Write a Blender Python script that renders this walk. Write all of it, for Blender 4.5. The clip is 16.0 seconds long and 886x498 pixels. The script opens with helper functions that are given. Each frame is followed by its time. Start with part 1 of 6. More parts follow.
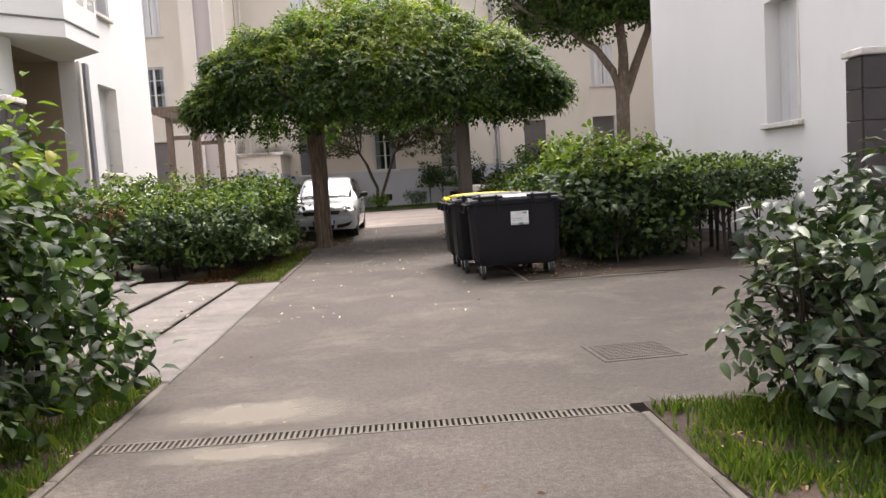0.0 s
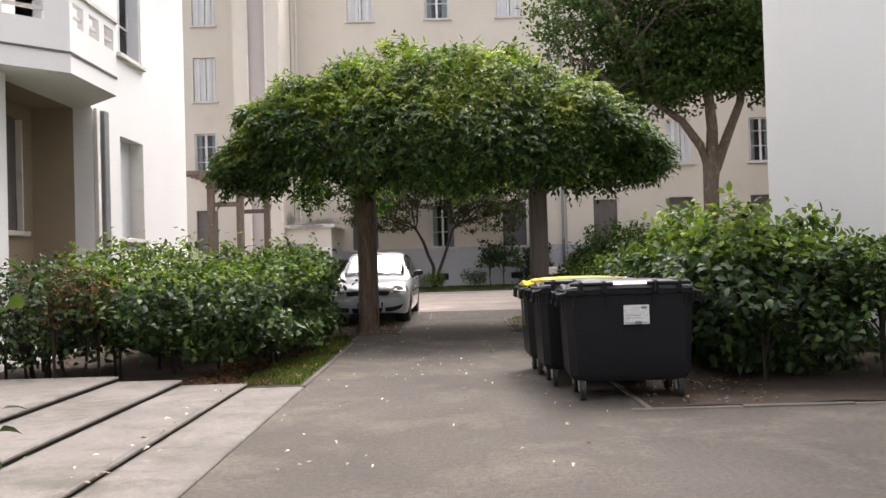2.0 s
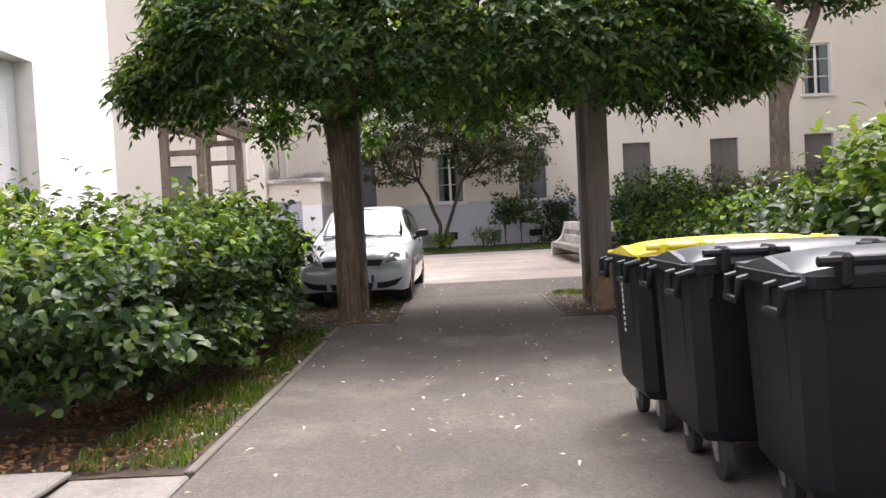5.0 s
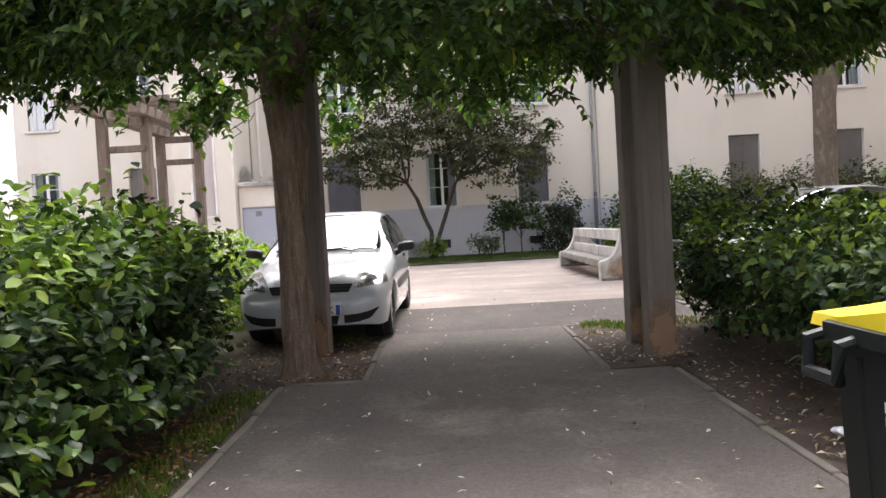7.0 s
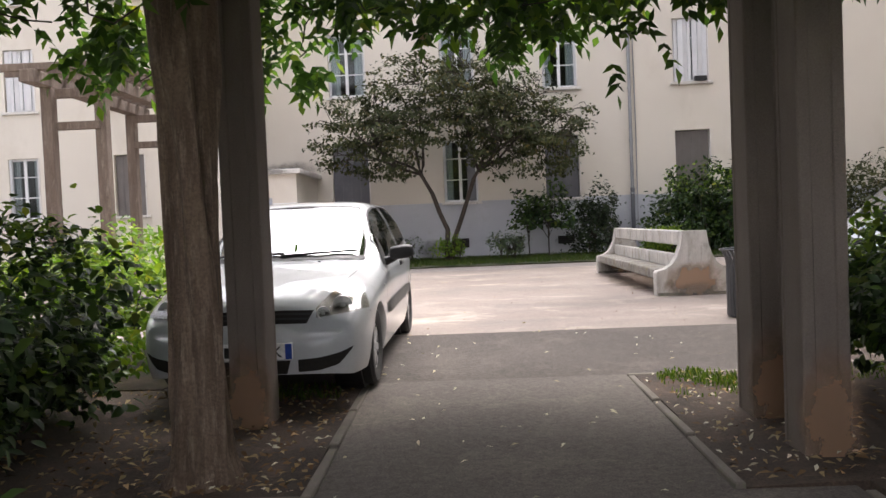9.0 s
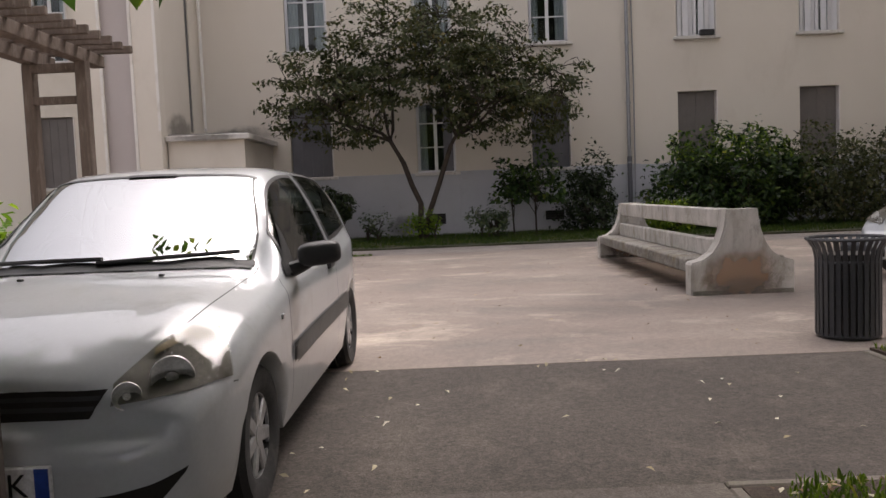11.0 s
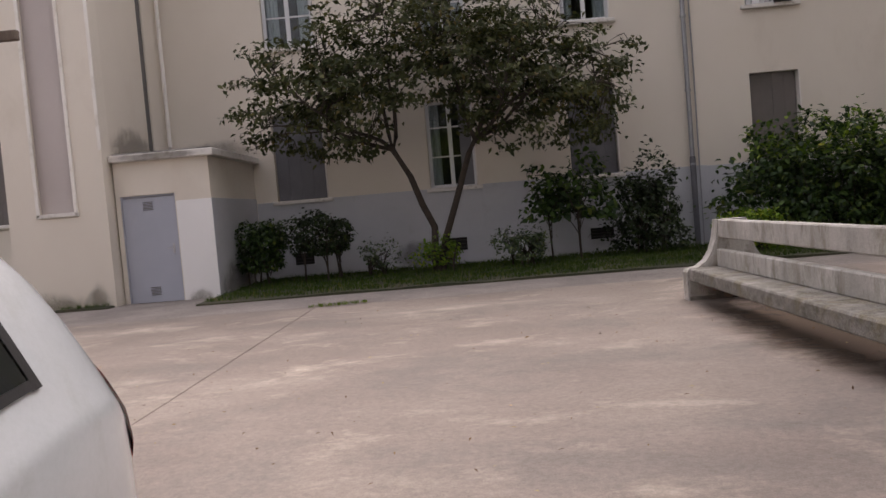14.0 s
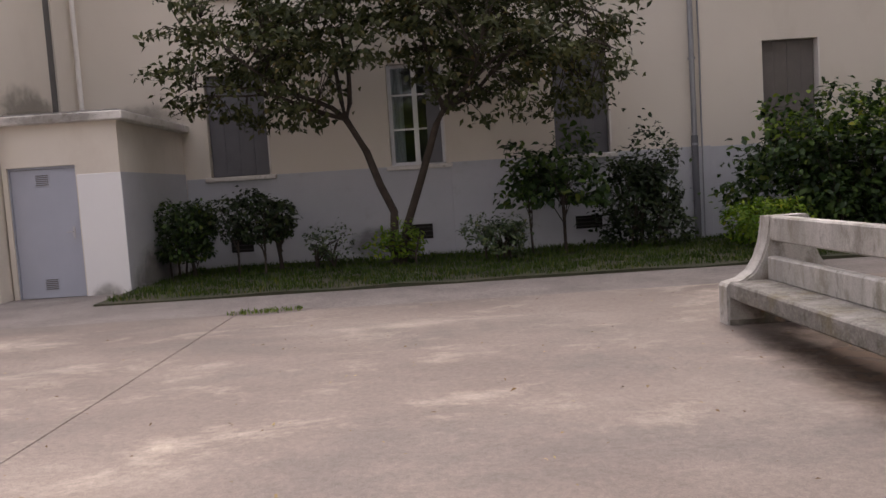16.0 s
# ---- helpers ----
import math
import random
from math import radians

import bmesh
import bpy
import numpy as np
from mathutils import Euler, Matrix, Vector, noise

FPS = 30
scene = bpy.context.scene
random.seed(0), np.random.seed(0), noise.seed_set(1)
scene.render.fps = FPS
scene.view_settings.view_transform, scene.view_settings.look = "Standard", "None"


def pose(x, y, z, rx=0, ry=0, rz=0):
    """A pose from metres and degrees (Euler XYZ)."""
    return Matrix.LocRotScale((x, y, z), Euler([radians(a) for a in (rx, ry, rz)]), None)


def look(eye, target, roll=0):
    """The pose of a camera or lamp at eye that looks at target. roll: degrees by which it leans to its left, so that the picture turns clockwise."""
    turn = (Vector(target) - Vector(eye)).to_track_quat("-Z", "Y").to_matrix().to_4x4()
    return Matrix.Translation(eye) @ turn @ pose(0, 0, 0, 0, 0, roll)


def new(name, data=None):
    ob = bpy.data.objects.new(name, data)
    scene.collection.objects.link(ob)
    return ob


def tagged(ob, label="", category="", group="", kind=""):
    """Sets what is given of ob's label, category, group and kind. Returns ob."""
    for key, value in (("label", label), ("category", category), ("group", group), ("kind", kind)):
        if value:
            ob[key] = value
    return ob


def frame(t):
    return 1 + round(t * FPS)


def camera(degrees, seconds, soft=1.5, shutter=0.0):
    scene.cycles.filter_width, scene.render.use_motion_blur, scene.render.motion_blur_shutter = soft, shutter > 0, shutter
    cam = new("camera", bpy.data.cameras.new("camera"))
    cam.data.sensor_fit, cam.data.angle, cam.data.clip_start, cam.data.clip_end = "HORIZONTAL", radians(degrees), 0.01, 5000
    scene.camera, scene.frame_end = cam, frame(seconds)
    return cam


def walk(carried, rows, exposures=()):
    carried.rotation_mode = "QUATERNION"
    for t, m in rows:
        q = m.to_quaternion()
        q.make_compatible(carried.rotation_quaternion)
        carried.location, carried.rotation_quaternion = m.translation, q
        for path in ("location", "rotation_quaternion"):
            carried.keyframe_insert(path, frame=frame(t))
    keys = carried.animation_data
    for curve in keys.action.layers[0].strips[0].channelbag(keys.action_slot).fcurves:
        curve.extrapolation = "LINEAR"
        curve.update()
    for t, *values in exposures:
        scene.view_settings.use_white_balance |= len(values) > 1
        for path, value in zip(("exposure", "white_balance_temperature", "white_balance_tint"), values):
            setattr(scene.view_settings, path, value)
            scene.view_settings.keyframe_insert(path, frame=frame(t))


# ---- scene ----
from mathutils import bvhtree

cam = camera(57.4, 16.0)
METRES, EYE, TILT, LEAN, TURN = 24.2, 1.38, 0.0, 0.0, -3.2
ROWS = [
    (0.0, 0.0, 0.0, 0.0, -0.31, -4.91, 3.59),
    (0.5, -0.002, 0.031, -0.0002, 2.85, -5.15, 3.58),
    (1.0, -0.0053, 0.0629, -0.0006, 1.92, -3.84, 3.16),
    (1.5, -0.0086, 0.0938, -0.0003, 4.66, -1.92, 2.71),
    (2.0, -0.0118, 0.1255, -0.0009, 3.55, 0.91, 1.66),
    (2.5, -0.0135, 0.1548, -0.0024, 2.51, -0.84, 2.46),
    (3.0, -0.0177, 0.187, -0.0029, 1.38, -1.81, 2.69),
    (3.5, -0.0205, 0.2189, -0.0037, 2.93, -3.44, 3.26),
    (3.7, -0.0216, 0.2317, -0.0040, 3.72, -1.45, 3.39),
    (4.7, -0.0273, 0.2996, -0.0028, 3.75, -2.2, 3.0),
    (5.8, -0.0328, 0.3731, -0.0018, 4.30, -1.28, 2.66),
    (6.0, -0.0333, 0.3857, -0.0017, 3.53, -2.71, 2.85),
    (6.5, -0.0345, 0.4171, -0.0014, 3.34, -2.73, 3.37),
    (7.0, -0.037, 0.4502, -0.0002, 3.33, -1.73, 3.16),
    (7.5, -0.0376, 0.4805, -0.0001, 4.05, -2.69, 2.79),
    (8.0, -0.0393, 0.5135, -0.0001, 4.73, -3.79, 2.56),
    (8.2, -0.0400, 0.5267, -0.0001, 4.35, -0.93, 2.17),
    (9.2, -0.0415, 0.5905, -0.0001, 4.9, -2.0, 2.4),
    (10.3, -0.0429, 0.6570, -0.0001, 5.39, -0.59, 2.37),
    (10.5, -0.0436, 0.6702, 0.0003, 5.27, -2.22, 2.51),
    (11.0, -0.0454, 0.7033, 0.0013, 3.22, -3.95, 2.35),
    (11.5, -0.0461, 0.7335, 0.0016, 3.57, -5.23, 3.19),
    (12.0, -0.0482, 0.765, 0.0018, 3.96, -3.15, 3.53),
    (12.5, -0.0481, 0.7946, 0.0017, 4.2, -2.54, 4.53),
    (13.0, -0.0476, 0.8242, 0.0028, 4.23, -2.8, 4.45),
    (13.5, -0.0473, 0.856, 0.0034, 1.71, -3.09, 4.83),
    (14.0, -0.0483, 0.8865, 0.0046, 5.12, -2.74, 4.81),
    (14.5, -0.0473, 0.9143, 0.0052, 3.86, -1.86, 5.01),
    (15.0, -0.0492, 0.9437, 0.0066, 6.01, -3.32, 5.13),
    (15.5, -0.0519, 0.9699, 0.0072, 5.6, -4.38, 4.61),
    (16.0, -0.0526, 0.9972, 0.0071, 2.91, -4.42, 3.68),
]
EXPOSURES = [(0.0, 0.63, 6750, 17), (0.5, 0.55, 6750, 17), (2.0, 0.57, 6650, 15), (3.5, 0.72, 6650, 16), (6.0, 1.1, 6400, 17), (8.0, 1.02, 6400, 16), (10.4, 0.28, 6800, 16), (11.0, -0.05, 6800, 18), (12.5, -0.13, 6800, 20), (16.0, 0.0, 6800, 22)]
walk(cam, [(t, pose(0, 0, EYE, TILT, LEAN, TURN) @ pose(METRES * x, METRES * y, METRES * z, 90 + pitch, roll, yaw)) for t, x, y, z, yaw, pitch, roll in ROWS], EXPOSURES)

# ---- world, sun ----
world = bpy.data.worlds.new("overcast_sky")
scene.world = world
world.use_nodes = True
wn = world.node_tree
wn.nodes.clear()
sky = wn.nodes.new("ShaderNodeTexSky")
sky.sky_type, sky.sun_disc = "NISHITA", False
sky.sun_elevation, sky.sun_rotation = radians(60), radians(27)
sky.dust_density, sky.air_density = 4.0, 1.0
grey = wn.nodes.new("ShaderNodeHueSaturation")
grey.inputs["Saturation"].default_value = 0.22
back = wn.nodes.new("ShaderNodeBackground")
back.inputs["Strength"].default_value = 0.25
wout = wn.nodes.new("ShaderNodeOutputWorld")
wn.links.new(sky.outputs[0], grey.inputs["Color"])
up = wn.nodes.new("ShaderNodeTexCoord")
split = wn.nodes.new("ShaderNodeSeparateXYZ")
dome = wn.nodes.new("ShaderNodeMapRange")
dome.inputs["From Min"].default_value, dome.inputs["From Max"].default_value = 0.0, 1.0
dome.inputs["To Min"].default_value, dome.inputs["To Max"].default_value = 0.66, 1.95
cloud = wn.nodes.new("ShaderNodeVectorMath")
cloud.operation = "SCALE"
wn.links.new(up.outputs["Generated"], split.inputs[0])
wn.links.new(split.outputs["Z"], dome.inputs["Value"])
wn.links.new(grey.outputs[0], cloud.inputs[0])
wn.links.new(dome.outputs["Result"], cloud.inputs["Scale"])
wn.links.new(cloud.outputs[0], back.inputs["Color"])
wn.links.new(back.outputs[0], wout.inputs["Surface"])
sun = new("sun", bpy.data.lights.new("sun", "SUN"))
sun.data.energy, sun.data.angle, sun.data.color = 0.75, radians(25), (1.0, 0.95, 0.88)
sun.matrix_world = look((7, 14, 29), (0, 0, 0))


# ---- materials ----
def nodes_of(name):
    m = bpy.data.materials.new(name)
    m.use_nodes = True
    nt = m.node_tree
    return m, nt, nt.nodes["Principled BSDF"]


def ramp(nt, stops):
    r = nt.nodes.new("ShaderNodeValToRGB")
    els = r.color_ramp.elements
    while len(els) < len(stops):
        els.new(0.5)
    for e, (p, c) in zip(els, stops):
        e.position, e.color = p, (*c, 1)
    return r


def noise_node(nt, scale, detail=6, rough=0.6, coords=None, distortion=0.0):
    n = nt.nodes.new("ShaderNodeTexNoise")
    n.inputs["Scale"].default_value, n.inputs["Detail"].default_value = scale, detail
    n.inputs["Roughness"].default_value, n.inputs["Distortion"].default_value = rough, distortion
    if coords:
        nt.links.new(coords, n.inputs["Vector"])
    return n


def mixed(nt, kind, fac, a, b):
    m = nt.nodes.new("ShaderNodeMix")
    m.data_type, m.blend_type = "RGBA", kind
    for socket, v in ((m.inputs[0], fac), (m.inputs[6], a), (m.inputs[7], b)):
        if hasattr(v, "links"):
            nt.links.new(v, socket)
        elif isinstance(v, (int, float)):
            socket.default_value = v
        else:
            socket.default_value = (*v, 1)
    return m.outputs[2]


def surface(name, low, high, stain=None, big=0.6, fine=60.0, rough=0.8, metal=0.0, bump=0.3, grain=0.25, coat=0.0, stretch=None, stain_at=(0.52, 0.7), spec=0.5, speckle=0.0, grime=None, grime_scale=1.0):
    """A weathered surface: large patches between two colours, a stain of its own shape, fine grain and relief."""
    m, nt, p = nodes_of(name)
    geo = nt.nodes.new("ShaderNodeTexCoord")
    coords = geo.outputs["Object"]
    if stretch:
        mp = nt.nodes.new("ShaderNodeMapping")
        mp.inputs["Scale"].default_value = stretch
        nt.links.new(coords, mp.inputs["Vector"])
        coords = mp.outputs[0]
    n1 = noise_node(nt, big, 8, 0.62, coords, 0.15)
    r1 = ramp(nt, [(0.33, low), (0.68, high)])
    nt.links.new(n1.outputs["Fac"], r1.inputs[0])
    col = r1.outputs[0]
    if stain:
        n3 = noise_node(nt, big * 2.7, 10, 0.7, coords, 0.25)
        r3 = ramp(nt, [(stain_at[0], (0, 0, 0)), (stain_at[1], (1, 1, 1))])
        nt.links.new(n3.outputs["Fac"], r3.inputs[0])
        col = mixed(nt, "MIX", r3.outputs[0], col, stain)
    if grime:
        shift = nt.nodes.new("ShaderNodeMapping")
        shift.inputs["Location"].default_value = (7.3, 3.1, 5.7)
        nt.links.new(coords, shift.inputs["Vector"])
        n5 = noise_node(nt, grime_scale, 9, 0.68, shift.outputs[0], 0.4)
        r5 = ramp(nt, [(0.5, (0, 0, 0)), (0.66, (0.75,) * 3)])
        nt.links.new(n5.outputs["Fac"], r5.inputs[0])
        col = mixed(nt, "MIX", r5.outputs[0], col, grime)
    n2 = noise_node(nt, fine, 4, 0.7, geo.outputs["Object"])
    r2 = ramp(nt, [(0.3, (1 - grain,) * 3), (0.7, (1 + grain * 0.6,) * 3)])
    nt.links.new(n2.outputs["Fac"], r2.inputs[0])
    col = mixed(nt, "MULTIPLY", 1.0, col, r2.outputs[0])
    if speckle:
        n4 = noise_node(nt, 24.0, 10, 0.85, geo.outputs["Object"])
        r4 = ramp(nt, [(0.36, (1 - speckle,) * 3), (0.64, (1 + speckle * 0.75,) * 3)])
        nt.links.new(n4.outputs["Fac"], r4.inputs[0])
        col = mixed(nt, "MULTIPLY", 1.0, col, r4.outputs[0])
    nt.links.new(col, p.inputs["Base Color"])
    p.inputs["Roughness"].default_value, p.inputs["Metallic"].default_value = rough, metal
    p.inputs["Coat Weight"].default_value, p.inputs["Coat Roughness"].default_value = coat, 0.03
    p.inputs["Specular IOR Level"].default_value = spec
    if bump:
        b = nt.nodes.new("ShaderNodeBump")
        b.inputs["Strength"].default_value, b.inputs["Distance"].default_value = bump, 0.01
        nt.links.new(n2.outputs["Fac"], b.inputs["Height"])
        nt.links.new(b.outputs[0], p.inputs["Normal"])
    return m


def leaf_material(name, dark, mid, light, rough=0.45, glow=0.25, spec=0.12):
    """Leaves: a colour for each leaf, a little light through the blade."""
    m, nt, p = nodes_of(name)
    g = nt.nodes.new("ShaderNodeNewGeometry")
    r = ramp(nt, [(0.0, dark), (0.55, mid), (0.93, light), (1.0, (light[0] * 1.5, light[1] * 1.1, light[2]))])
    nt.links.new(g.outputs["Random Per Island"], r.inputs[0])
    tc = nt.nodes.new("ShaderNodeTexCoord")
    n = noise_node(nt, 1.1, 4, 0.6, tc.outputs["Object"])
    r2 = ramp(nt, [(0.35, (0.75, 0.8, 0.8)), (0.65, (1.2, 1.15, 1.0))])
    nt.links.new(n.outputs["Fac"], r2.inputs[0])
    col = mixed(nt, "MULTIPLY", 1.0, r.outputs[0], r2.outputs[0])
    nt.links.new(col, p.inputs["Base Color"])
    p.inputs["Roughness"].default_value = rough
    p.inputs["Specular IOR Level"].default_value = spec
    t = nt.nodes.new("ShaderNodeBsdfTranslucent")
    tint = mixed(nt, "MULTIPLY", 1.0, col, (1.5, 1.7, 0.6))
    nt.links.new(tint, t.inputs["Color"])
    mx = nt.nodes.new("ShaderNodeMixShader")
    mx.inputs[0].default_value = glow
    nt.links.new(p.outputs[0], mx.inputs[1])
    nt.links.new(t.outputs[0], mx.inputs[2])
    nt.links.new(mx.outputs[0], nt.nodes["Material Output"].inputs["Surface"])
    return m


def glass_material(name, tint, rough=0.02, ior=1.5):
    """Thin clear glass: tinted see-through, with a reflection that grows at flat angles."""
    m, nt, p = nodes_of(name)
    nt.nodes.remove(p)
    clear, gloss = nt.nodes.new("ShaderNodeBsdfTransparent"), nt.nodes.new("ShaderNodeBsdfGlossy")
    clear.inputs["Color"].default_value = (*tint, 1)
    gloss.inputs["Roughness"].default_value = rough
    fr, mx = nt.nodes.new("ShaderNodeFresnel"), nt.nodes.new("ShaderNodeMixShader")
    fr.inputs["IOR"].default_value = ior
    nt.links.new(fr.outputs[0], mx.inputs[0])
    nt.links.new(clear.outputs[0], mx.inputs[1])
    nt.links.new(gloss.outputs[0], mx.inputs[2])
    nt.links.new(mx.outputs[0], nt.nodes["Material Output"].inputs["Surface"])
    return m


M_ASPHALT = surface("asphalt", (0.078, 0.066, 0.056), (0.134, 0.115, 0.098), (0.195, 0.168, 0.138), 0.35, 90, 0.92, bump=0.6, grain=0.5, stain_at=(0.5, 0.75), speckle=0.42)
M_ASPHALT_NEW = surface("dark_asphalt", (0.055, 0.046, 0.039), (0.092, 0.078, 0.066), (0.125, 0.105, 0.086), 0.5, 80, 0.92, bump=0.7, grain=0.6, speckle=0.5)
M_COURT = surface("worn_concrete", (0.195, 0.159, 0.137), (0.3, 0.25, 0.216), (0.44, 0.37, 0.305), 0.42, 110, 0.9, bump=0.45, grain=0.28, stretch=(0.75, 1.15, 1), stain_at=(0.54, 0.7), speckle=0.24, grime=(0.17, 0.148, 0.132), grime_scale=0.55)
M_SLAB = surface("concrete_slab", (0.165, 0.148, 0.132), (0.25, 0.226, 0.205), (0.125, 0.112, 0.096), 0.8, 120, 0.9, bump=0.35, grain=0.25, speckle=0.2, grime=(0.11, 0.1, 0.08), grime_scale=1.4)
M_KERB = surface("kerb_concrete", (0.115, 0.10, 0.083), (0.185, 0.163, 0.138), (0.15, 0.15, 0.10), 2.0, 120, 0.92, bump=0.4)
M_SOIL = surface("leafy_soil", (0.036, 0.026, 0.019), (0.075, 0.052, 0.037), (0.115, 0.08, 0.055), 1.6, 60, 0.95, bump=0.8, grain=0.5)
M_GROUND = surface("grassy_ground", (0.036, 0.045, 0.021), (0.065, 0.062, 0.034), (0.10, 0.078, 0.055), 0.5, 50, 0.95, bump=0.7, grain=0.4)
M_GRAVEL = surface("fine_gravel", (0.20, 0.175, 0.16), (0.29, 0.255, 0.235), None, 1.0, 160, 0.95, bump=0.6, grain=0.5, speckle=0.35)
M_RENDER = surface("cream_render", (0.66, 0.60, 0.515), (0.73, 0.675, 0.59), (0.60, 0.535, 0.45), 0.18, 90, 0.9, bump=0.12, grain=0.08, stretch=(1, 1, 0.6), stain_at=(0.55, 0.8))
M_WHITE_RENDER = surface("white_render", (0.765, 0.755, 0.74), (0.815, 0.805, 0.795), (0.71, 0.69, 0.665), 0.25, 90, 0.9, bump=0.12, grain=0.06, stretch=(1, 1, 0.5), stain_at=(0.58, 0.85))
M_PLINTH = surface("grey_plinth_paint", (0.46, 0.47, 0.50), (0.52, 0.525, 0.555), (0.40, 0.395, 0.40), 0.7, 90, 0.85, bump=0.15, grain=0.1, stain_at=(0.58, 0.8))
M_MAUVE = surface("mauve_render", (0.47, 0.42, 0.40), (0.52, 0.47, 0.45), None, 0.4, 90, 0.9, bump=0.12, grain=0.08)
M_PORCH = surface("ochre_render", (0.30, 0.235, 0.165), (0.35, 0.28, 0.20), None, 0.5, 90, 0.9, bump=0.15, grain=0.08)
M_SILL = surface("sill_stone", (0.64, 0.605, 0.56), (0.74, 0.71, 0.665), (0.40, 0.36, 0.31), 3.0, 100, 0.85, bump=0.2)
M_TRIM = surface("white_trim", (0.74, 0.70, 0.65), (0.80, 0.77, 0.72), (0.6, 0.55, 0.48), 1.0, 90, 0.8, bump=0.1, grain=0.06)
M_SHUTTER_GREY = surface("grey_shutter_paint", (0.15, 0.135, 0.125), (0.19, 0.17, 0.16), None, 1.5, 100, 0.55, bump=0.1, grain=0.1)
M_SHUTTER_BLUE = surface("slate_shutter_paint", (0.13, 0.13, 0.145), (0.17, 0.17, 0.185), None, 1.5, 100, 0.55, bump=0.1, grain=0.1)
M_SHUTTER_WHITE = surface("white_shutter_paint", (0.66, 0.66, 0.67), (0.74, 0.74, 0.75), None, 1.5, 100, 0.5, bump=0.05, grain=0.05)
M_FRAME = surface("window_paint", (0.72, 0.72, 0.72), (0.80, 0.80, 0.80), None, 2.0, 100, 0.45, bump=0.05, grain=0.04)
M_CURTAIN = surface("net_curtain", (0.62, 0.62, 0.64), (0.72, 0.72, 0.73), None, 2.0, 200, 0.95, bump=0.1, grain=0.1)
M_PANE = glass_material("window_glass", (0.8, 0.85, 0.85), 0.02, 1.55)
# the rooms' dimness is put into this dark wall and floor colour
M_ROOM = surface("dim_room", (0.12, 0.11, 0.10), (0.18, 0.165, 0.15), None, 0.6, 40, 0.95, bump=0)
M_DOOR = surface("grey_blue_door_paint", (0.345, 0.365, 0.425), (0.385, 0.405, 0.465), None, 1.0, 80, 0.45, bump=0.05, grain=0.05)
M_ZINC = surface("zinc_pipe", (0.30, 0.305, 0.32), (0.40, 0.405, 0.42), None, 2.5, 80, 0.45, 0.6, bump=0.1)
M_POST = surface("post_concrete", (0.118, 0.097, 0.081), (0.19, 0.16, 0.138), (0.36, 0.21, 0.13), 1.3, 110, 0.9, bump=0.35, grain=0.2, stretch=(1, 1, 0.35), stain_at=(0.62, 0.8))
M_BENCH = surface("lichened_concrete", (0.36, 0.34, 0.31), (0.58, 0.555, 0.52), (0.20, 0.185, 0.15), 1.7, 90, 0.92, bump=0.6, grain=0.25, stretch=(1.7, 1.7, 0.8), stain_at=(0.54, 0.72), grime=(0.24, 0.215, 0.16), grime_scale=2.2)
M_MOSS = surface("mossy_concrete", (0.13, 0.125, 0.10), (0.21, 0.20, 0.165), (0.30, 0.28, 0.25), 3.0, 90, 0.95, bump=0.6, grain=0.3)
M_TIMBER = surface("weathered_timber", (0.105, 0.078, 0.06), (0.175, 0.135, 0.108), (0.23, 0.19, 0.16), 2.0, 70, 0.9, bump=0.4, grain=0.3, stretch=(3, 3, 0.5))
M_BARK = surface("grey_brown_bark", (0.085, 0.058, 0.04), (0.215, 0.155, 0.11), (0.29, 0.225, 0.17), 6.0, 60, 0.95, bump=0.9, grain=0.35, stretch=(2, 2, 0.25))
M_BARK_PALE = surface("flaking_bark", (0.085, 0.065, 0.048), (0.15, 0.118, 0.09), (0.24, 0.205, 0.165), 3.0, 60, 0.95, bump=0.7, grain=0.3, stretch=(1, 1, 0.5))
M_TWIG = surface("dark_twig_bark", (0.032, 0.024, 0.018), (0.065, 0.049, 0.037), None, 6.0, 60, 0.95, bump=0.5)
M_BIN = surface("black_bin_plastic", (0.010, 0.010, 0.012), (0.016, 0.016, 0.019), None, 1.2, 150, 0.5, bump=0.12, grain=0.15, spec=0.2)
M_BIN_GREEN = surface("green_black_bin_plastic", (0.009, 0.012, 0.011), (0.013, 0.017, 0.016), None, 1.2, 150, 0.5, bump=0.12, grain=0.15, spec=0.2)
M_LID = surface("grey_lid_plastic", (0.055, 0.058, 0.066), (0.08, 0.083, 0.092), None, 1.5, 150, 0.32, bump=0.1, grain=0.1)
M_YELLOW = surface("yellow_lid_plastic", (0.70, 0.55, 0.02), (0.80, 0.65, 0.035), None, 1.5, 150, 0.35, bump=0.08, grain=0.06)
M_RUBBER = surface("black_rubber", (0.018, 0.018, 0.018), (0.03, 0.03, 0.03), (0.07, 0.065, 0.06), 4, 120, 0.8, bump=0.2)
M_STEEL = surface("galvanised_steel", (0.42, 0.42, 0.43), (0.55, 0.55, 0.56), None, 8, 80, 0.4, 0.9, bump=0.1)
M_CAN = surface("dark_grey_enamel", (0.045, 0.048, 0.055), (0.07, 0.073, 0.08), None, 3, 90, 0.4, 0.2, bump=0.05)
M_PAINT = surface("white_car_paint", (0.455, 0.48, 0.495), (0.495, 0.52, 0.535), (0.41, 0.425, 0.425), 1.5, 60, 0.3, 0.0, bump=0.0, grain=0.04, coat=1.0)
M_TRIM_BLACK = surface("black_car_plastic", (0.016, 0.016, 0.017), (0.026, 0.026, 0.027), None, 5, 120, 0.5, bump=0.1)
M_MOULDING = surface("grey_moulding", (0.10, 0.095, 0.09), (0.13, 0.125, 0.12), None, 5, 120, 0.55, bump=0.1)
M_CARGLASS = glass_material("car_glass", (0.42, 0.5, 0.48), 0.01, 1.55)
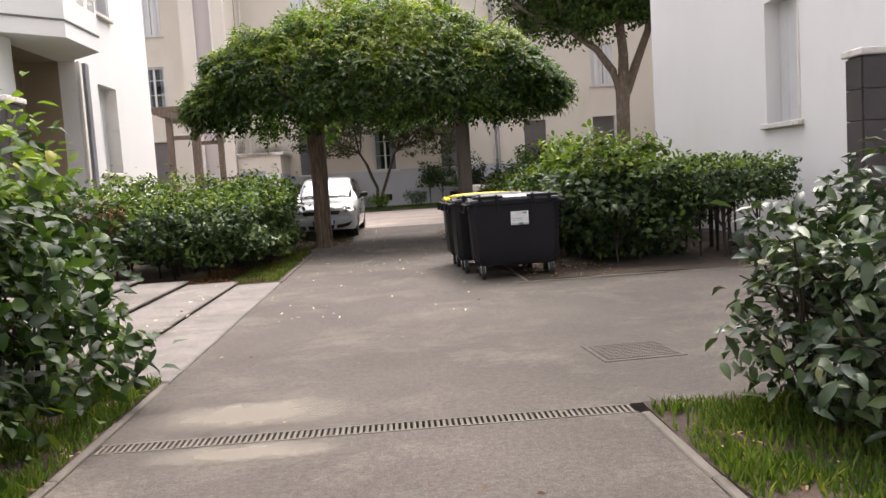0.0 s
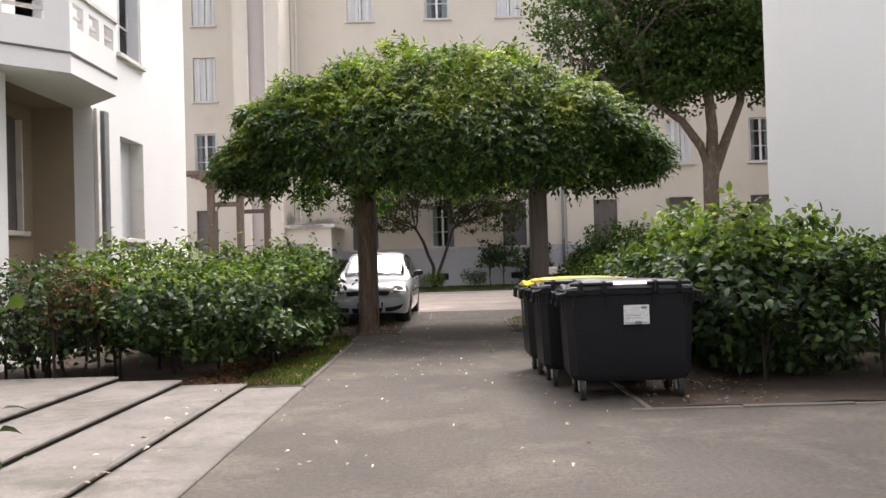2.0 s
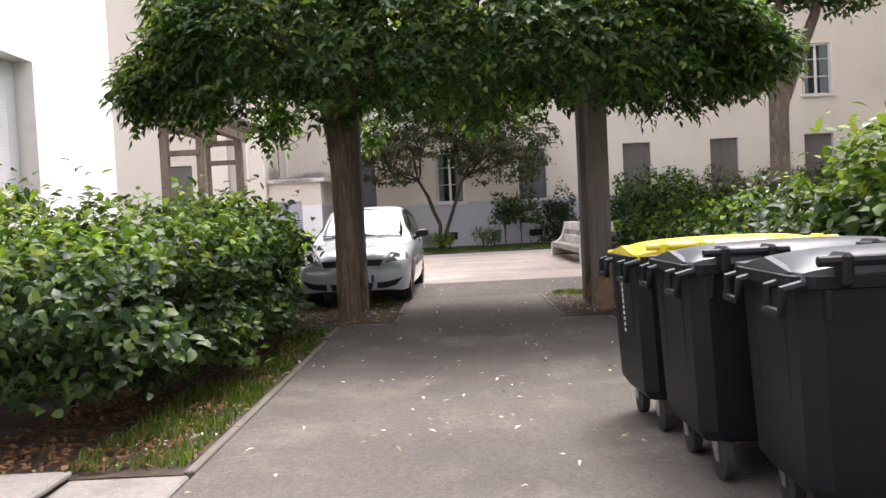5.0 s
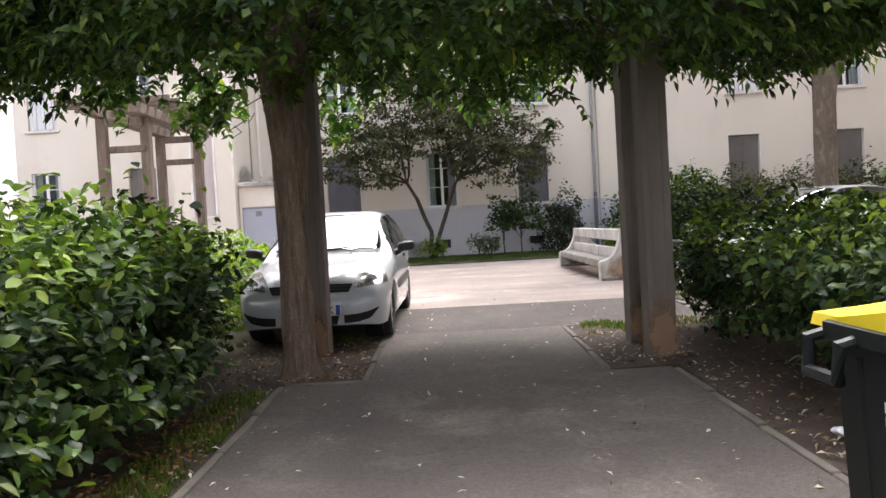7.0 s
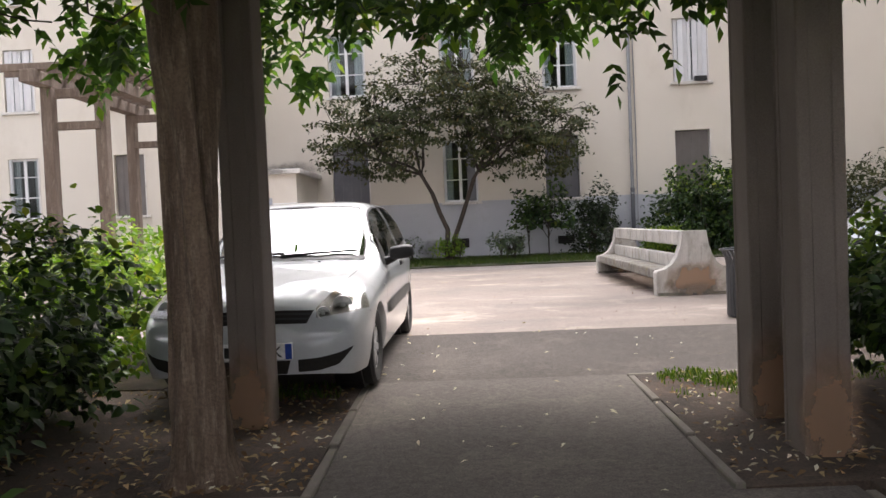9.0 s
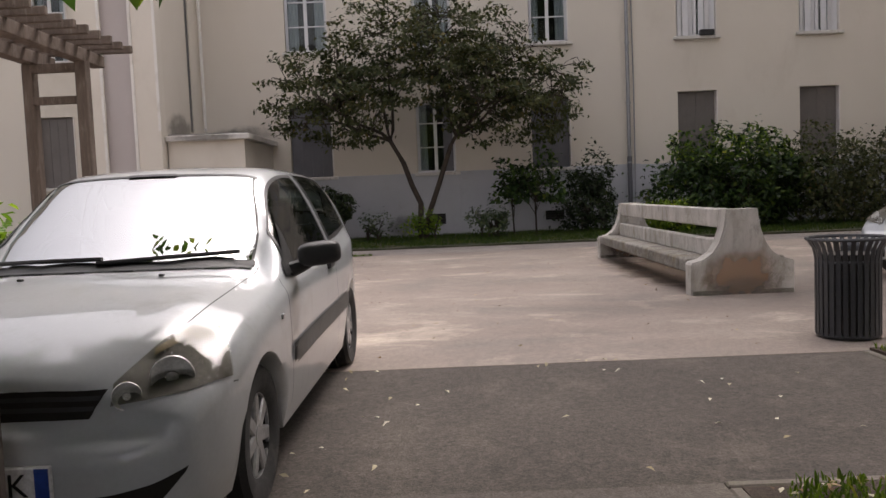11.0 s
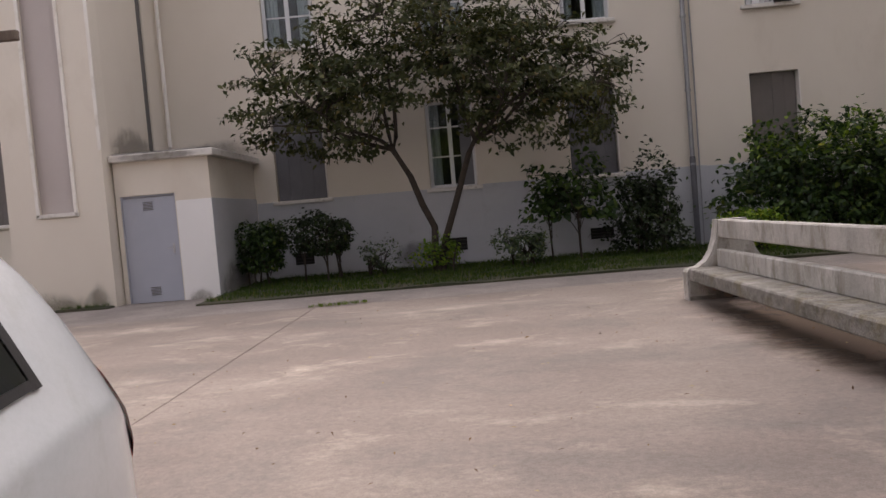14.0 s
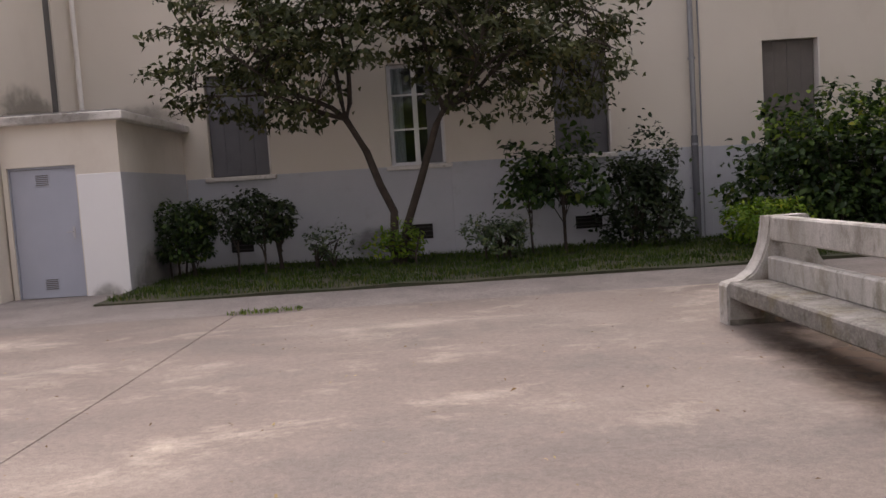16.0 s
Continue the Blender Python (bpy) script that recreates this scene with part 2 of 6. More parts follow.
# IOR far above glass, to push the windscreen's sky reflection towards white
M_SCREEN = glass_material("boosted_windscreen_glass", (0.5, 0.66, 0.62), 0.005, 9.0)
M_LAMP_BOWL = surface("lamp_bowl", (0.15, 0.143, 0.13), (0.21, 0.2, 0.18), None, 5, 60, 0.45, 0.2, bump=0.05)
M_AMBER = surface("dull_amber_lens", (0.30, 0.25, 0.17), (0.38, 0.31, 0.2), None, 5, 60, 0.2, bump=0, coat=1.0)
M_LAMP = surface("headlamp_reflector", (0.68, 0.68, 0.66), (0.78, 0.78, 0.76), None, 5, 60, 0.42, 0.25, bump=0.05, coat=1.0)
M_LENS = glass_material("lamp_lens", (0.95, 0.95, 0.93))
M_CHROME = surface("chrome", (0.6, 0.6, 0.62), (0.7, 0.7, 0.72), None, 5, 50, 0.12, 1.0, bump=0)
M_PLATE = surface("number_plate_white", (0.78, 0.78, 0.78), (0.82, 0.82, 0.82), None, 5, 50, 0.4, bump=0)
M_PLATE_BLUE = surface("number_plate_blue", (0.02, 0.07, 0.35), (0.03, 0.09, 0.4), None, 5, 50, 0.4, bump=0)
M_INK = surface("black_lettering", (0.01, 0.01, 0.01), (0.015, 0.015, 0.015), None, 5, 50, 0.6, bump=0)
M_LETTER = surface("white_lettering", (0.6, 0.6, 0.6), (0.7, 0.7, 0.7), None, 5, 50, 0.6, bump=0)
M_STICKER = surface("white_sticker", (0.72, 0.73, 0.73), (0.79, 0.80, 0.80), None, 5, 50, 0.5, bump=0)
M_STICKER_GREEN = surface("green_print", (0.10, 0.24, 0.19), (0.13, 0.29, 0.23), None, 5, 50, 0.5, bump=0)
M_STICKER_GREY = surface("grey_print", (0.42, 0.44, 0.45), (0.5, 0.51, 0.52), None, 5, 50, 0.5, bump=0)
M_IRON = surface("cast_iron", (0.035, 0.033, 0.032), (0.07, 0.066, 0.062), (0.12, 0.10, 0.085), 4, 90, 0.7, 0.4, bump=0.3)
M_VOID = surface("drain_and_shade_black", (0.015, 0.013, 0.011), (0.025, 0.022, 0.018), None, 4, 60, 0.95, bump=0.2)
M_TILE = surface("dark_stone_tile", (0.042, 0.036, 0.038), (0.075, 0.064, 0.064), None, 1.2, 60, 0.5, bump=0.15, grain=0.2)
M_ROOF = surface("roof_felt", (0.12, 0.115, 0.11), (0.20, 0.19, 0.18), (0.30, 0.28, 0.26), 1.5, 60, 0.95, bump=0.4)
M_LEAF_HEDGE = leaf_material("hedge_leaf", (0.013, 0.028, 0.011), (0.03, 0.061, 0.02), (0.085, 0.14, 0.035), 0.45, 0.22, 0.25)
M_LEAF_NEW = leaf_material("new_shoot_leaf", (0.075, 0.13, 0.028), (0.125, 0.195, 0.038), (0.20, 0.27, 0.055), 0.5, 0.3)
M_LEAF_DARK = leaf_material("dark_shrub_leaf", (0.012, 0.02, 0.011), (0.024, 0.038, 0.018), (0.05, 0.075, 0.03), 0.45, 0.15, 0.2)
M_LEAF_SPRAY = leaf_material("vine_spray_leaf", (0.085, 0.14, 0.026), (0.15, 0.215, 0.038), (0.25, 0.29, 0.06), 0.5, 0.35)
M_LEAF_LAUREL = leaf_material("laurel_leaf", (0.026, 0.046, 0.024), (0.05, 0.082, 0.038), (0.12, 0.165, 0.07), 0.32, 0.12, 0.4)
M_LEAF_VINE = leaf_material("vine_leaf", (0.018, 0.039, 0.014), (0.042, 0.085, 0.023), (0.10, 0.16, 0.036), 0.45, 0.46, 0.28)
M_LEAF_TREE = leaf_material("tree_leaf", (0.034, 0.042, 0.02), (0.06, 0.07, 0.034), (0.105, 0.11, 0.055), 0.5, 0.15)
M_LEAF_PLANE = leaf_material("tall_tree_leaf", (0.026, 0.05, 0.016), (0.046, 0.085, 0.024), (0.09, 0.135, 0.04), 0.5, 0.3)
M_LEAF_BRIGHT = leaf_material("bright_shrub_leaf", (0.07, 0.13, 0.02), (0.13, 0.22, 0.03), (0.24, 0.32, 0.05), 0.45, 0.35)
M_LEAF_RED = leaf_material("withered_leaf", (0.10, 0.045, 0.025), (0.16, 0.075, 0.035), (0.22, 0.14, 0.06), 0.7, 0.1)
M_GRASS = leaf_material("grass_blade", (0.045, 0.075, 0.015), (0.08, 0.132, 0.024), (0.15, 0.19, 0.05), 0.6, 0.3)
# darker copy of the grass: the facade lawn's shade is in its colour
M_GRASS_SHADED = leaf_material("shaded_copy_grass_blade", (0.024, 0.045, 0.012), (0.045, 0.08, 0.018), (0.09, 0.115, 0.035), 0.6, 0.25)
M_LITTER = leaf_material("fallen_leaf", (0.09, 0.05, 0.028), (0.17, 0.11, 0.06), (0.36, 0.29, 0.17), 0.8, 0.05)
M_LITTER_PALE = leaf_material("pale_fallen_leaf", (0.25, 0.21, 0.15), (0.44, 0.40, 0.32), (0.64, 0.60, 0.52), 0.8, 0.05)


# ---- building blocks ----
GROUND_Y, GROUND_Z = (16, 20.4, 22.7, 25), (0.0, 0.1, 0.152, 0.155)


def gz(y):
    """Height of the ground, which climbs gently towards the court."""
    return float(np.interp(y, GROUND_Y, GROUND_Z))


def mesh_object(name, bm, material, parent=None, smooth=False):
    me = bpy.data.meshes.new(name)
    bm.normal_update()
    bm.to_mesh(me)
    bm.free()
    if material:
        me.materials.append(material)
    if smooth:
        me.polygons.foreach_set("use_smooth", [True] * len(me.polygons))
        me.set_sharp_from_angle(angle=radians(35))
    ob = new(name, me)
    ob.parent = parent
    return ob


def part(name, bm, material, parent, label="", smooth=False):
    ob = mesh_object(name, bm, material, parent, smooth)
    return tagged(ob, label) if label else ob


def thing(name, m, label, category, group="", kind=""):
    ob = new(name)
    ob.empty_display_size = 0.1
    ob.matrix_world = m
    return tagged(ob, label, category, group, kind)


def box(x0, x1, y0, y1, z0, z1, bevel=0.0, bm=None, m=None):
    bm = bm or bmesh.new()
    r = bmesh.ops.create_cube(bm, size=1, matrix=Matrix.LocRotScale(((x0 + x1) / 2, (y0 + y1) / 2, (z0 + z1) / 2), None, (abs(x1 - x0), abs(y1 - y0), abs(z1 - z0))))
    vs = r["verts"]
    if bevel:
        es = list({e for v in vs for e in v.link_edges})
        b = bmesh.ops.bevel(bm, geom=es, offset=bevel, segments=1, affect="EDGES")
        vs = b["verts"]
    if m is not None:
        bmesh.ops.transform(bm, matrix=m, verts=list(vs))
    return bm


def tube(points, radii, sides=8, bm=None, caps=True):
    """A round bar through the points with a radius at each."""
    bm = bm or bmesh.new()
    pts = [Vector(p) for p in points]
    rings = []
    for i, p in enumerate(pts):
        d = (pts[min(i + 1, len(pts) - 1)] - pts[max(i - 1, 0)]).normalized()
        side = d.cross(Vector((0, 0, 1)) if abs(d.z) < 0.9 else Vector((0, 1, 0))).normalized()
        up = side.cross(d)
        r = radii[i] if hasattr(radii, "__len__") else radii
        rings.append([bm.verts.new(p + side * (r * math.cos(2 * math.pi * k / sides)) + up * (r * math.sin(2 * math.pi * k / sides))) for k in range(sides)])
    for a, b in zip(rings, rings[1:]):
        for k in range(sides):
            bm.faces.new((a[k], b[k], b[(k + 1) % sides], a[(k + 1) % sides]))
    if caps:
        bm.faces.new(rings[0])
        bm.faces.new(rings[-1][::-1])
    return bm


def prism(outline, d0, d1, axis="y", bm=None):
    """An outline of (a, b) pairs pushed from d0 to d1 along an axis."""
    bm = bm or bmesh.new()

    def at(a, b, d):
        return {"x": (d, a, b), "y": (a, d, b), "z": (a, b, d)}[axis]
    f = [bm.verts.new(at(a, b, d0)) for a, b in outline]
    g = [bm.verts.new(at(a, b, d1)) for a, b in outline]
    n = len(outline)
    bm.faces.new(f)
    bm.faces.new(g[::-1])
    for i in range(n):
        bm.faces.new((f[i], g[i], g[(i + 1) % n], f[(i + 1) % n]))
    bmesh.ops.recalc_face_normals(bm, faces=bm.faces[:])
    return bm


def sheet(name, rects, dz, material, thick=0.12, label="", step=0.7, rough=0.0, kind="structure", category="", parent=None):
    """Ground covering on rectangles x0, x1, y0, y1 that follows the ground's height."""
    bm = bmesh.new()
    for x0, x1, y0, y1 in rects:
        nx, ny = max(1, min(40, int((x1 - x0) / step))), max(1, min(60, int((y1 - y0) / step)))
        grid = []
        for j in range(ny + 1):
            y = y0 + (y1 - y0) * j / ny
            grid.append([bm.verts.new((x0 + (x1 - x0) * i / nx, y, gz(y) + dz + (rough * noise.noise((x0 + (x1 - x0) * i / nx, y, 3.0)) if rough else 0))) for i in range(nx + 1)])
        for j in range(ny):
            for i in range(nx):
                bm.faces.new((grid[j][i], grid[j][i + 1], grid[j + 1][i + 1], grid[j + 1][i]))
        edge = [grid[0][i] for i in range(nx + 1)] + [grid[j][nx] for j in range(1, ny + 1)] + [grid[ny][i] for i in range(nx - 1, -1, -1)] + [grid[j][0] for j in range(ny - 1, 0, -1)]
        low = [bm.verts.new(v.co - Vector((0, 0, thick))) for v in edge]
        for i in range(len(edge)):
            k = (i + 1) % len(edge)
            bm.faces.new((edge[i], low[i], low[k], edge[k]))
    ob = mesh_object(name, bm, material, parent)
    return tagged(ob, label, category or name.replace("_", " "), kind=kind)


def wall(name, m, u0, u1, z0, z1, thick, openings, material, label):
    """A wall with real openings. In its own frame it runs along x, faces -y and is thick towards +y."""
    us = sorted({u0, u1, *[v for o in openings for v in o[:2]]})
    zs = sorted({z0, z1, *[v for o in openings for v in o[2:4]]})
    bm = bmesh.new()
    cache = {}

    def vert(u, d, z):
        key = (round(u, 4), d, round(z, 4))
        if key not in cache:
            cache[key] = bm.verts.new((u, d, z))
        return cache[key]

    def solid(i, j):
        if not (0 <= i < len(us) - 1 and 0 <= j < len(zs) - 1):
            return False
        u, z = (us[i] + us[i + 1]) / 2, (zs[j] + zs[j + 1]) / 2
        return not any(o[0] < u < o[1] and o[2] < z < o[3] for o in openings)
    for i in range(len(us) - 1):
        for j in range(len(zs) - 1):
            if not solid(i, j):
                continue
            a, b, c, d = us[i], us[i + 1], zs[j], zs[j + 1]
            bm.faces.new((vert(a, 0, c), vert(b, 0, c), vert(b, 0, d), vert(a, 0, d)))
            bm.faces.new((vert(a, thick, d), vert(b, thick, d), vert(b, thick, c), vert(a, thick, c)))
            for di, dj, p, q in ((-1, 0, (a, d), (a, c)), (1, 0, (b, c), (b, d)), (0, -1, (a, c), (b, c)), (0, 1, (b, d), (a, d))):
                if not solid(i + di, j + dj):
                    bm.faces.new((vert(p[0], 0, p[1]), vert(p[0], thick, p[1]), vert(q[0], thick, q[1]), vert(q[0], 0, q[1])))
    ob = mesh_object(name, bm, material)
    ob.matrix_world = m
    return tagged(ob, label, "wall", kind="structure")


WINDOWS = [0]


def window(m, u0, u1, z0, z1, style, label, deep=0.2):
    """One window set into its opening; style: shut (closed folding shutters), folds (white folding shutters ajar), casement, dark."""
    WINDOWS[0] += 1
    w = tagged(new(f"window_{WINDOWS[0]}"), label, "window", kind="structure")
    w.matrix_world = m @ pose((u0 + u1) / 2, 0, z0)
    h, k = z1 - z0, (u1 - u0) / 2
    part("window_sill", box(-k - 0.1, k + 0.1, -0.09, deep, -0.09, 0.0, 0.012), M_SILL, w)
    e = 0.004
    # pale reveal band
    part("reveal", box(k - 0.035, k - e, -0.02, deep, 0.004, h - e), M_TRIM, w)
    if style in ("shut_grey", "shut_blue", "shut_white"):
        mat = {"shut_grey": M_SHUTTER_GREY, "shut_blue": M_SHUTTER_BLUE, "shut_white": M_SHUTTER_WHITE}[style]
        n = 4
        wide = (2 * k - 0.06) / n
        for i in range(n):
            bm = box(-k + 0.012 + i * wide, -k + 0.008 + (i + 1) * wide, deep - 0.05 + (i % 2) * 0.006, deep - 0.02 + (i % 2) * 0.006, 0.015, h - 0.01, 0.004)
            for s in range(int((h - 0.3) / 0.055)):
                z = 0.15 + s * 0.055
                box(-k + 0.035 + i * wide, -k - 0.015 + (i + 1) * wide, deep - 0.058 + (i % 2) * 0.006, deep - 0.045, z, z + 0.03, 0, bm)
            part("shutter_leaf", bm, mat, w)
        return w
    # frame, mullion, bars
    f = deep - 0.02
    wf = bmesh.new()
    for a, b, c, d in ((-k + e, -k + 0.06, e, h - e), (k - 0.1, k - 0.04, e, h - e), (-k + 0.06, k - 0.1, e, 0.07), (-k + 0.06, k - 0.1, h - 0.07, h - e)):
        box(a, b, f - 0.06, f, c, d, 0.004, wf)
    part("window_frame", wf, M_FRAME, w)
    mid = -0.02
    part("mullion", box(mid - 0.05, mid + 0.05, f - 0.075, f - 0.012, 0.07, h - 0.07, 0.008), M_FRAME, w)
    for a, b in ((-k + 0.06, mid - 0.05), (mid + 0.05, k - 0.1)):
        for zz in (h * 0.36, h * 0.70):
            part("glazing_bar", box(a, b, f - 0.06, f - 0.02, zz - 0.018, zz + 0.018, 0.004), M_FRAME, w)
        pane = part("pane", box(a, b, f - 0.036, f - 0.03, 0.07, h - 0.07), M_PANE, w)
        pane.visible_shadow = False
    # curtain behind the panes
    if style in ("folds", "half", "casement"):
        bm = bmesh.new()
        n = 40
        cols = []
        for i in range(n + 1):
            x = -k + 0.03 + (2 * k - 0.1) * i / n
            if style != "folds" and abs(x - mid) < 0.24:
                x = mid + (0.24 if x > mid else -0.24)
            y = f + 0.09 + 0.025 * math.sin(i * 1.9)
            cols.append((bm.verts.new((x, y, 0.03)), bm.verts.new((x, y, h - 0.03))))
        for (a, b), (c, d) in zip(cols, cols[1:]):
            if style == "folds" or c.co.x - a.co.x < 0.3:
                bm.faces.new((a, c, d, b))
        part("curtain", bm, M_CURTAIN, w)
    if style in ("folds", "casement", "half"):
        # narrow shutter leaves folded back against the reveals
        for s in (-1, 1):
            n = 3 if style == "folds" else 2
            reach = k * (0.78 if style == "folds" else 0.0)
            for i in range(n):
                a = s * (k - 0.045 - (reach / n) * i) if style == "folds" else s * (k - 0.04 - 0.035 * i)
                if style == "folds":
                    q = Matrix.Translation((a, 0.055 + 0.02 * (i % 2), 0)) @ pose(0, 0, 0, 0, 0, (24 if i % 2 else -24) * s)
                    bm = box(-s * reach / n * 1.06, 0, -0.009, 0.009, 0.03, h - 0.02, 0.003, None, q)
                else:
                    bm = box(a - 0.012, a + 0.012, 0.0, deep - 0.08, 0.03, h - 0.02, 0.003)
                part("shutter_leaf", bm, M_SHUTTER_WHITE, w)
    return w


def quads_object(name, verts, faces, material, parent=None):
    me = bpy.data.meshes.new(name)
    v, f = np.asarray(verts, dtype=np.float32), np.asarray(faces, dtype=np.int32)
    me.vertices.add(len(v))
    me.vertices.foreach_set("co", v.ravel())
    me.loops.add(f.size)
    me.loops.foreach_set("vertex_index", f.ravel())
    me.polygons.add(len(f))
    me.polygons.foreach_set("loop_start", np.arange(0, f.size, f.shape[1], dtype=np.int32))
    me.update(calc_edges=True)
    me.materials.append(material)
    ob = new(name, me)
    ob.parent = parent
    return ob


def leaf_mesh(name, centres, tips, normals, length, width, material, parent, rng, oval=False):
    """Many single leaves as one mesh: each a folded blade that runs from its stalk along tips."""
    n = len(centres)
    t = tips / (np.linalg.norm(tips, axis=1, keepdims=True) + 1e-9)
    s = np.cross(t, normals)
    s /= np.linalg.norm(s, axis=1, keepdims=True) + 1e-9
    u = np.cross(s, t)
    ln = (length * rng.uniform(0.65, 1.25, n))[:, None]
    wd = (width * rng.uniform(0.7, 1.2, n))[:, None] / 2
    base = centres - t * ln * 0.5
    mid = base + t * ln * 0.48 + u * ln * 0.04
    tip = base + t * ln - u * ln * rng.uniform(0.0, 0.28, n)[:, None]
    if oval:
        c1, c2 = rng.uniform(0.1, 0.5, n)[:, None] * wd, rng.uniform(0.0, 0.35, n)[:, None] * wd
        m1, m2 = base + t * ln * 0.28 + u * ln * 0.03, base + t * ln * 0.66 + u * ln * 0.01
        l1, r1 = m1 - s * wd * 0.88 + u * c1, m1 + s * wd * 0.88 + u * c1
        l2, r2 = m2 - s * wd * 0.82 + u * c2, m2 + s * wd * 0.82 + u * c2
        v = np.stack([base, l1, r1, l2, r2, tip, m1, m2], 1).reshape(-1, 3)
        o = (np.arange(n) * 8)[:, None]
        f = np.stack([o + k for k in ([0, 2, 6], [0, 6, 1], [6, 2, 4], [6, 4, 7], [6, 7, 3], [6, 3, 1], [7, 4, 5], [7, 5, 3])], 1).reshape(-1, 3)
        return quads_object(name, v, f, material, parent)
    left = base + t * ln * 0.45 - s * wd + u * wd * rng.uniform(0.1, 0.6, n)[:, None]
    right = base + t * ln * 0.45 + s * wd + u * wd * rng.uniform(0.1, 0.6, n)[:, None]
    v = np.stack([base, left, right, tip, mid], 1).reshape(-1, 3)
    o = (np.arange(n) * 5)[:, None]
    f = np.stack([o + [0, 2, 4], o + [4, 2, 3], o + [0, 4, 1], o + [4, 3, 1]], 1).reshape(-1, 3)
    return quads_object(name, v, f, material, parent)


def leaf_dirs(out, rng, droop=0.3, spread=0.9):
    """Leaf directions: outwards with scatter; the upper side faces out and up."""
    n = len(out)
    tips = out * 0.6 + rng.normal(0, spread, (n, 3))
    tips[:, 2] = tips[:, 2] * 0.6 - droop
    nor = out * 0.5 + rng.normal(0, 0.4, (n, 3)) + [0, 0, 1.0]
    return tips, nor


def wobble(p, seed, amount, scale):
    """Uneven outline: a smooth number for each place."""
    q = p * scale + seed
    return amount * (np.sin(q[:, 0] * 2.1 + 1.3 * np.sin(q[:, 1] * 1.7)) + np.sin(q[:, 1] * 2.3 + 1.1 * np.sin(q[:, 2] * 2.9)) + np.sin(q[:, 2] * 2.7 + q[:, 0] * 1.3)) / 3


def twig_mesh(name, segments, material, parent, sides=4):
    bm = bmesh.new()
    for pts, radii in segments:
        tube(pts, radii, sides, bm, caps=False)
    return part(name, bm, material, parent, smooth=True)


def hedge(name, x0, x1, y0, y1, z0, z1, count, material, label, seed, length=0.085, width=0.05, round_=0.35, bare=0.0, wild=0.12, inner=0.35, category="hedge", stems=14, kind_group="", fresh=0.0):
    """A hedge or shrub: stems from the ground and a rounded block of leaves."""
    rng = np.random.default_rng(seed)
    cx, cy, base = (x0 + x1) / 2, (y0 + y1) / 2, gz((y0 + y1) / 2)
    h = thing(name, pose(cx, cy, base), label, category, kind_group)
    a, b = (x1 - x0) / 2, (y1 - y0) / 2
    zb, zt = z0 - base, z1 - base
    hz, mz = (zt - zb) / 2, (zt + zb) / 2
    p = rng.uniform(-1, 1, (count, 3))
    # push most leaves towards the skin of a rounded block
    e = 2 + 6 * (1 - round_)
    r = (np.abs(p) ** e).sum(1) ** (1 / e)
    shell = np.where(rng.random(count) < inner, rng.uniform(0.35, 0.9, count), rng.uniform(0.86, 1.02, count))
    d = p / r[:, None]
    pos = d * shell[:, None] * [a, b, hz]
    out = np.sign(d) * np.abs(d) ** (e - 1) / np.array([a, b, hz])
    out /= np.linalg.norm(out, axis=1, keepdims=True)
    pos += out * (wobble(pos, seed, wild * 1.6, 1.4) + wobble(pos, seed + 5, wild * 1.3, 4.0) + rng.exponential(wild * 0.22, count))[:, None]
    pos[:, 2] += mz
    keep = (pos[:, 2] > 0.02 + 0.08 * rng.random(count)) & (pos[:, 2] > zb + bare * (0.4 + 0.6 * rng.random(count)))
    pos, out = pos[keep], out[keep]
    tips, nor = leaf_dirs(out, rng)
    young = (out[:, 2] > 0.35) & (pos[:, 2] > zt - 0.38) & (rng.random(len(pos)) < fresh)
    tagged(leaf_mesh("leaves", pos[~young], tips[~young], nor[~young], length, width, material, h, rng, True), kind="stuff")
    if young.any():
        tagged(leaf_mesh("young_leaves", pos[young] + [0, 0, 0.03], tips[young], nor[young], length * 0.9, width * 0.9, M_LEAF_NEW, h, rng, True), "lighter young leaves", kind="stuff")
    for i in range(stems):
        segs = []
        sx, sy = rng.uniform(-a * 0.7, a * 0.7), rng.uniform(-b * 0.85, b * 0.85)
        segs.append(([(sx, sy, -0.05), (sx + rng.normal(0, 0.05), sy + rng.normal(0, 0.05), zb + hz * 0.5)], [0.022, 0.016]))
        for _ in range(6):
            ex, ey, ez = np.clip(sx + rng.normal(0, 0.4), -a * 0.9, a * 0.9), np.clip(sy + rng.normal(0, 0.4), -b * 0.9, b * 0.9), zb + hz * rng.uniform(0.8, 1.8)
            z1_ = max(0.1, (zb + hz * 0.5) * rng.uniform(0.4, 1.0))
            segs.append(([(sx, sy, z1_), ((sx + ex) / 2, (sy + ey) / 2, (z1_ + ez) / 2 + 0.08), (ex, ey, ez)], [0.012, 0.009, 0.004]))
        twig_mesh("stem", segs, M_TWIG, h)
    return h

# ---- ground ----
bm = bmesh.new()
ys = [-3000, -60, -10, 16, 20.4, 22.7, 25, 60, 3000]
rows_ = [[bm.verts.new((x, y, gz(y) - 0.06)) for x in (-3000, -60, 0, 60, 3000)] for y in ys]
for ra, rb in zip(rows_, rows_[1:]):
    for i in range(4):
        bm.faces.new((ra[i], ra[i + 1], rb[i + 1], rb[i]))
tagged(mesh_object("ground", bm, M_GROUND), "dark earth and thin grass round the buildings", "ground", kind="structure")

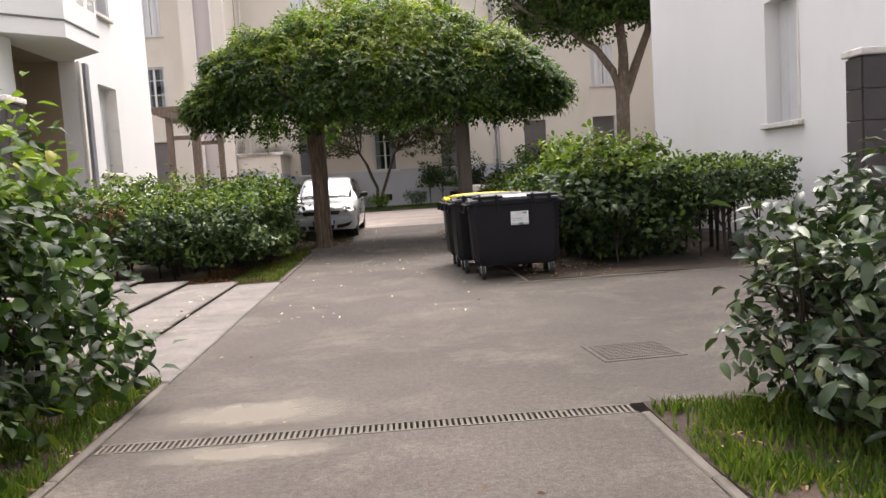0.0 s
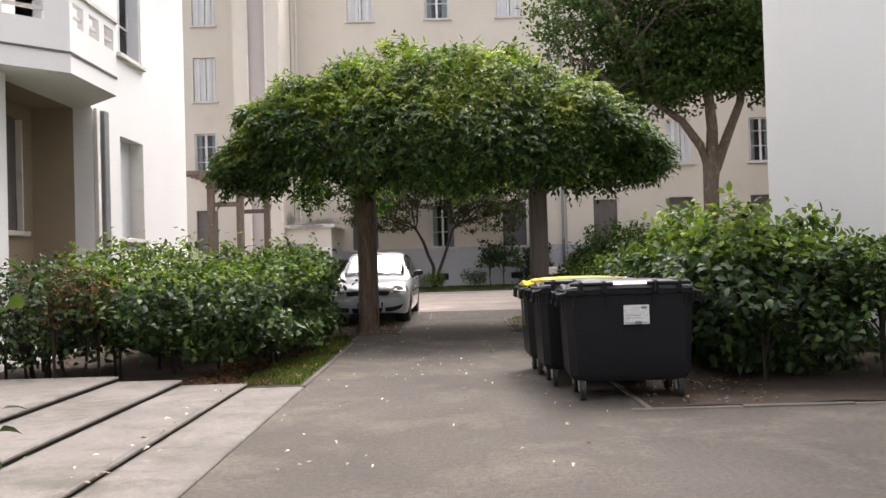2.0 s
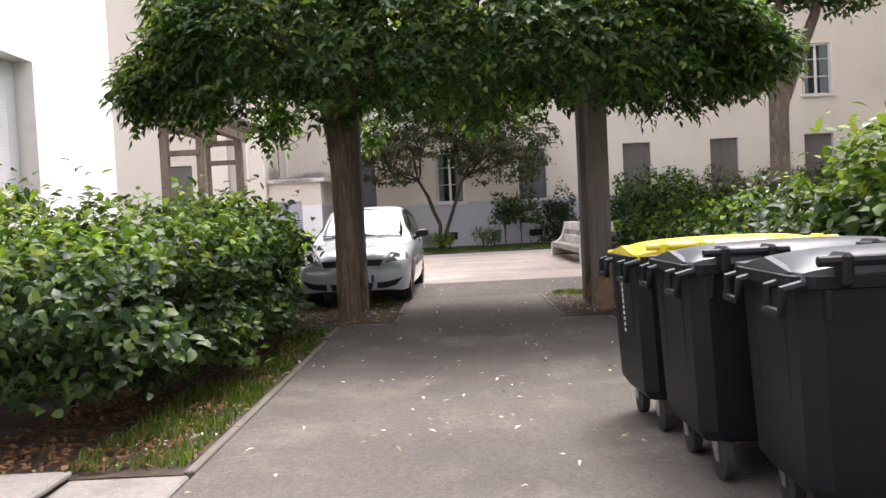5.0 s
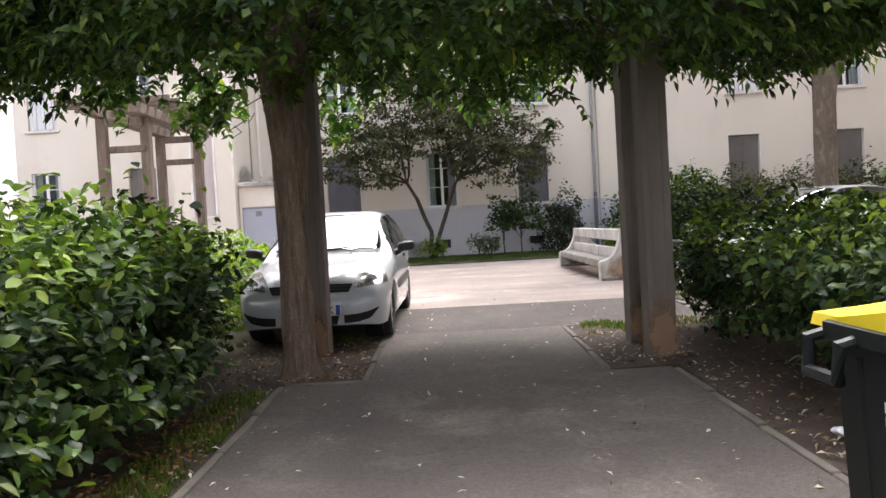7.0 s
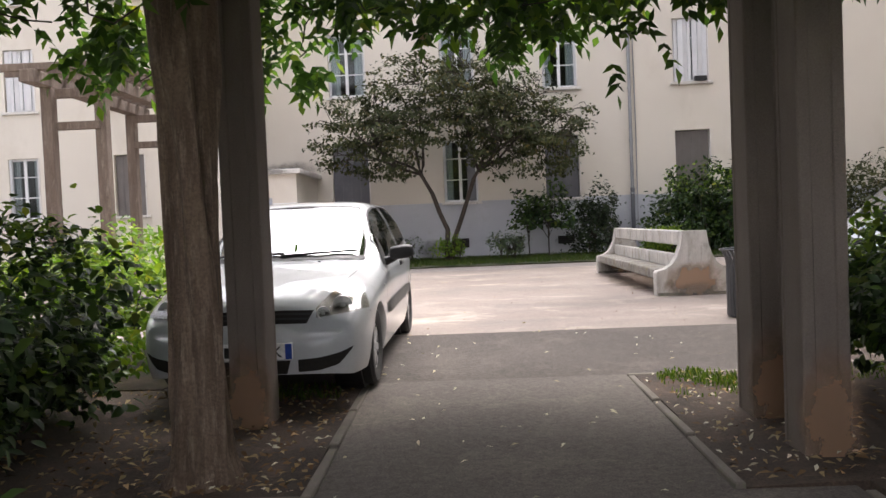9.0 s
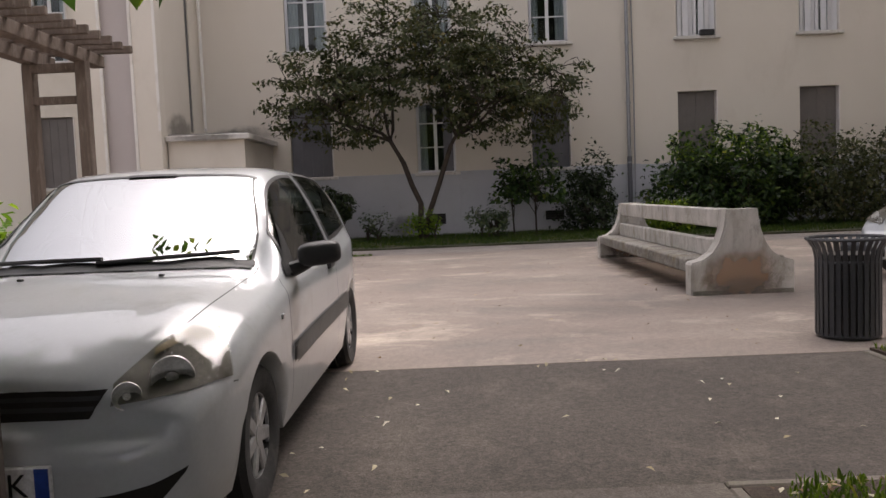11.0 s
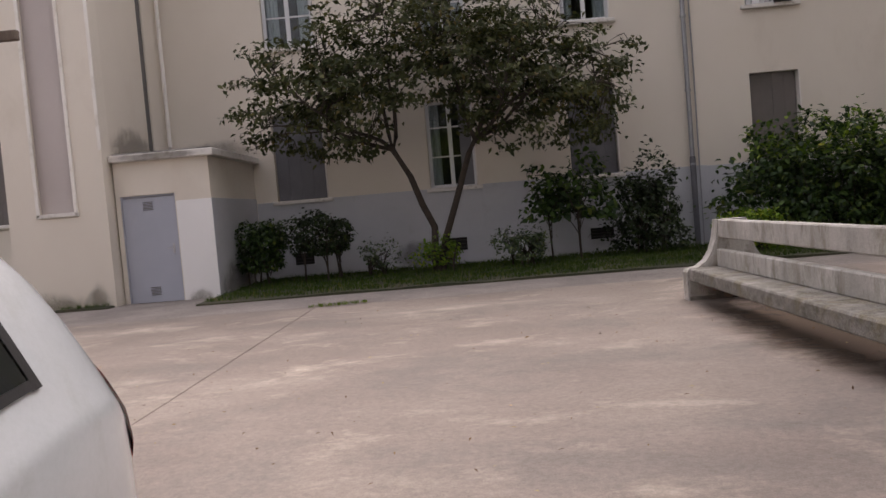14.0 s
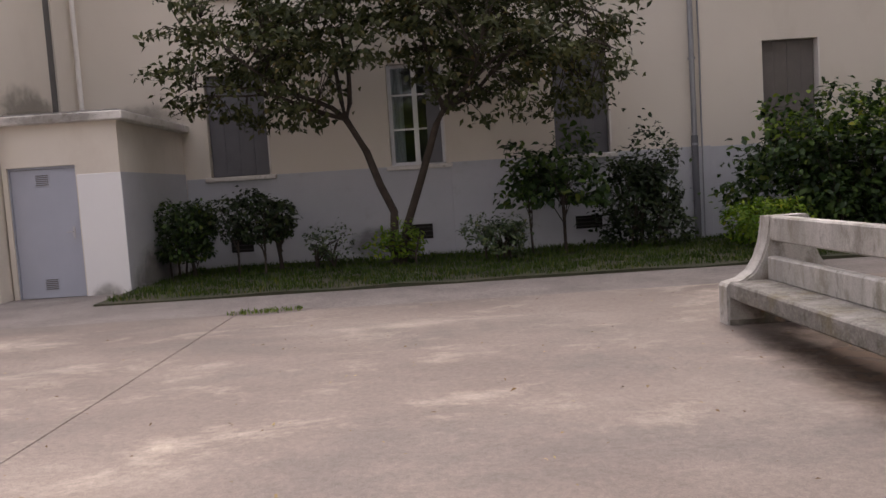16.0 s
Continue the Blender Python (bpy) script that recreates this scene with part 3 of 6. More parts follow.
sheet("pavement", [(-1.75, 1.3, -10, 4.42), (-1.75, 1.3, 4.58, 12.0), (1.3, 6.4, 4.6, 10.2), (1.3, 1.6, 10.2, 17.9), (-1.75, 1.3, 12.0, 17.9), (-1.02, 1.02, 17.9, 20.5)], 0.0, M_ASPHALT, label="worn grey asphalt path with pale patches", category="path")
sheet("road", [(-20, 2.82, 20.5, 22.83)], 0.0, M_ASPHALT_NEW, label="dark grey asphalt lane across the court", category="road")
sheet("court_floor", [(-20, -2.5, 22.842, 34.0), (-2.488, 26, 22.842, 34.0)], 0.0, M_COURT, label="worn pinkish concrete court with a long joint", category="court")
sheet("gravel_path", [(-20, -5.0, 34.012, 36.6), (-5.0, 26, 34.012, 35.75), (-7.0, -5.0, 36.6, 37.25)], -0.004, M_GRAVEL, label="grey gravelly strip along the lawn", category="path")
sheet("lawn", [(-5.0, 30, 35.75, 40.6), (-20, -7.0, 36.6, 40.6)], 0.03, M_GROUND, label="narrow dark lawn below the facade", category="lawn", rough=0.05)
sheet("flower_bed", [(1.36, 6.4, -10, 4.55), (1.66, 6.4, 10.26, 17.9), (1.08, 9, 17.9, 20.44), (2.88, 9, 20.44, 22.83)], 0.01, M_SOIL, label="brown earth bed strewn with dead leaves", category="flower bed", rough=0.05, step=0.4)
sheet("flower_bed", [(-6.4, -1.81, -10, 6.0), (-6.4, -1.81, 12.14, 17.9), (-9, -1.08, 17.9, 20.46), (-4.7, -2.72, 20.5, 22.8)], 0.005, M_SOIL, label="brown earth bed with grass and dead leaves", category="flower bed", rough=0.05, step=0.4)


def kerb(x0, x1, y0, y1, top=0.016):
    n = max(1, round(max(x1 - x0, y1 - y0) / 1.0))
    k = tagged(new("kerb"), "thin weathered concrete edging strip", "kerb", kind="structure")
    for i in range(n):
        a, b = i / n, (i + 1) / n
        if x1 - x0 > y1 - y0:
            r = (x0 + (x1 - x0) * a + 0.003, x0 + (x1 - x0) * b - 0.003, y0, y1)
        else:
            r = (x0, x1, y0 + (y1 - y0) * a + 0.003, y0 + (y1 - y0) * b - 0.003)
        g = gz((r[2] + r[3]) / 2)
        part("kerb_stone", box(*r, g - 0.1, g + top + random.uniform(-0.006, 0.006), 0.008), M_KERB, k)


kerb(-1.81, -1.752, -10, 6.0)
kerb(-1.81, -1.752, 12.14, 17.9)
kerb(1.302, 1.36, -10, 4.4)
kerb(1.602, 1.66, 10.26, 17.84)
kerb(1.46, 6.4, 10.2, 10.26)
kerb(1.022, 1.08, 17.9, 20.44)
kerb(1.022, 2.82, 20.44, 20.5)
kerb(-1.08, -1.022, 17.9, 20.46)
kerb(2.822, 2.88, 20.5, 22.83)
kerb(-1.752, -1.08, 17.9, 17.95)

# entrance slab and shallow steps
for i, (x0, x1, top) in enumerate(((-2.43, -1.765, 0.012), (-3.15, -2.43, 0.065), (-3.86, -3.15, 0.125), (-6.4, -3.86, 0.185))):
    bm = box(x0 - 0.04, x1, 6.06, 12.1, -0.1, top, 0.012)
    if i:
        box(x1, x1 + 0.03, 6.06, 12.1, top - 0.03, top, 0.008, bm)
        # near-black strip paints the shade that falls under the nosing
        tagged(mesh_object("riser", box(x1, x1 + 0.012, 6.07, 12.09, top - 0.075, top - 0.03), M_VOID), "dark strip painted for the shade under the step nosing", "riser", kind="structure")
    tagged(mesh_object("step" if i else "slab", bm, M_SLAB), "broad shallow concrete step with painted shade under its nosing" if i else "pale concrete slab beside the path", "step" if i else "slab", kind="structure")


# ---- walls and windows ----
FACADE = pose(0, 40.6, 0)
LEFT = pose(-6.4, 0, 0, 0, 0, 90)
RIGHT = pose(6.4, 0, 0, 0, 0, -90)
FLOORS = ((2.02, 4.05), (5.6, 7.65), (9.15, 11.2), (12.7, 14.75))
COLUMNS = ((-19.3, -18.2), (-15.3, -14.25), (-11.75, -10.7), (-4.5, -3.27), (-0.85, 0.28), (2.48, 3.62), (6.71, 7.86), (10.22, 11.38), (14.0, 15.2), (17.6, 18.75), (21.2, 22.35))
STYLES = {
    0: ("shut_grey", "casement", "shut_grey", "shut_blue", "half", "shut_blue", "shut_grey", "shut_grey", "shut_grey", "shut_grey", "shut_grey"),
    1: ("folds", "folds", "casement", "casement", "casement", "casement", "folds", "folds", "casement", "folds", "folds"),
    2: ("folds", "folds", "folds", "folds", "folds", "casement", "folds", "casement", "folds", "folds", "folds"),
    3: ("folds", "folds", "folds", "folds", "casement", "folds", "folds", "folds", "folds", "folds", "folds"),
}
SAY = {"shut_grey": "window with closed brown-grey louvred folding shutters", "shut_blue": "window with closed slate-grey louvred folding shutters", "casement": "white casement window with glazing bars and net curtain",
       "folds": "window with half-open white folding shutters", "half": "white casement window with curtain and one grey shutter", "shut_white": "deep window with closed white louvred shutters"}


def place_window(m, u0, u1, z0, z1, style, deep=0.2):
    if style == "half":
        w = window(m, u0, u1, z0, z1, "half", SAY[style], deep)
        part("grey_shutter", box(0.2, 0.5, 0.05, 0.08, 0.03, z1 - z0 - 0.03, 0.004), M_SHUTTER_BLUE, w)
    elif style == "shut_white":
        w = window(m, u0, u1, z0, z1, "shut_white", SAY[style], deep)
    else:
        w = window(m, u0, u1, z0, z1, style, SAY[style], deep)
    return w


holes = [(a, b, c, d) for c, d in FLOORS for a, b in COLUMNS]
wall("wall_north", FACADE, -24, 30, -0.1, 16.2, 0.35, holes, M_RENDER, "cream rendered facade with stained patches, four storeys")
for f, (c, d) in enumerate(FLOORS):
    for k, (a, b) in enumerate(COLUMNS):
        place_window(FACADE, a, b, c, d, STYLES[f][k])
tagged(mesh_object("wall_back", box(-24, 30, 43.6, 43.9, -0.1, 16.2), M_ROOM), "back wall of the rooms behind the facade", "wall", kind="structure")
tagged(mesh_object("wall_end", box(-24.3, -24, 40.6, 43.9, -0.1, 16.2), M_RENDER), "end wall of the long building", "wall", kind="structure")
tagged(mesh_object("wall_end", box(30, 30.3, 40.6, 43.9, -0.1, 16.2), M_RENDER), "end wall of the long building", "wall", kind="structure")
tagged(mesh_object("roof", box(-24.6, 30.6, 40.2, 44.2, 16.2, 16.45, 0.02), M_ROOF), "flat roof edge of the long building", "roof", kind="structure")
bm = bmesh.new()
for z in (4.6, 8.2, 11.75):
    box(-24, 30, 40.95, 43.6, z, z + 0.25, 0, bm)
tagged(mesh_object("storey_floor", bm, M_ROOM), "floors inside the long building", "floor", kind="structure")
for x0, x1, proud, lab in ((-5.0, 0.35, 0.012, "grey"), (0.35, 5.6, 0.035, "paler grey"), (5.6, 30, 0.012, "grey")):
    tagged(mesh_object("plinth", box(x0, x1, 40.6 - proud, 40.62, -0.1, 2.01 if proud < 0.03 else 2.03, 0.006), M_PLINTH), lab + " painted plinth band along the facade foot", "plinth", kind="structure")


def vent(m, u0, u1, z0, z1):
    v = thing("wall_vent", m @ pose((u0 + u1) / 2, 0, (z0 + z1) / 2), "small dark cellar vent in the wall foot", "vent", "cellar vents")
    a, b = (u1 - u0) / 2, (z1 - z0) / 2
    part("backing", box(-a, a, -0.012, -0.006, -b, b), M_VOID, v)
    fr = bmesh.new()
    for r in ((-a - 0.03, -a, -b - 0.03, b + 0.03), (a, a + 0.03, -b - 0.03, b + 0.03), (-a, a, b, b + 0.03), (-a, a, -b - 0.03, -b)):
        box(r[0], r[1], -0.03, 0.0, r[2], r[3], 0.003, fr)
    part("frame", fr, M_PLINTH, v)
    for i in range(3):
        z = -b + 2 * b * (i + 0.7) / 3.4
        part("slat", box(-a, a, -0.022, -0.014, z - 0.01, z + 0.01), M_IRON, v)


for a, b, c, d in ((-0.62, -0.1, 0.52, 0.82), (2.8, 3.34, 0.52, 0.78), (-4.2, -3.75, 0.48, 0.76)):
    vent(pose(0, 40.565 if a > 1 else 40.588, 0), a, b, c, d)

# rainwater pipe
pipe = thing("rainwater_pipe", pose(5.26, 40.5, 0.15), "grey zinc rainwater pipe clamped to the facade", "pipe")
part("pipe_shaft", tube([(0, 0, 2.05), (0, 0, 16.0)], 0.055, 12), M_ZINC, pipe, smooth=True)
part("pipe_shoe", tube([(0, 0, 0.0), (0, 0, 2.1)], 0.068, 12), M_SHUTTER_BLUE, pipe, "darker cast-iron lower length", smooth=True)
for z in (1.9, 3.6, 5.3, 7.2, 9.0, 11.0):
    part("clamp", tube([(0, 0, z), (0, 0, z + 0.05)], 0.075, 12), M_ZINC, pipe)
cable = thing("wall_cable", pose(5.42, 40.57, 0.2), "thin grey cable running up the facade", "cable")
part("cable_run", tube([(0, 0, 0), (0.02, 0, 4), (-0.02, 0, 9), (0, 0, 15.5)], 0.018, 6), M_ZINC, cable)

# stair tower in the corner
bm = box(-7.55, -6.95, 36.9, 37.3, -0.1, 16.2)
box(-8.9, -8.3, 36.9, 37.3, -0.1, 16.2, 0, bm)
box(-8.3, -7.55, 36.9, 37.3, -0.1, 2.05, 0, bm)
tagged(mesh_object("wall_tower", bm, M_RENDER), "cream stair tower front with two pilasters", "wall", kind="structure")
tagged(mesh_object("wall_panel", box(-8.3, -7.55, 37.02, 37.25, 2.05, 16.2), M_MAUVE), "tall recessed mauve-grey panel of the stair tower", "wall", kind="structure")
tagged(mesh_object("wall_tower_back", box(-8.9, -8.6, 37.3, 40.6, -0.1, 16.2), M_RENDER), "cream side wall of the stair tower", "wall", kind="structure")
TOWER = pose(-6.95, 0, 0, 0, 0, 90)
wall("wall_tower_side", TOWER, 37.3, 40.6, -0.1, 16.2, 0.3, [(39.3, 39.62, 3.35, 15.0)], M_RENDER, "pale side wall of the stair tower with a tall slit")
tagged(mesh_object("wall_tower_slit", box(-7.02, -6.985, 39.302, 39.618, 3.35, 15.0), M_MOULDING), "dull grey glass in the tall slit", "wall", kind="structure")
for x in (-8.3, -7.55):
    tagged(mesh_object("trim", box(x - 0.035, x + 0.035, 36.86, 36.9, 2.0, 16.2, 0.006), M_TRIM), "white vertical moulding on the stair tower", "trim", kind="structure")
tagged(mesh_object("trim", box(-8.34, -7.5, 36.86, 36.9, 1.97, 2.05, 0.01), M_SILL), "ledge below the mauve panel", "trim", kind="structure")
tagged(mesh_object("trim", box(-7.0, -6.93, 36.87, 36.9, 3.2, 16.2, 0.006), M_TRIM), "white corner moulding on the stair tower", "trim", kind="structure")
dp = thing("rainwater_pipe", pose(-6.86, 40.3, 3.15), "white rainwater pipe in the corner of the stair tower", "pipe")
part("pipe_shaft", tube([(0.12, -0.2, 0.0), (0.02, 0, 0.35), (0, 0, 13)], 0.045, 10), M_TRIM, dp, smooth=True)
tagged(mesh_object("roof", box(-9.1, -6.75, 36.7, 40.2, 16.2, 16.4), M_ROOF), "flat roof of the stair tower", "roof", kind="structure")

# unseen wing added east of the court to block sky from the right facade
wall("sky_blocker_wall", pose(17.5, 0, 0, 0, 0, -90), -40.5, -19.8, -0.1, 15.0, 0.35, [], M_RENDER, "unseen cream rendered wall added to darken the right facade")
tagged(mesh_object("sky_blocker_roof", box(17.3, 24, 19.8, 40.2, 15.0, 15.25), M_ROOF), "flat roof added to the unseen sky-blocking wall", "roof", kind="structure")

# service hut with its metal door
HUT = pose(0, 37.25, 0)
wall("wall_hut_front", HUT, -6.92, -5.02, -0.1, 2.95, 0.2, [(-6.84, -5.74, 0.13, 2.28)], M_RENDER, "cream front wall of the small service hut")
tagged(mesh_object("wall_hut_side", box(-5.22, -5.02, 37.45, 40.59, -0.1, 2.95), M_RENDER), "cream side wall of the small service hut", "wall", kind="structure")
tagged(mesh_object("plinth", box(-5.72, -5.01, 37.235, 37.25, 0.1, 2.12, 0.004), M_WHITE_RENDER), "white painted lower wall beside the hut door", "plinth", kind="structure")
tagged(mesh_object("plinth", box(-5.02, -5.005, 37.236, 40.58, 0.1, 2.12, 0.004), M_PLINTH), "grey painted lower wall of the hut side", "plinth", kind="structure")
tagged(mesh_object("roof_hut", box(-6.94, -4.86, 37.1, 40.59, 2.95, 3.09, 0.015), M_SILL), "stained concrete roof slab of the service hut", "roof", kind="structure")
tagged(mesh_object("roof_felt", box(-6.9, -4.95, 37.2, 40.55, 3.09, 3.12, 0.01), M_ROOF), "dark roofing felt on the service hut", "roof", kind="structure")
door = tagged(new("door_1"), "closed grey-blue metal service door with two vents", "door", kind="structure")
door.matrix_world = pose(-6.29, 37.31, 0.14)
part("door_leaf", box(-0.53, 0.53, 0, 0.05, 0.01, 2.1, 0.006), M_DOOR, door)
fr = bmesh.new()
box(-0.548, -0.532, -0.03, 0.06, 0, 2.135, 0.003, fr), box(0.532, 0.548, -0.03, 0.06, 0, 2.135, 0.003, fr), box(-0.532, 0.532, -0.03, 0.06, 2.105, 2.135, 0.003, fr)
part("door_frame", fr, M_DOOR, door)
for z in (1.82, 0.13):
    g = part("vent_grille", box(-0.14, 0.1, -0.008, 0.0, z, z + 0.2, 0.003), M_DOOR, door)
    for i in range(6):
        part("slat", box(-0.12, 0.08, -0.014, -0.008, z + 0.02 + i * 0.03, z + 0.035 + i * 0.03), M_MOULDING, g)
h_ = part("handle_plate", box(0.40, 0.44, -0.012, 0, 0.95, 1.15, 0.003), M_STEEL, door)
part("handle_lever", tube([(0.42, -0.01, 1.07), (0.42, -0.055, 1.07), (0.31, -0.055, 1.06)], 0.009, 8), M_STEEL, h_)
for z in (0.35, 1.05, 1.8):
    part("hinge", tube([(-0.535, -0.012, z), (-0.535, -0.012, z + 0.1)], 0.011, 8), M_STEEL, door)

# left building: porch, balcony, windows
left_holes = [(14.6, 17.45, 0.185, 4.3)]
left_windows = []
for z0, z1 in ((2.0, 3.98), (5.6, 7.6)):
    for a, b in ((-6.5, -5.35), (-2.5, -1.35), (1.5, 2.65), (7.5, 8.65), (18.66, 19.82)):
        left_windows.append((a, b, z0, z1))
left_windows.append((11.6, 12.7, 2.0, 3.98))
left_holes += left_windows + [(14.9, 16.1, 4.6, 6.9)]
wall("wall_west", LEFT, -12, 22.6, -0.1, 8.9, 0.35, left_holes, M_WHITE_RENDER, "off-white rendered house wall beside the path")
for a, b, c, d in left_windows:
    place_window(LEFT, a, b, c, d, "shut_white" if c < 5 else "casement", 0.3)
tagged(mesh_object("wall_west_end", box(-16, -6.75, 22.25, 22.6, -0.1, 8.9), M_WHITE_RENDER), "off-white end wall of the house", "wall", kind="structure")
tagged(mesh_object("wall_west_back", box(-16.3, -16, -12, 22.6, -0.1, 8.9), M_WHITE_RENDER), "rear wall of the house", "wall", kind="structure")
tagged(mesh_object("wall_west_front", box(-16, -6.75, -12, -11.65, -0.1, 8.9), M_WHITE_RENDER), "end wall of the house", "wall", kind="structure")
tagged(mesh_object("roof_west", box(-16.4, -6.0, -12.3, 22.9, 8.9, 9.15), M_ROOF), "flat roof of the house", "roof", kind="structure")
# porch recess
PB = pose(-7.5, 0, 0, 0, 0, 90)
wall("wall_porch_back", PB, 14.2, 17.85, 0.0, 4.6, 0.15, [(16.3, 17.1, 2.1, 4.05)], M_PORCH, "ochre back wall of the recessed porch")
place_window(PB, 16.3, 17.1, 2.1, 4.05, "shut_grey", 0.12)
tagged(mesh_object("wall_porch_side", box(-7.65, -6.75, 17.45, 17.8, 0, 4.6), M_PORCH), "ochre side wall of the recessed porch", "wall", kind="structure")
tagged(mesh_object("wall_porch_side", box(-7.65, -6.75, 14.25, 14.6, 0, 4.6), M_PORCH), "ochre side wall of the recessed porch", "wall", kind="structure")
tagged(mesh_object("ceiling_porch", box(-7.5, -6.4, 14.6, 17.45, 4.302, 4.5), M_PORCH), "flat ceiling of the porch", "ceiling", kind="structure")
tagged(mesh_object("floor_porch", box(-7.5, -6.4, 14.6, 17.45, 0.0, 0.18), M_SLAB), "concrete floor of the porch", "floor", kind="structure")
for y0, y1, proud, mat in ((17.46, 17.58, 0.08, M_TRIM), (17.6, 17.74, 0.04, M_MOULDING), (17.76, 17.95, 0.09, M_ZINC)):
    tagged(mesh_object("trim", box(-6.39, -6.4 + proud, y0, y1, 0.0, 4.3, 0.01), mat), "upright pilaster strip beside the porch", "trim", kind="structure")

balcony = thing("balcony", pose(-6.4, 15.55, 4.25), "white concrete balcony with pierced parapet over the porch", "balcony", kind="structure")
plan = [(0, -1.7), (0.9, -0.85), (0.9, 0.78), (0, 1.65)]
part("floor_slab", prism(plan, 0.0, 0.22, "z"), M_WHITE_RENDER, balcony)


def along(p, q, t0, t1, d0, d1, z0, z1, bm):
    """A box on the line from p to q between the shares t0 and t1, d0 to d1 outwards."""
    p, q = Vector((*p, 0)), Vector((*q, 0))
    ln = (q - p).length
    a = math.degrees(math.atan2(q.y - p.y, q.x - p.x))
    return box(ln * t0, ln * t1, -d1, -d0, z0, z1, 0.0, bm, Matrix.Translation(p) @ pose(0, 0, 0, 0, 0, a))


for p, q, n in ((plan[0], plan[1], 1), (plan[1], plan[2], 3), (plan[2], plan[3], 1)):
    bm = bmesh.new()
    along(p, q, 0, 1, -0.1, 0, 0.22, 0.72, bm)
    along(p, q, 0, 1, -0.1, 0, 1.06, 1.2, bm)
    gaps = [(i + 0.5) / n for i in range(n)]
    w_ = 0.24 / n if n > 1 else 0.22
    edges = [0.0] + [v for g in gaps for v in (g - w_ if n == 1 else g - 0.11, g + w_ if n == 1 else g + 0.11)] + [1.0]
    for a, b in zip(edges[::2], edges[1::2]):
        along(p, q, a, b, -0.1, 0, 0.72, 1.06, bm)
    part("parapet", bm, M_WHITE_RENDER, balcony)
    part("slot_bar", along(p, q, 0.02, 0.98, -0.07, -0.03, 0.86, 0.91, bmesh.new()), M_SILL, balcony)
    part("moulding", along(p, q, 0, 1, 0.001, 0.018, 0.28, 0.31, bmesh.new()), M_MOULDING, balcony, "dark drip line")
    part("coping", along(p, q, -0.02, 1.02, -0.13, 0.035, 1.2, 1.26, bmesh.new()), M_SILL, balcony)

# right building
right_windows = []
for z0, z1 in ((1.97, 3.97), (5.6, 7.6)):
    for a, b in ((-3.5, -2.35), (1.0, 2.15), (12.37, 13.52)):
        right_windows.append((-b, -a, z0, z1))
# unseen upper height is made up, raised to block sky from the court
wall("wall_east", RIGHT, -19.4, 12, -0.1, 13.6, 0.35, right_windows, M_WHITE_RENDER, "white rendered house wall beside the path")
for a, b, c, d in right_windows:
    place_window(RIGHT, a, b, c, d, "shut_white" if c < 5 else "casement", 0.3)
vent(RIGHT @ pose(0, -0.006, 0), -13.03, -12.68, 0.33, 0.58)
tagged(mesh_object("wall_east_end", box(6.75, 16, 19.05, 19.4, -0.1, 13.6), M_WHITE_RENDER), "white end wall of the house", "wall", kind="structure")
tagged(mesh_object("wall_east_back", box(16, 16.3, -12, 19.4, -0.1, 13.6), M_WHITE_RENDER), "rear wall of the house", "wall", kind="structure")
tagged(mesh_object("wall_east_front", box(6.75, 16, -12, -11.65, -0.1, 13.6), M_WHITE_RENDER), "end wall of the house", "wall", kind="structure")
tagged(mesh_object("roof_east", box(6.0, 16.4, -12.3, 19.7, 13.6, 13.85), M_ROOF), "flat roof of the house", "roof", kind="structure")


def tiled_pillar(x0, x1, y0, y1, top):
    p = thing("entrance_pillar", pose((x0 + x1) / 2, (y0 + y1) / 2, 0), "entrance pillar clad in dark stone tiles with pale coping", "pillar", "entrance pillars")
    a, b = (x1 - x0) / 2, (y1 - y0) / 2
    part("core", box(-a + 0.02, a - 0.02, -b + 0.02, b - 0.02, -0.05, top - 0.08), M_MOULDING, p)
    rows = int((top - 0.1) / 0.33)
    hh = (top - 0.1) / rows
    for i in range(rows):
        z = i * hh
        for s in (-1, 1):
            part("tile", box(-a + 0.004, a - 0.004, s * b - 0.012, s * b + 0.012, z + 0.005, z + hh - 0.005, 0.003), M_TILE, p)
            part("tile", box(s * a - 0.012, s * a + 0.012, -b + 0.018, b - 0.018, z + 0.005, z + hh - 0.005, 0.003), M_TILE, p)
    part("coping", box(-a - 0.04, a + 0.04, -b - 0.04, b + 0.04, top - 0.08, top, 0.012), M_SILL, p, "pale stone coping")


tiled_pillar(5.2, 6.38, 8.68, 9.02, 2.53)
tiled_pillar(-6.38, -5.2, 11.5, 12.05, 2.9)

# drain channel across the path
drain = tagged(new("drain_channel"), "slotted cast-iron drain channel across the path", "drain", kind="structure")
drain.matrix_world = pose(-0.225, 4.5, 0)
part("channel", box(-1.52, 1.52, -0.085, 0.085, -0.14, -0.03), M_VOID, drain)
fr = box(-1.52, 1.52, -0.082, -0.066, -0.05, 0.004)
box(-1.52, 1.52, 0.066, 0.082, -0.05, 0.004, 0, fr)
part("frame", fr, M_KERB, drain)
me = None
for i in range(90):
    ob = part("grate_bar", box(-0.009, 0.009, -0.066, 0.066, -0.03, 0.002), M_KERB, drain) if me is None else new("grate_bar", me)
    me = ob.data
    ob.parent = drain
    ob.location = (-1.5 + i * 3.0 / 89, 0, 0)
hatch = tagged(new("manhole_cover"), "square patterned cast-iron manhole cover flush in asphalt", "manhole cover", kind="structure")
hatch.matrix_world = pose(1.72, 5.95, 0.003, 0, 0, 4) @ Matrix.Diagonal((0.78, 0.9, 1, 1))
part("rim", box(-0.4, 0.4, -0.32, 0.32, -0.03, 0.003, 0.002), M_ASPHALT, hatch)
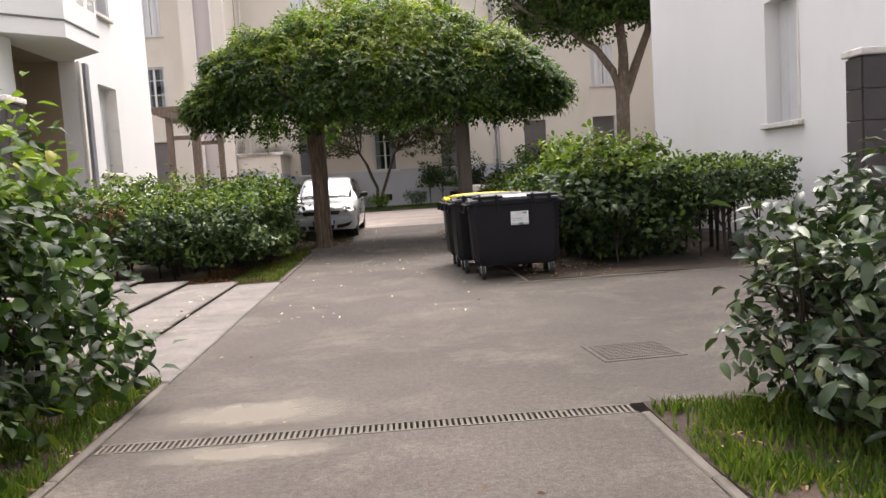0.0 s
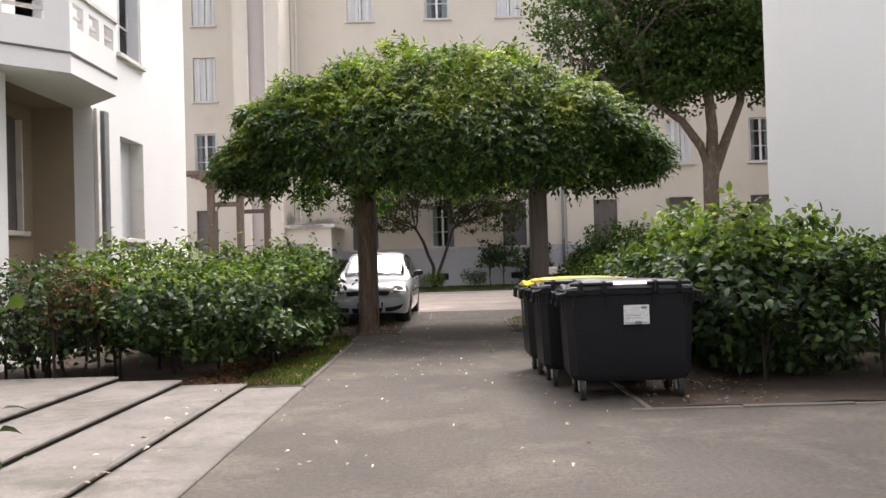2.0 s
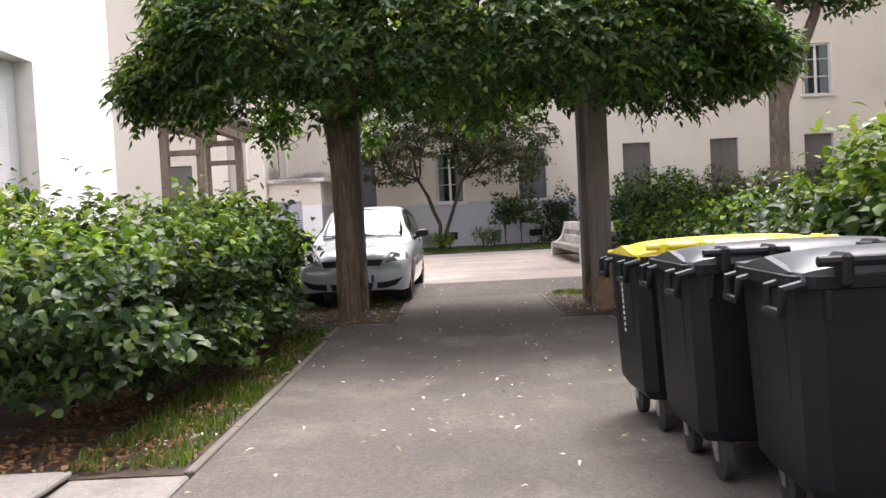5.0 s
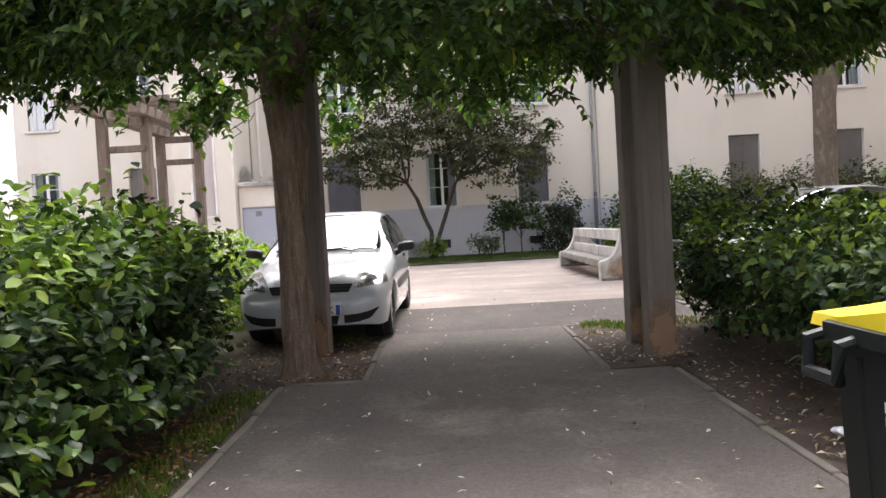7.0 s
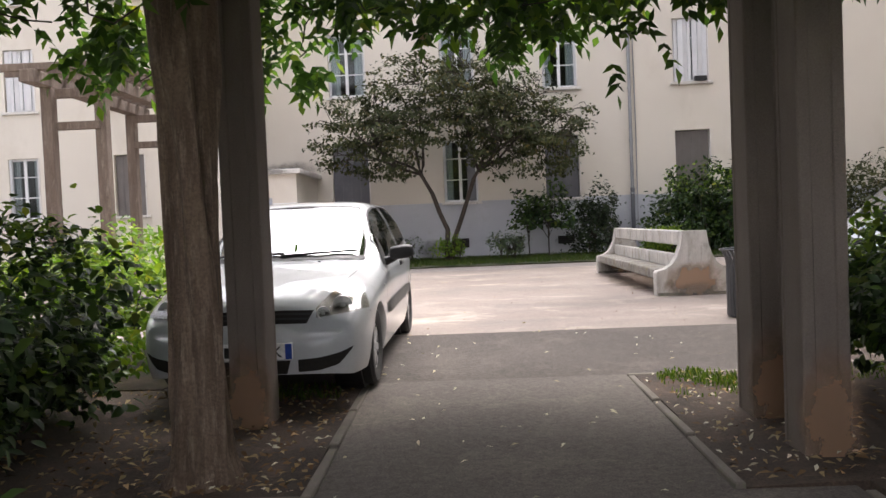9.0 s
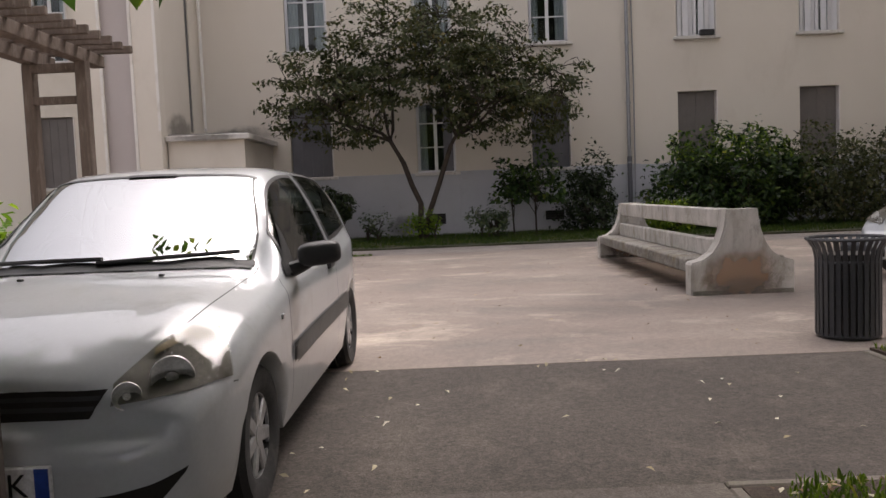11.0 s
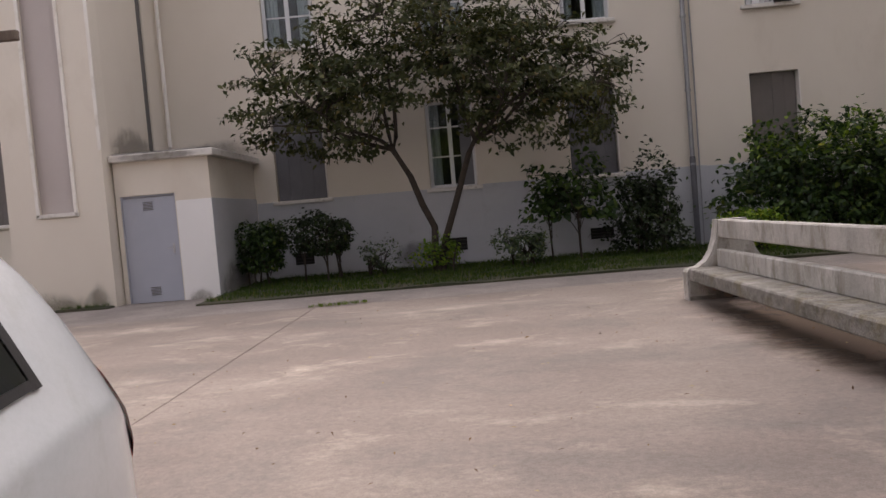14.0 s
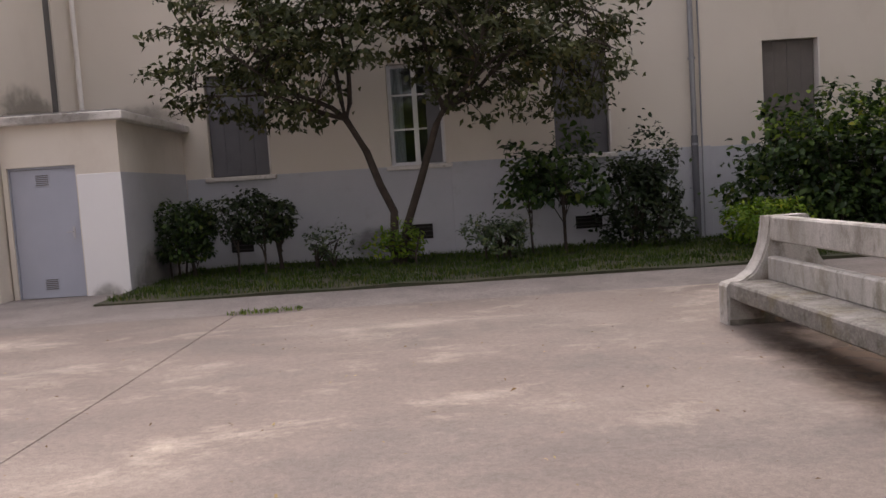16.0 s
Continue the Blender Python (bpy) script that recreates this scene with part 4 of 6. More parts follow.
part("plate", box(-0.35, 0.35, -0.27, 0.27, -0.02, 0.006, 0.002), M_ASPHALT_NEW, hatch)
me = None
for i in range(14):
    for j in range(10):
        ob = part("stud", box(-0.016, 0.016, -0.012, 0.012, 0.005, 0.009), M_KERB, hatch) if me is None else new("stud", me)
        me = ob.data
        ob.parent = hatch
        ob.location = (-0.325 + i * 0.05, -0.243 + j * 0.054, 0)



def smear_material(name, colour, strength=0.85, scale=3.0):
    """Dirt and plain colour patches that fade out: ragged by noise and thinning towards their edge."""
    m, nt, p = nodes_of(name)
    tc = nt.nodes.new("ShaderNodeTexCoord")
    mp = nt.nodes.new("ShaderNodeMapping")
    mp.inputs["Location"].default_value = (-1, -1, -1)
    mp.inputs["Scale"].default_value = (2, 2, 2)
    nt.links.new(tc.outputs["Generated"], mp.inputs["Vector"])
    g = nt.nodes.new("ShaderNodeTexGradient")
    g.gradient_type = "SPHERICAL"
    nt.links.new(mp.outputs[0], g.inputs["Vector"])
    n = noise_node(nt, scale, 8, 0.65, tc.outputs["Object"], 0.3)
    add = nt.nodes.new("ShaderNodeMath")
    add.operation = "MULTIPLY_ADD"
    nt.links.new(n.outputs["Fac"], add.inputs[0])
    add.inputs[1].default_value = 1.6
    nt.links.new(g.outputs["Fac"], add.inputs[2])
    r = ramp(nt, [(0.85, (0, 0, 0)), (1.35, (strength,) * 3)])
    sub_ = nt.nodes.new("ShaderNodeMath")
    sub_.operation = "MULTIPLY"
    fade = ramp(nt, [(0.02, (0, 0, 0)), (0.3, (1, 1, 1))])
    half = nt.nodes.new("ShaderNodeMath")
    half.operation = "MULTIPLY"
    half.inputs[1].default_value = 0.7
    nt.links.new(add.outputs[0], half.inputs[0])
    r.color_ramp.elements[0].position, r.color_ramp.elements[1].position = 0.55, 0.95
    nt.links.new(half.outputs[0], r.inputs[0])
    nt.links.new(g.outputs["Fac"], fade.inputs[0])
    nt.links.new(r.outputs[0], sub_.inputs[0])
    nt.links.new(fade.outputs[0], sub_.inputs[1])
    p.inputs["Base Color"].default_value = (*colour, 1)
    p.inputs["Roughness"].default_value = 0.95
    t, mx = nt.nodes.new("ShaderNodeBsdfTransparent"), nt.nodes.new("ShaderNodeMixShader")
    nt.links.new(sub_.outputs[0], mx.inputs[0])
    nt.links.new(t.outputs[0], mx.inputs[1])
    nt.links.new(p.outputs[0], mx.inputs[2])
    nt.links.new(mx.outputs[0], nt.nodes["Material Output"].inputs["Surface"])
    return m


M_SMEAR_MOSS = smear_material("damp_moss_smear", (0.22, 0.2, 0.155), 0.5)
M_SMEAR_DARK = smear_material("dark_damp_smear", (0.17, 0.155, 0.135), 0.45)
M_SMEAR_SAND = smear_material("sandy_smear", (0.30, 0.27, 0.22), 0.55, 4.0)
M_SMEAR_RUST = smear_material("ochre_smear", (0.33, 0.205, 0.125), 0.65, 4.0)
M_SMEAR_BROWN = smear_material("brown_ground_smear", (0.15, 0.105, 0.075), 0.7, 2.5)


def smear(material, m, w, h, label, parent=None):
    """A thin film of dirt or plain colour in its frame's xz plane."""
    bm = bmesh.new()
    bm.faces.new([bm.verts.new(p) for p in ((-w / 2, 0, 0), (w / 2, 0, 0), (w / 2, 0, h), (-w / 2, 0, h))])
    ob = mesh_object("smear_film", bm, material, parent)
    ob.matrix_basis = m
    return ob if parent else tagged(ob, label, "stain", kind="structure")


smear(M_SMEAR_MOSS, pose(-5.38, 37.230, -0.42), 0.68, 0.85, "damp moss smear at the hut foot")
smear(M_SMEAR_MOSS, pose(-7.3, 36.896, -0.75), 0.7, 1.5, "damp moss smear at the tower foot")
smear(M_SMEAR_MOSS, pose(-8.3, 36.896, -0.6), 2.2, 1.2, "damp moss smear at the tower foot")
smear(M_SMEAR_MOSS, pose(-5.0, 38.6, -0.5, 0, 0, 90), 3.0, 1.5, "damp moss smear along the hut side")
smear(M_SMEAR_DARK, pose(-6.946, 38.4, 2.55, 0, 0, 90), 2.6, 1.3, "dark damp smear above the hut roof")
smear(M_SMEAR_DARK, pose(-5.9, 40.596, 2.65), 2.4, 1.0, "dark damp smear above the hut roof")
smear(M_SMEAR_DARK, pose(-6.0, 37.096, 2.9), 1.9, 0.24, "dark smear along the roof edge")
smear(M_SMEAR_DARK, pose(-1.2, 40.585, 0.0), 1.6, 0.9, "damp smear on the plinth")
smear(M_SMEAR_SAND, pose(-0.95, 4.62, 0.005, -90, 0, 0), 1.6, 0.75, "pale sandy deposit beside the drain")
smear(M_SMEAR_SAND, pose(-0.9, 4.05, 0.005, -90, 0, 0), 1.3, 0.38, "pale sandy deposit beside the drain")
# brown patch a little wider and longer than the bench
smear(M_SMEAR_BROWN, pose(3.1, 25.6, 0.159, -90, 0, 0), 1.9, 6.2, "brown patch on the court under the bench")


# ---- wheeled waste bins ----
def waste_bin(m, body_mat, lid_mat, label, sticker=False, lettering=False):
    b = thing("waste_container", m, label, "waste bin", "row of waste containers")
    # tapered tub, open at the top; local x is the width, -y the side with the lid hinge
    W, D, z0, z1 = 0.63, 0.38, 0.185, 1.05
    bm = bmesh.new()

    def ring(w, d, z, c=0.07):
        pts = [(-w + c, -d), (w - c, -d), (w, -d + c), (w, d - c), (w - c, d), (-w + c, d), (-w, d - c), (-w, -d + c)]
        return [bm.verts.new((x, y, z)) for x, y in pts]
    rings = [ring(W - 0.10, D - 0.07, z0), ring(W - 0.06, D - 0.04, z0 + 0.06), ring(W - 0.05, D - 0.03, 0.45), ring(W - 0.025, D - 0.015, z1 - 0.06), ring(W - 0.025, D - 0.015, z1 - 0.05), ring(W, D, z1 - 0.045), ring(W, D, z1), ring(W - 0.05, D - 0.05, z1), ring(W - 0.06, D - 0.06, z1 - 0.25)]
    bm.faces.new(rings[0][::-1])
    for a, c in zip(rings, rings[1:]):
        for k in range(8):
            bm.faces.new((a[k], a[(k + 1) % 8], c[(k + 1) % 8], c[k]))
    bm.faces.new(rings[-1])
    part("tub", bm, body_mat, b, smooth=True)
    # upright ribs and side grooves
    for s in (-1, 1):
        for y in (-0.17, 0.17):
            part("rib", tube([(s * (W - 0.075), y, 0.3), (s * (W - 0.03), y, z1 - 0.08)], 0.014, 6), body_mat, b)
        # carrying handles
        for y in (-0.26, 0.24):
            x = s * (W + 0.0)
            part("handle", tube([(x - s * 0.04, y - 0.085, z1 - 0.03), (x + s * 0.035, y - 0.085, z1 - 0.045), (x + s * 0.04, y - 0.08, z1 - 0.135), (x + s * 0.04, y + 0.08, z1 - 0.135), (x + s * 0.035, y + 0.085, z1 - 0.045), (x - s * 0.04, y + 0.085, z1 - 0.03)], 0.021, 8), body_mat, b, smooth=True)
    for x in (-0.52, -0.22, 0.22, 0.52):
        part("rib", box(x - 0.012, x + 0.012, -D - 0.012, -D + 0.03, z1 - 0.16, z1 - 0.05, 0.004), body_mat, b)
    # lid: barrel shaped, skirted rim
    bm = bmesh.new()
    nx, ny = 24, 18
    grid = []
    for j in range(ny + 1):
        v = j / ny
        row = []
        for i in range(nx + 1):
            u = -1 + 2 * i / nx
            edge = (1 - abs(u) ** 8) * (1 - (1 - v) ** 9 * 0.8) * (1 - v ** 6)
            z = z1 + 0.012 + 0.068 * edge * (1 - 0.55 * v ** 2) + 0.02 * (1 - u * u)
            row.append(bm.verts.new((u * (W - 0.035), -D + 0.03 + v * (2 * D + 0.02), z)))
        grid.append(row)
    for j in range(ny):
        for i in range(nx):
            bm.faces.new((grid[j][i], grid[j][i + 1], grid[j + 1][i + 1], grid[j + 1][i]))
    rim = [grid[0][i] for i in range(nx + 1)] + [grid[j][nx] for j in range(1, ny + 1)] + [grid[ny][i] for i in range(nx - 1, -1, -1)] + [grid[j][0] for j in range(ny - 1, 0, -1)]
    low = [bm.verts.new((v.co.x * 1.012, v.co.y * 1.012, v.co.z - 0.035)) for v in rim]
    for i in range(len(rim)):
        bm.faces.new((rim[i], low[i], low[(i + 1) % len(rim)], rim[(i + 1) % len(rim)]))
    lid = part("lid", bm, lid_mat, b, "yellow lid" if lid_mat is M_YELLOW else "dark grey lid", smooth=True)
    for s in (-1, 1):
        part("lid_wing", prism([(-0.25, z1 + 0.01), (0.02, z1 + 0.055), (0.3, z1 + 0.01), (0.12, z1 - 0.05), (-0.1, z1 - 0.05)], s * (W - 0.06), s * (W - 0.025), "x", None), lid_mat, lid)
    for s in (-1, 1):
        for x in (0.24, 0.46):
            part("hinge_bracket", box(s * x - 0.022, s * x + 0.022, -D - 0.05, -D + 0.09, z1 - 0.04, z1 + 0.085, 0.015), lid_mat if lid_mat is M_YELLOW else body_mat, b)
        part("push_bar", tube([(s * 0.16, -D - 0.02, z1 + 0.055), (s * 0.56, -D - 0.02, z1 + 0.055)], 0.02, 8), lid_mat if lid_mat is M_YELLOW else body_mat, b, smooth=True)
    for sx in (-1, 1):
        for sy in (-1, 1):
            c = part("castor", box(-0.03, 0.03, -0.035, 0.035, 0.13, 0.22, 0.006, None, pose(sx * 0.46, sy * 0.24, 0)), M_STEEL, b, "galvanised castor fork")
            part("wheel", tube([(sx * 0.46 - 0.022, sy * 0.24 - 0.04, 0.1), (sx * 0.46 + 0.022, sy * 0.24 - 0.04, 0.1)], 0.1, 18), M_RUBBER, c, "black rubber wheel", smooth=True)
            for q in (-0.03, 0.03):
                part("fork_cheek", prism([(sy * 0.24 - 0.055, 0.09), (sy * 0.24 - 0.02, 0.09), (sy * 0.24 + 0.04, 0.2), (sy * 0.24 - 0.04, 0.2)], sx * 0.46 + q - 0.004, sx * 0.46 + q + 0.004, "x"), M_STEEL, c)
    if sticker:
        st = part("sticker", box(-0.06, 0.175, -D - 0.006, -D + 0.03, 0.72, 0.90), M_STICKER, b, "white sticker with grey and green print")
        part("print", box(-0.055, 0.17, -D - 0.008, -D - 0.005, 0.722, 0.742), M_STICKER_GREY, st)
        part("print", box(0.04, 0.1, -D - 0.010, -D - 0.005, 0.722, 0.748), M_STICKER_GREEN, st)
        part("print", box(0.1, 0.15, -D - 0.008, -D - 0.005, 0.865, 0.885), M_STICKER_GREEN, st)
        for z in (0.80, 0.775):
            part("print", box(-0.04, 0.1, -D - 0.008, -D - 0.005, z, z + 0.008), M_STICKER_GREY, st)
    if lettering:
        # upright row of white marks on the side, as plain bars
        for i in range(9):
            z = 0.56 + i * 0.036
            x = -(W - 0.05) - 0.025 * (z - 0.45) / 0.54
            part("marking", box(x - 0.005, x + 0.02, 0.045, 0.068, z, z + (0.02 if i < 5 else 0.026)), M_LETTER, b, "white upright lettering drawn as bars")
    return b


waste_bin(pose(1.60, 11.06, 0, 0, 0, -2.0), M_BIN, M_LID, "black four-wheeled waste container with grey lid and white sticker", sticker=True)
waste_bin(pose(1.44, 11.96, 0, 0, 0, 1.0), M_BIN, M_LID, "black four-wheeled waste container with grey lid in the row")
waste_bin(pose(1.385, 12.88, 0, 0, 0, 2.0), M_BIN_GREEN, M_YELLOW, "greenish-black waste container with yellow lid and white lettering", lettering=True)


# ---- concrete bench ----
M_SEATSLAB = surface("dark_lichened_concrete", (0.19, 0.178, 0.158), (0.33, 0.31, 0.285), (0.12, 0.108, 0.082), 2.5, 90, 0.92, bump=0.8, grain=0.4, stain_at=(0.48, 0.66), speckle=0.35, grime=(0.2, 0.165, 0.095), grime_scale=3.0)
bench = thing("concrete_bench", pose(3.145, 26.0, 0.155), "long double-sided lichened concrete park bench", "bench")


def bench_end(y0, y1):
    half = [(0.575, 0.0), (0.575, 0.34), (0.555, 0.37), (0.43, 0.40), (0.33, 0.47), (0.26, 0.58), (0.21, 0.72), (0.185, 0.86), (0.175, 0.95)]
    outline = half + [(-x, z) for x, z in half[::-1]]
    bm = prism(outline, y0, y1, "y")
    es = [e for e in bm.edges if abs(e.verts[0].co.y - e.verts[1].co.y) < 1e-5]
    bmesh.ops.bevel(bm, geom=es, offset=0.018, segments=2, affect="EDGES")
    e = part("end_block", bm, M_BENCH, bench)
    for yy, s in ((y0, -1), (y1, 1)):
        part("moss_band", box(-0.56, 0.56, yy + s * 0.002, yy - s * 0.002, 0.004, 0.05), M_MOSS, e, "dark mossy foot")
    smear(M_SMEAR_RUST, pose(0.0, y0 - 0.004, -0.16), 1.06, 0.72, "", e)
    smear(M_SMEAR_DARK, pose(0.0, y0 - 0.006, -0.19), 1.1, 0.42, "", e)
    return e


random.seed(4)
bench_end(0.0, 0.24)
bench_end(5.28, 5.52)
for s in (-1, 1):
    bm = box(s * 0.16, s * 0.565, 0.24, 5.28, 0.245, 0.395, 0.016)
    part("seat_slab", bm, M_SEATSLAB, bench, "darker lichened seat slab")
part("lower_back_board", box(-0.215, -0.115, 0.24, 5.28, 0.39, 0.6, 0.014), M_BENCH, bench)
part("upper_back_board", box(-0.182, -0.06, 0.24, 5.28, 0.735, 0.952, 0.014), M_BENCH, bench)

# ---- litter bin of steel bars ----
can = thing("litter_bin", pose(3.0, 23.38, 0.153), "dark grey steel litter bin of upright bars with flared rim", "litter bin")
for i in range(30):
    a = 2 * math.pi * i / 30
    c, s = math.cos(a), math.sin(a)
    bm = bmesh.new()
    pts = [(0.235, 0.03), (0.235, 0.62), (0.25, 0.7), (0.285, 0.76), (0.30, 0.785)]
    rr = [[bm.verts.new((c * (r + dr) - s * w, s * (r + dr) + c * w, z)) for dr, w in ((-0.004, -0.017), (-0.004, 0.017), (0.004, 0.017), (0.004, -0.017))] for r, z in pts]
    for p, q in zip(rr, rr[1:]):
        for k in range(4):
            bm.faces.new((p[k], p[(k + 1) % 4], q[(k + 1) % 4], q[k]))
    part("bar", bm, M_CAN, can)
for z, r in ((0.03, 0.225), (0.6, 0.225), (0.78, 0.30)):
    part("hoop", tube([(r * math.cos(2 * math.pi * k / 24), r * math.sin(2 * math.pi * k / 24), z) for k in range(25)], 0.014, 6), M_CAN, can)
part("liner", tube([(0, 0, 0.04), (0, 0, 0.66)], 0.20, 20), M_IRON, can)
part("base", tube([(0, 0, 0.0), (0, 0, 0.04)], 0.2, 20), M_CAN, can)

# ---- timber pergola ----
pergola = thing("timber_pergola", pose(-7.0, 29.9, 0.15), "weathered brown timber pergola with four posts and slats", "pergola")
for x, y in ((-7.4, 28.05), (-6.55, 28.25), (-7.45, 31.7), (-6.46, 31.6)):
    bm = box(x + 7.0 - 0.1, x + 7.0 + 0.1, y - 29.9 - 0.1, y - 29.9 + 0.1, -0.1, 3.85, 0.012)
    part("post", bm, M_TIMBER, pergola)
for x in (-7.42, -6.5):
    part("beam", box(x + 7.0 - 0.12, x + 7.0 + 0.12, -2.5, 2.5, 3.85, 4.07, 0.012), M_TIMBER, pergola)
for y in (28.15, 31.65):
    part("rung", box(-0.4, 0.45, y - 29.9 - 0.06, y - 29.9 + 0.06, 3.12, 3.26, 0.01), M_TIMBER, pergola)
    part("rung", box(-0.4, 0.45, y - 29.9 - 0.06, y - 29.9 + 0.06, 3.68, 3.84, 0.01), M_TIMBER, pergola)
for i in range(11):
    y = -2.3 + i * 0.46
    part("slat", box(-1.15, 1.22, y - 0.045, y + 0.045, 4.07, 4.2 + random.uniform(-0.01, 0.02), 0.01), M_TIMBER, pergola)

# ---- vine arbour over the path ----
arbour = thing("arbour_frame", pose(0, 18.85, 0.06), "concrete arbour of grooved posts and crossbeams", "arbour")


for x, y in ((-1.67, 0.52), (1.66, -0.4), (1.67, 0.4)):
    part("post", box(x - 0.125, x + 0.125, y - 0.12, y + 0.12, -0.15, 3.3, 0.02), M_POST, arbour)
    for s in (-1, 1):
        for q in (-0.09, 0.09):
            part("fin", box(x + q - 0.035, x + q + 0.035, y + s * 0.12 - 0.01, y + s * 0.12 + 0.035, -0.15, 3.3, 0.008), M_POST, arbour)
for x, y in ((1.66, -0.4), (1.67, 0.4), (-1.67, 0.52)):
    smear(M_SMEAR_RUST, pose(x, y - 0.16, -0.25), 0.4, 0.9, "", arbour)
for y in (-0.42, 0.46):
    part("crossbeam", box(-3.6, 3.6, y - 0.08, y + 0.08, 3.3, 3.46, 0.015), M_POST, arbour)
for x in (-3.2, -2.2, -1.2, -0.2, 0.8, 1.8, 2.8):
    part("rafter", box(x - 0.04, x + 0.04, -1.6, 1.6, 3.46, 3.56, 0.01), M_TIMBER, arbour)


def gnarled(points, radii, seed, sides=32, bm=None):
    """A twisted trunk with ridges that run round it."""
    bm = bm or bmesh.new()
    pts = np.array(points, dtype=float)
    s = np.linspace(0, len(pts) - 1, 48)
    path = np.stack([np.interp(s, range(len(pts)), pts[:, k]) for k in range(3)], 1)
    rad = np.interp(s, range(len(pts)), radii)
    rings = []
    for i, (p, r) in enumerate(zip(path, rad)):
        ring = []
        for k in range(sides):
            a = 2 * math.pi * k / sides
            rr = r * (1 + 0.2 * math.sin(3 * a + p[2] * 2.2 + seed) + 0.11 * math.sin(5 * a - p[2] * 3.0) + 0.12 * noise.noise((math.cos(a) * 2 + seed, math.sin(a) * 2, p[2] * 3)) + 0.09 * math.sin(9 * a + p[2] * 2.0))
            ring.append(bm.verts.new((p[0] + rr * math.cos(a), p[1] + rr * math.sin(a), p[2])))
        rings.append(ring)
    for a, b in zip(rings, rings[1:]):
        for k in range(sides):
            bm.faces.new((a[k], a[(k + 1) % sides], b[(k + 1) % sides], b[k]))
    bm.faces.new(rings[-1])
    return bm


vine = thing("wisteria_vine", pose(0, 18.85, 0.06), "old wisteria vine with a domed leafy crown on the arbour", "vine")
part("trunk", gnarled([(-1.68, -0.56, -0.1), (-1.67, -0.57, 0.12), (-1.65, -0.56, 0.8), (-1.65, -0.58, 1.6), (-1.70, -0.54, 2.3), (-1.7, -0.5, 3.0), (-1.6, -0.3, 3.6)], [0.22, 0.155, 0.122, 0.122, 0.155, 0.2, 0.15], 2.0), M_BARK, vine, smooth=True)
part("side_stem", gnarled([(-1.76, -0.6, 0.1), (-1.77, -0.6, 1.2), (-1.78, -0.55, 2.2), (-1.95, -0.4, 3.2)], [0.045, 0.035, 0.04, 0.04], 5.0, 8), M_BARK, vine, smooth=True)
rng = np.random.default_rng(11)
segs = []
for i in range(46):
    x, y = rng.uniform(-3.6, 3.6), rng.uniform(-1.5, 1.6)
    pts = [(np.sign(x) * 1.6 if i % 3 else -1.7, 0.0, 3.2)]
    for k in range(1, 5):
        f = k / 4
        pts.append((pts[0][0] * (1 - f) + x * f + rng.normal(0, 0.15), y * f + rng.normal(0, 0.15), 3.2 + f * rng.uniform(0.2, 1.5) + rng.normal(0, 0.1)))
    twig_mesh("branch", [(pts, [0.04, 0.03, 0.022, 0.016, 0.008])], M_TWIG, vine, 5)
for i in range(26):
    x, y = rng.uniform(-4.2, 3.8), rng.uniform(-2.1, 2.1)
    z = rng.uniform(2.7, 3.4)
    pts = [(x, y, z)]
    for k in range(6):
        q = pts[-1]
        pts.append((q[0] + rng.normal(0, 0.09), q[1] + rng.normal(0, 0.09), q[2] - rng.uniform(0.0, 0.13) + (0.1 if k > 3 else 0)))
    twig_mesh("tendril", [(pts, 0.006)], M_TWIG, vine, 5)


def canopy_points(n, rng):
    """Stalk points of the crown: a domed skin over the arbour with a ragged underside."""
    u, v = rng.uniform(-1, 1, n), rng.uniform(-1, 1, n)
    r = np.maximum(np.abs(u) ** 3.2 + np.abs(v) ** 3.2, 1e-6) ** (1 / 3.2)
    ok = r < 1
    u, v, r = u[ok], v[ok], r[ok]
    x, y = -0.25 + u * 4.1, v * 2.15
    top = 2.95 + 2.35 * np.clip(1 - np.abs(u) ** 2.6, 0, 1) ** 0.62 * np.clip(1 - np.abs(v) ** 2.4, 0, 1) ** 0.6
    p = np.stack([x, y, top], 1)
    top = top + wobble(p, 3.0, 0.3, 1.1) + wobble(p, 9.0, 0.24, 2.6)
    under = 3.0 + 0.16 * (v > 0.2) + 0.3 * (v > -0.2) * (u < -0.25) - 0.2 * np.maximum(np.abs(u), np.abs(v)) ** 3 + wobble(p, 14.0, 0.4, 1.5)
    return x, y, top, under, u, v


x, y, top, under, u, v = canopy_points(7400, rng)
n = len(x)
f = rng.random(n)
z = np.where(f < 0.55, top - rng.exponential(0.12, n), np.where(f < 0.88, under + rng.exponential(0.16, n), under + (top - under) * rng.random(n)))
z = np.clip(z, under - 0.05, top + 0.08)
# more on the steep rim
k_ = 4600
a = rng.uniform(0, 2 * math.pi, k_)
ca, sa = np.cos(a), np.sin(a)
rr = (np.abs(ca) ** 3.2 + np.abs(sa) ** 3.2) ** (-1 / 3.2)
zz = 2.78 + 0.3 * (sa > 0.25) + 0.35 * (sa > -0.1) * (ca < 0.1) + 1.6 * rng.random(k_) ** 0.9 + 0.22 * np.sin(a * 9 + 2 * np.sin(a * 4))
sh = np.sqrt(np.clip(1 - ((zz - 2.9) / 2.3).clip(0, 1) ** 2.0, 0.05, 1)) * np.where(zz < 2.9, 0.9 + 0.1 * (zz - 2.75) / 0.15, 1.0)
px, py = -0.25 + ca * rr * sh * 4.1, sa * rr * sh * 2.15
rim = np.stack([px, py, zz], 1)
rim[:, :2] *= (1 + wobble(rim, 21.0, 0.10, 1.8) - rng.exponential(0.03, k_))[:, None]
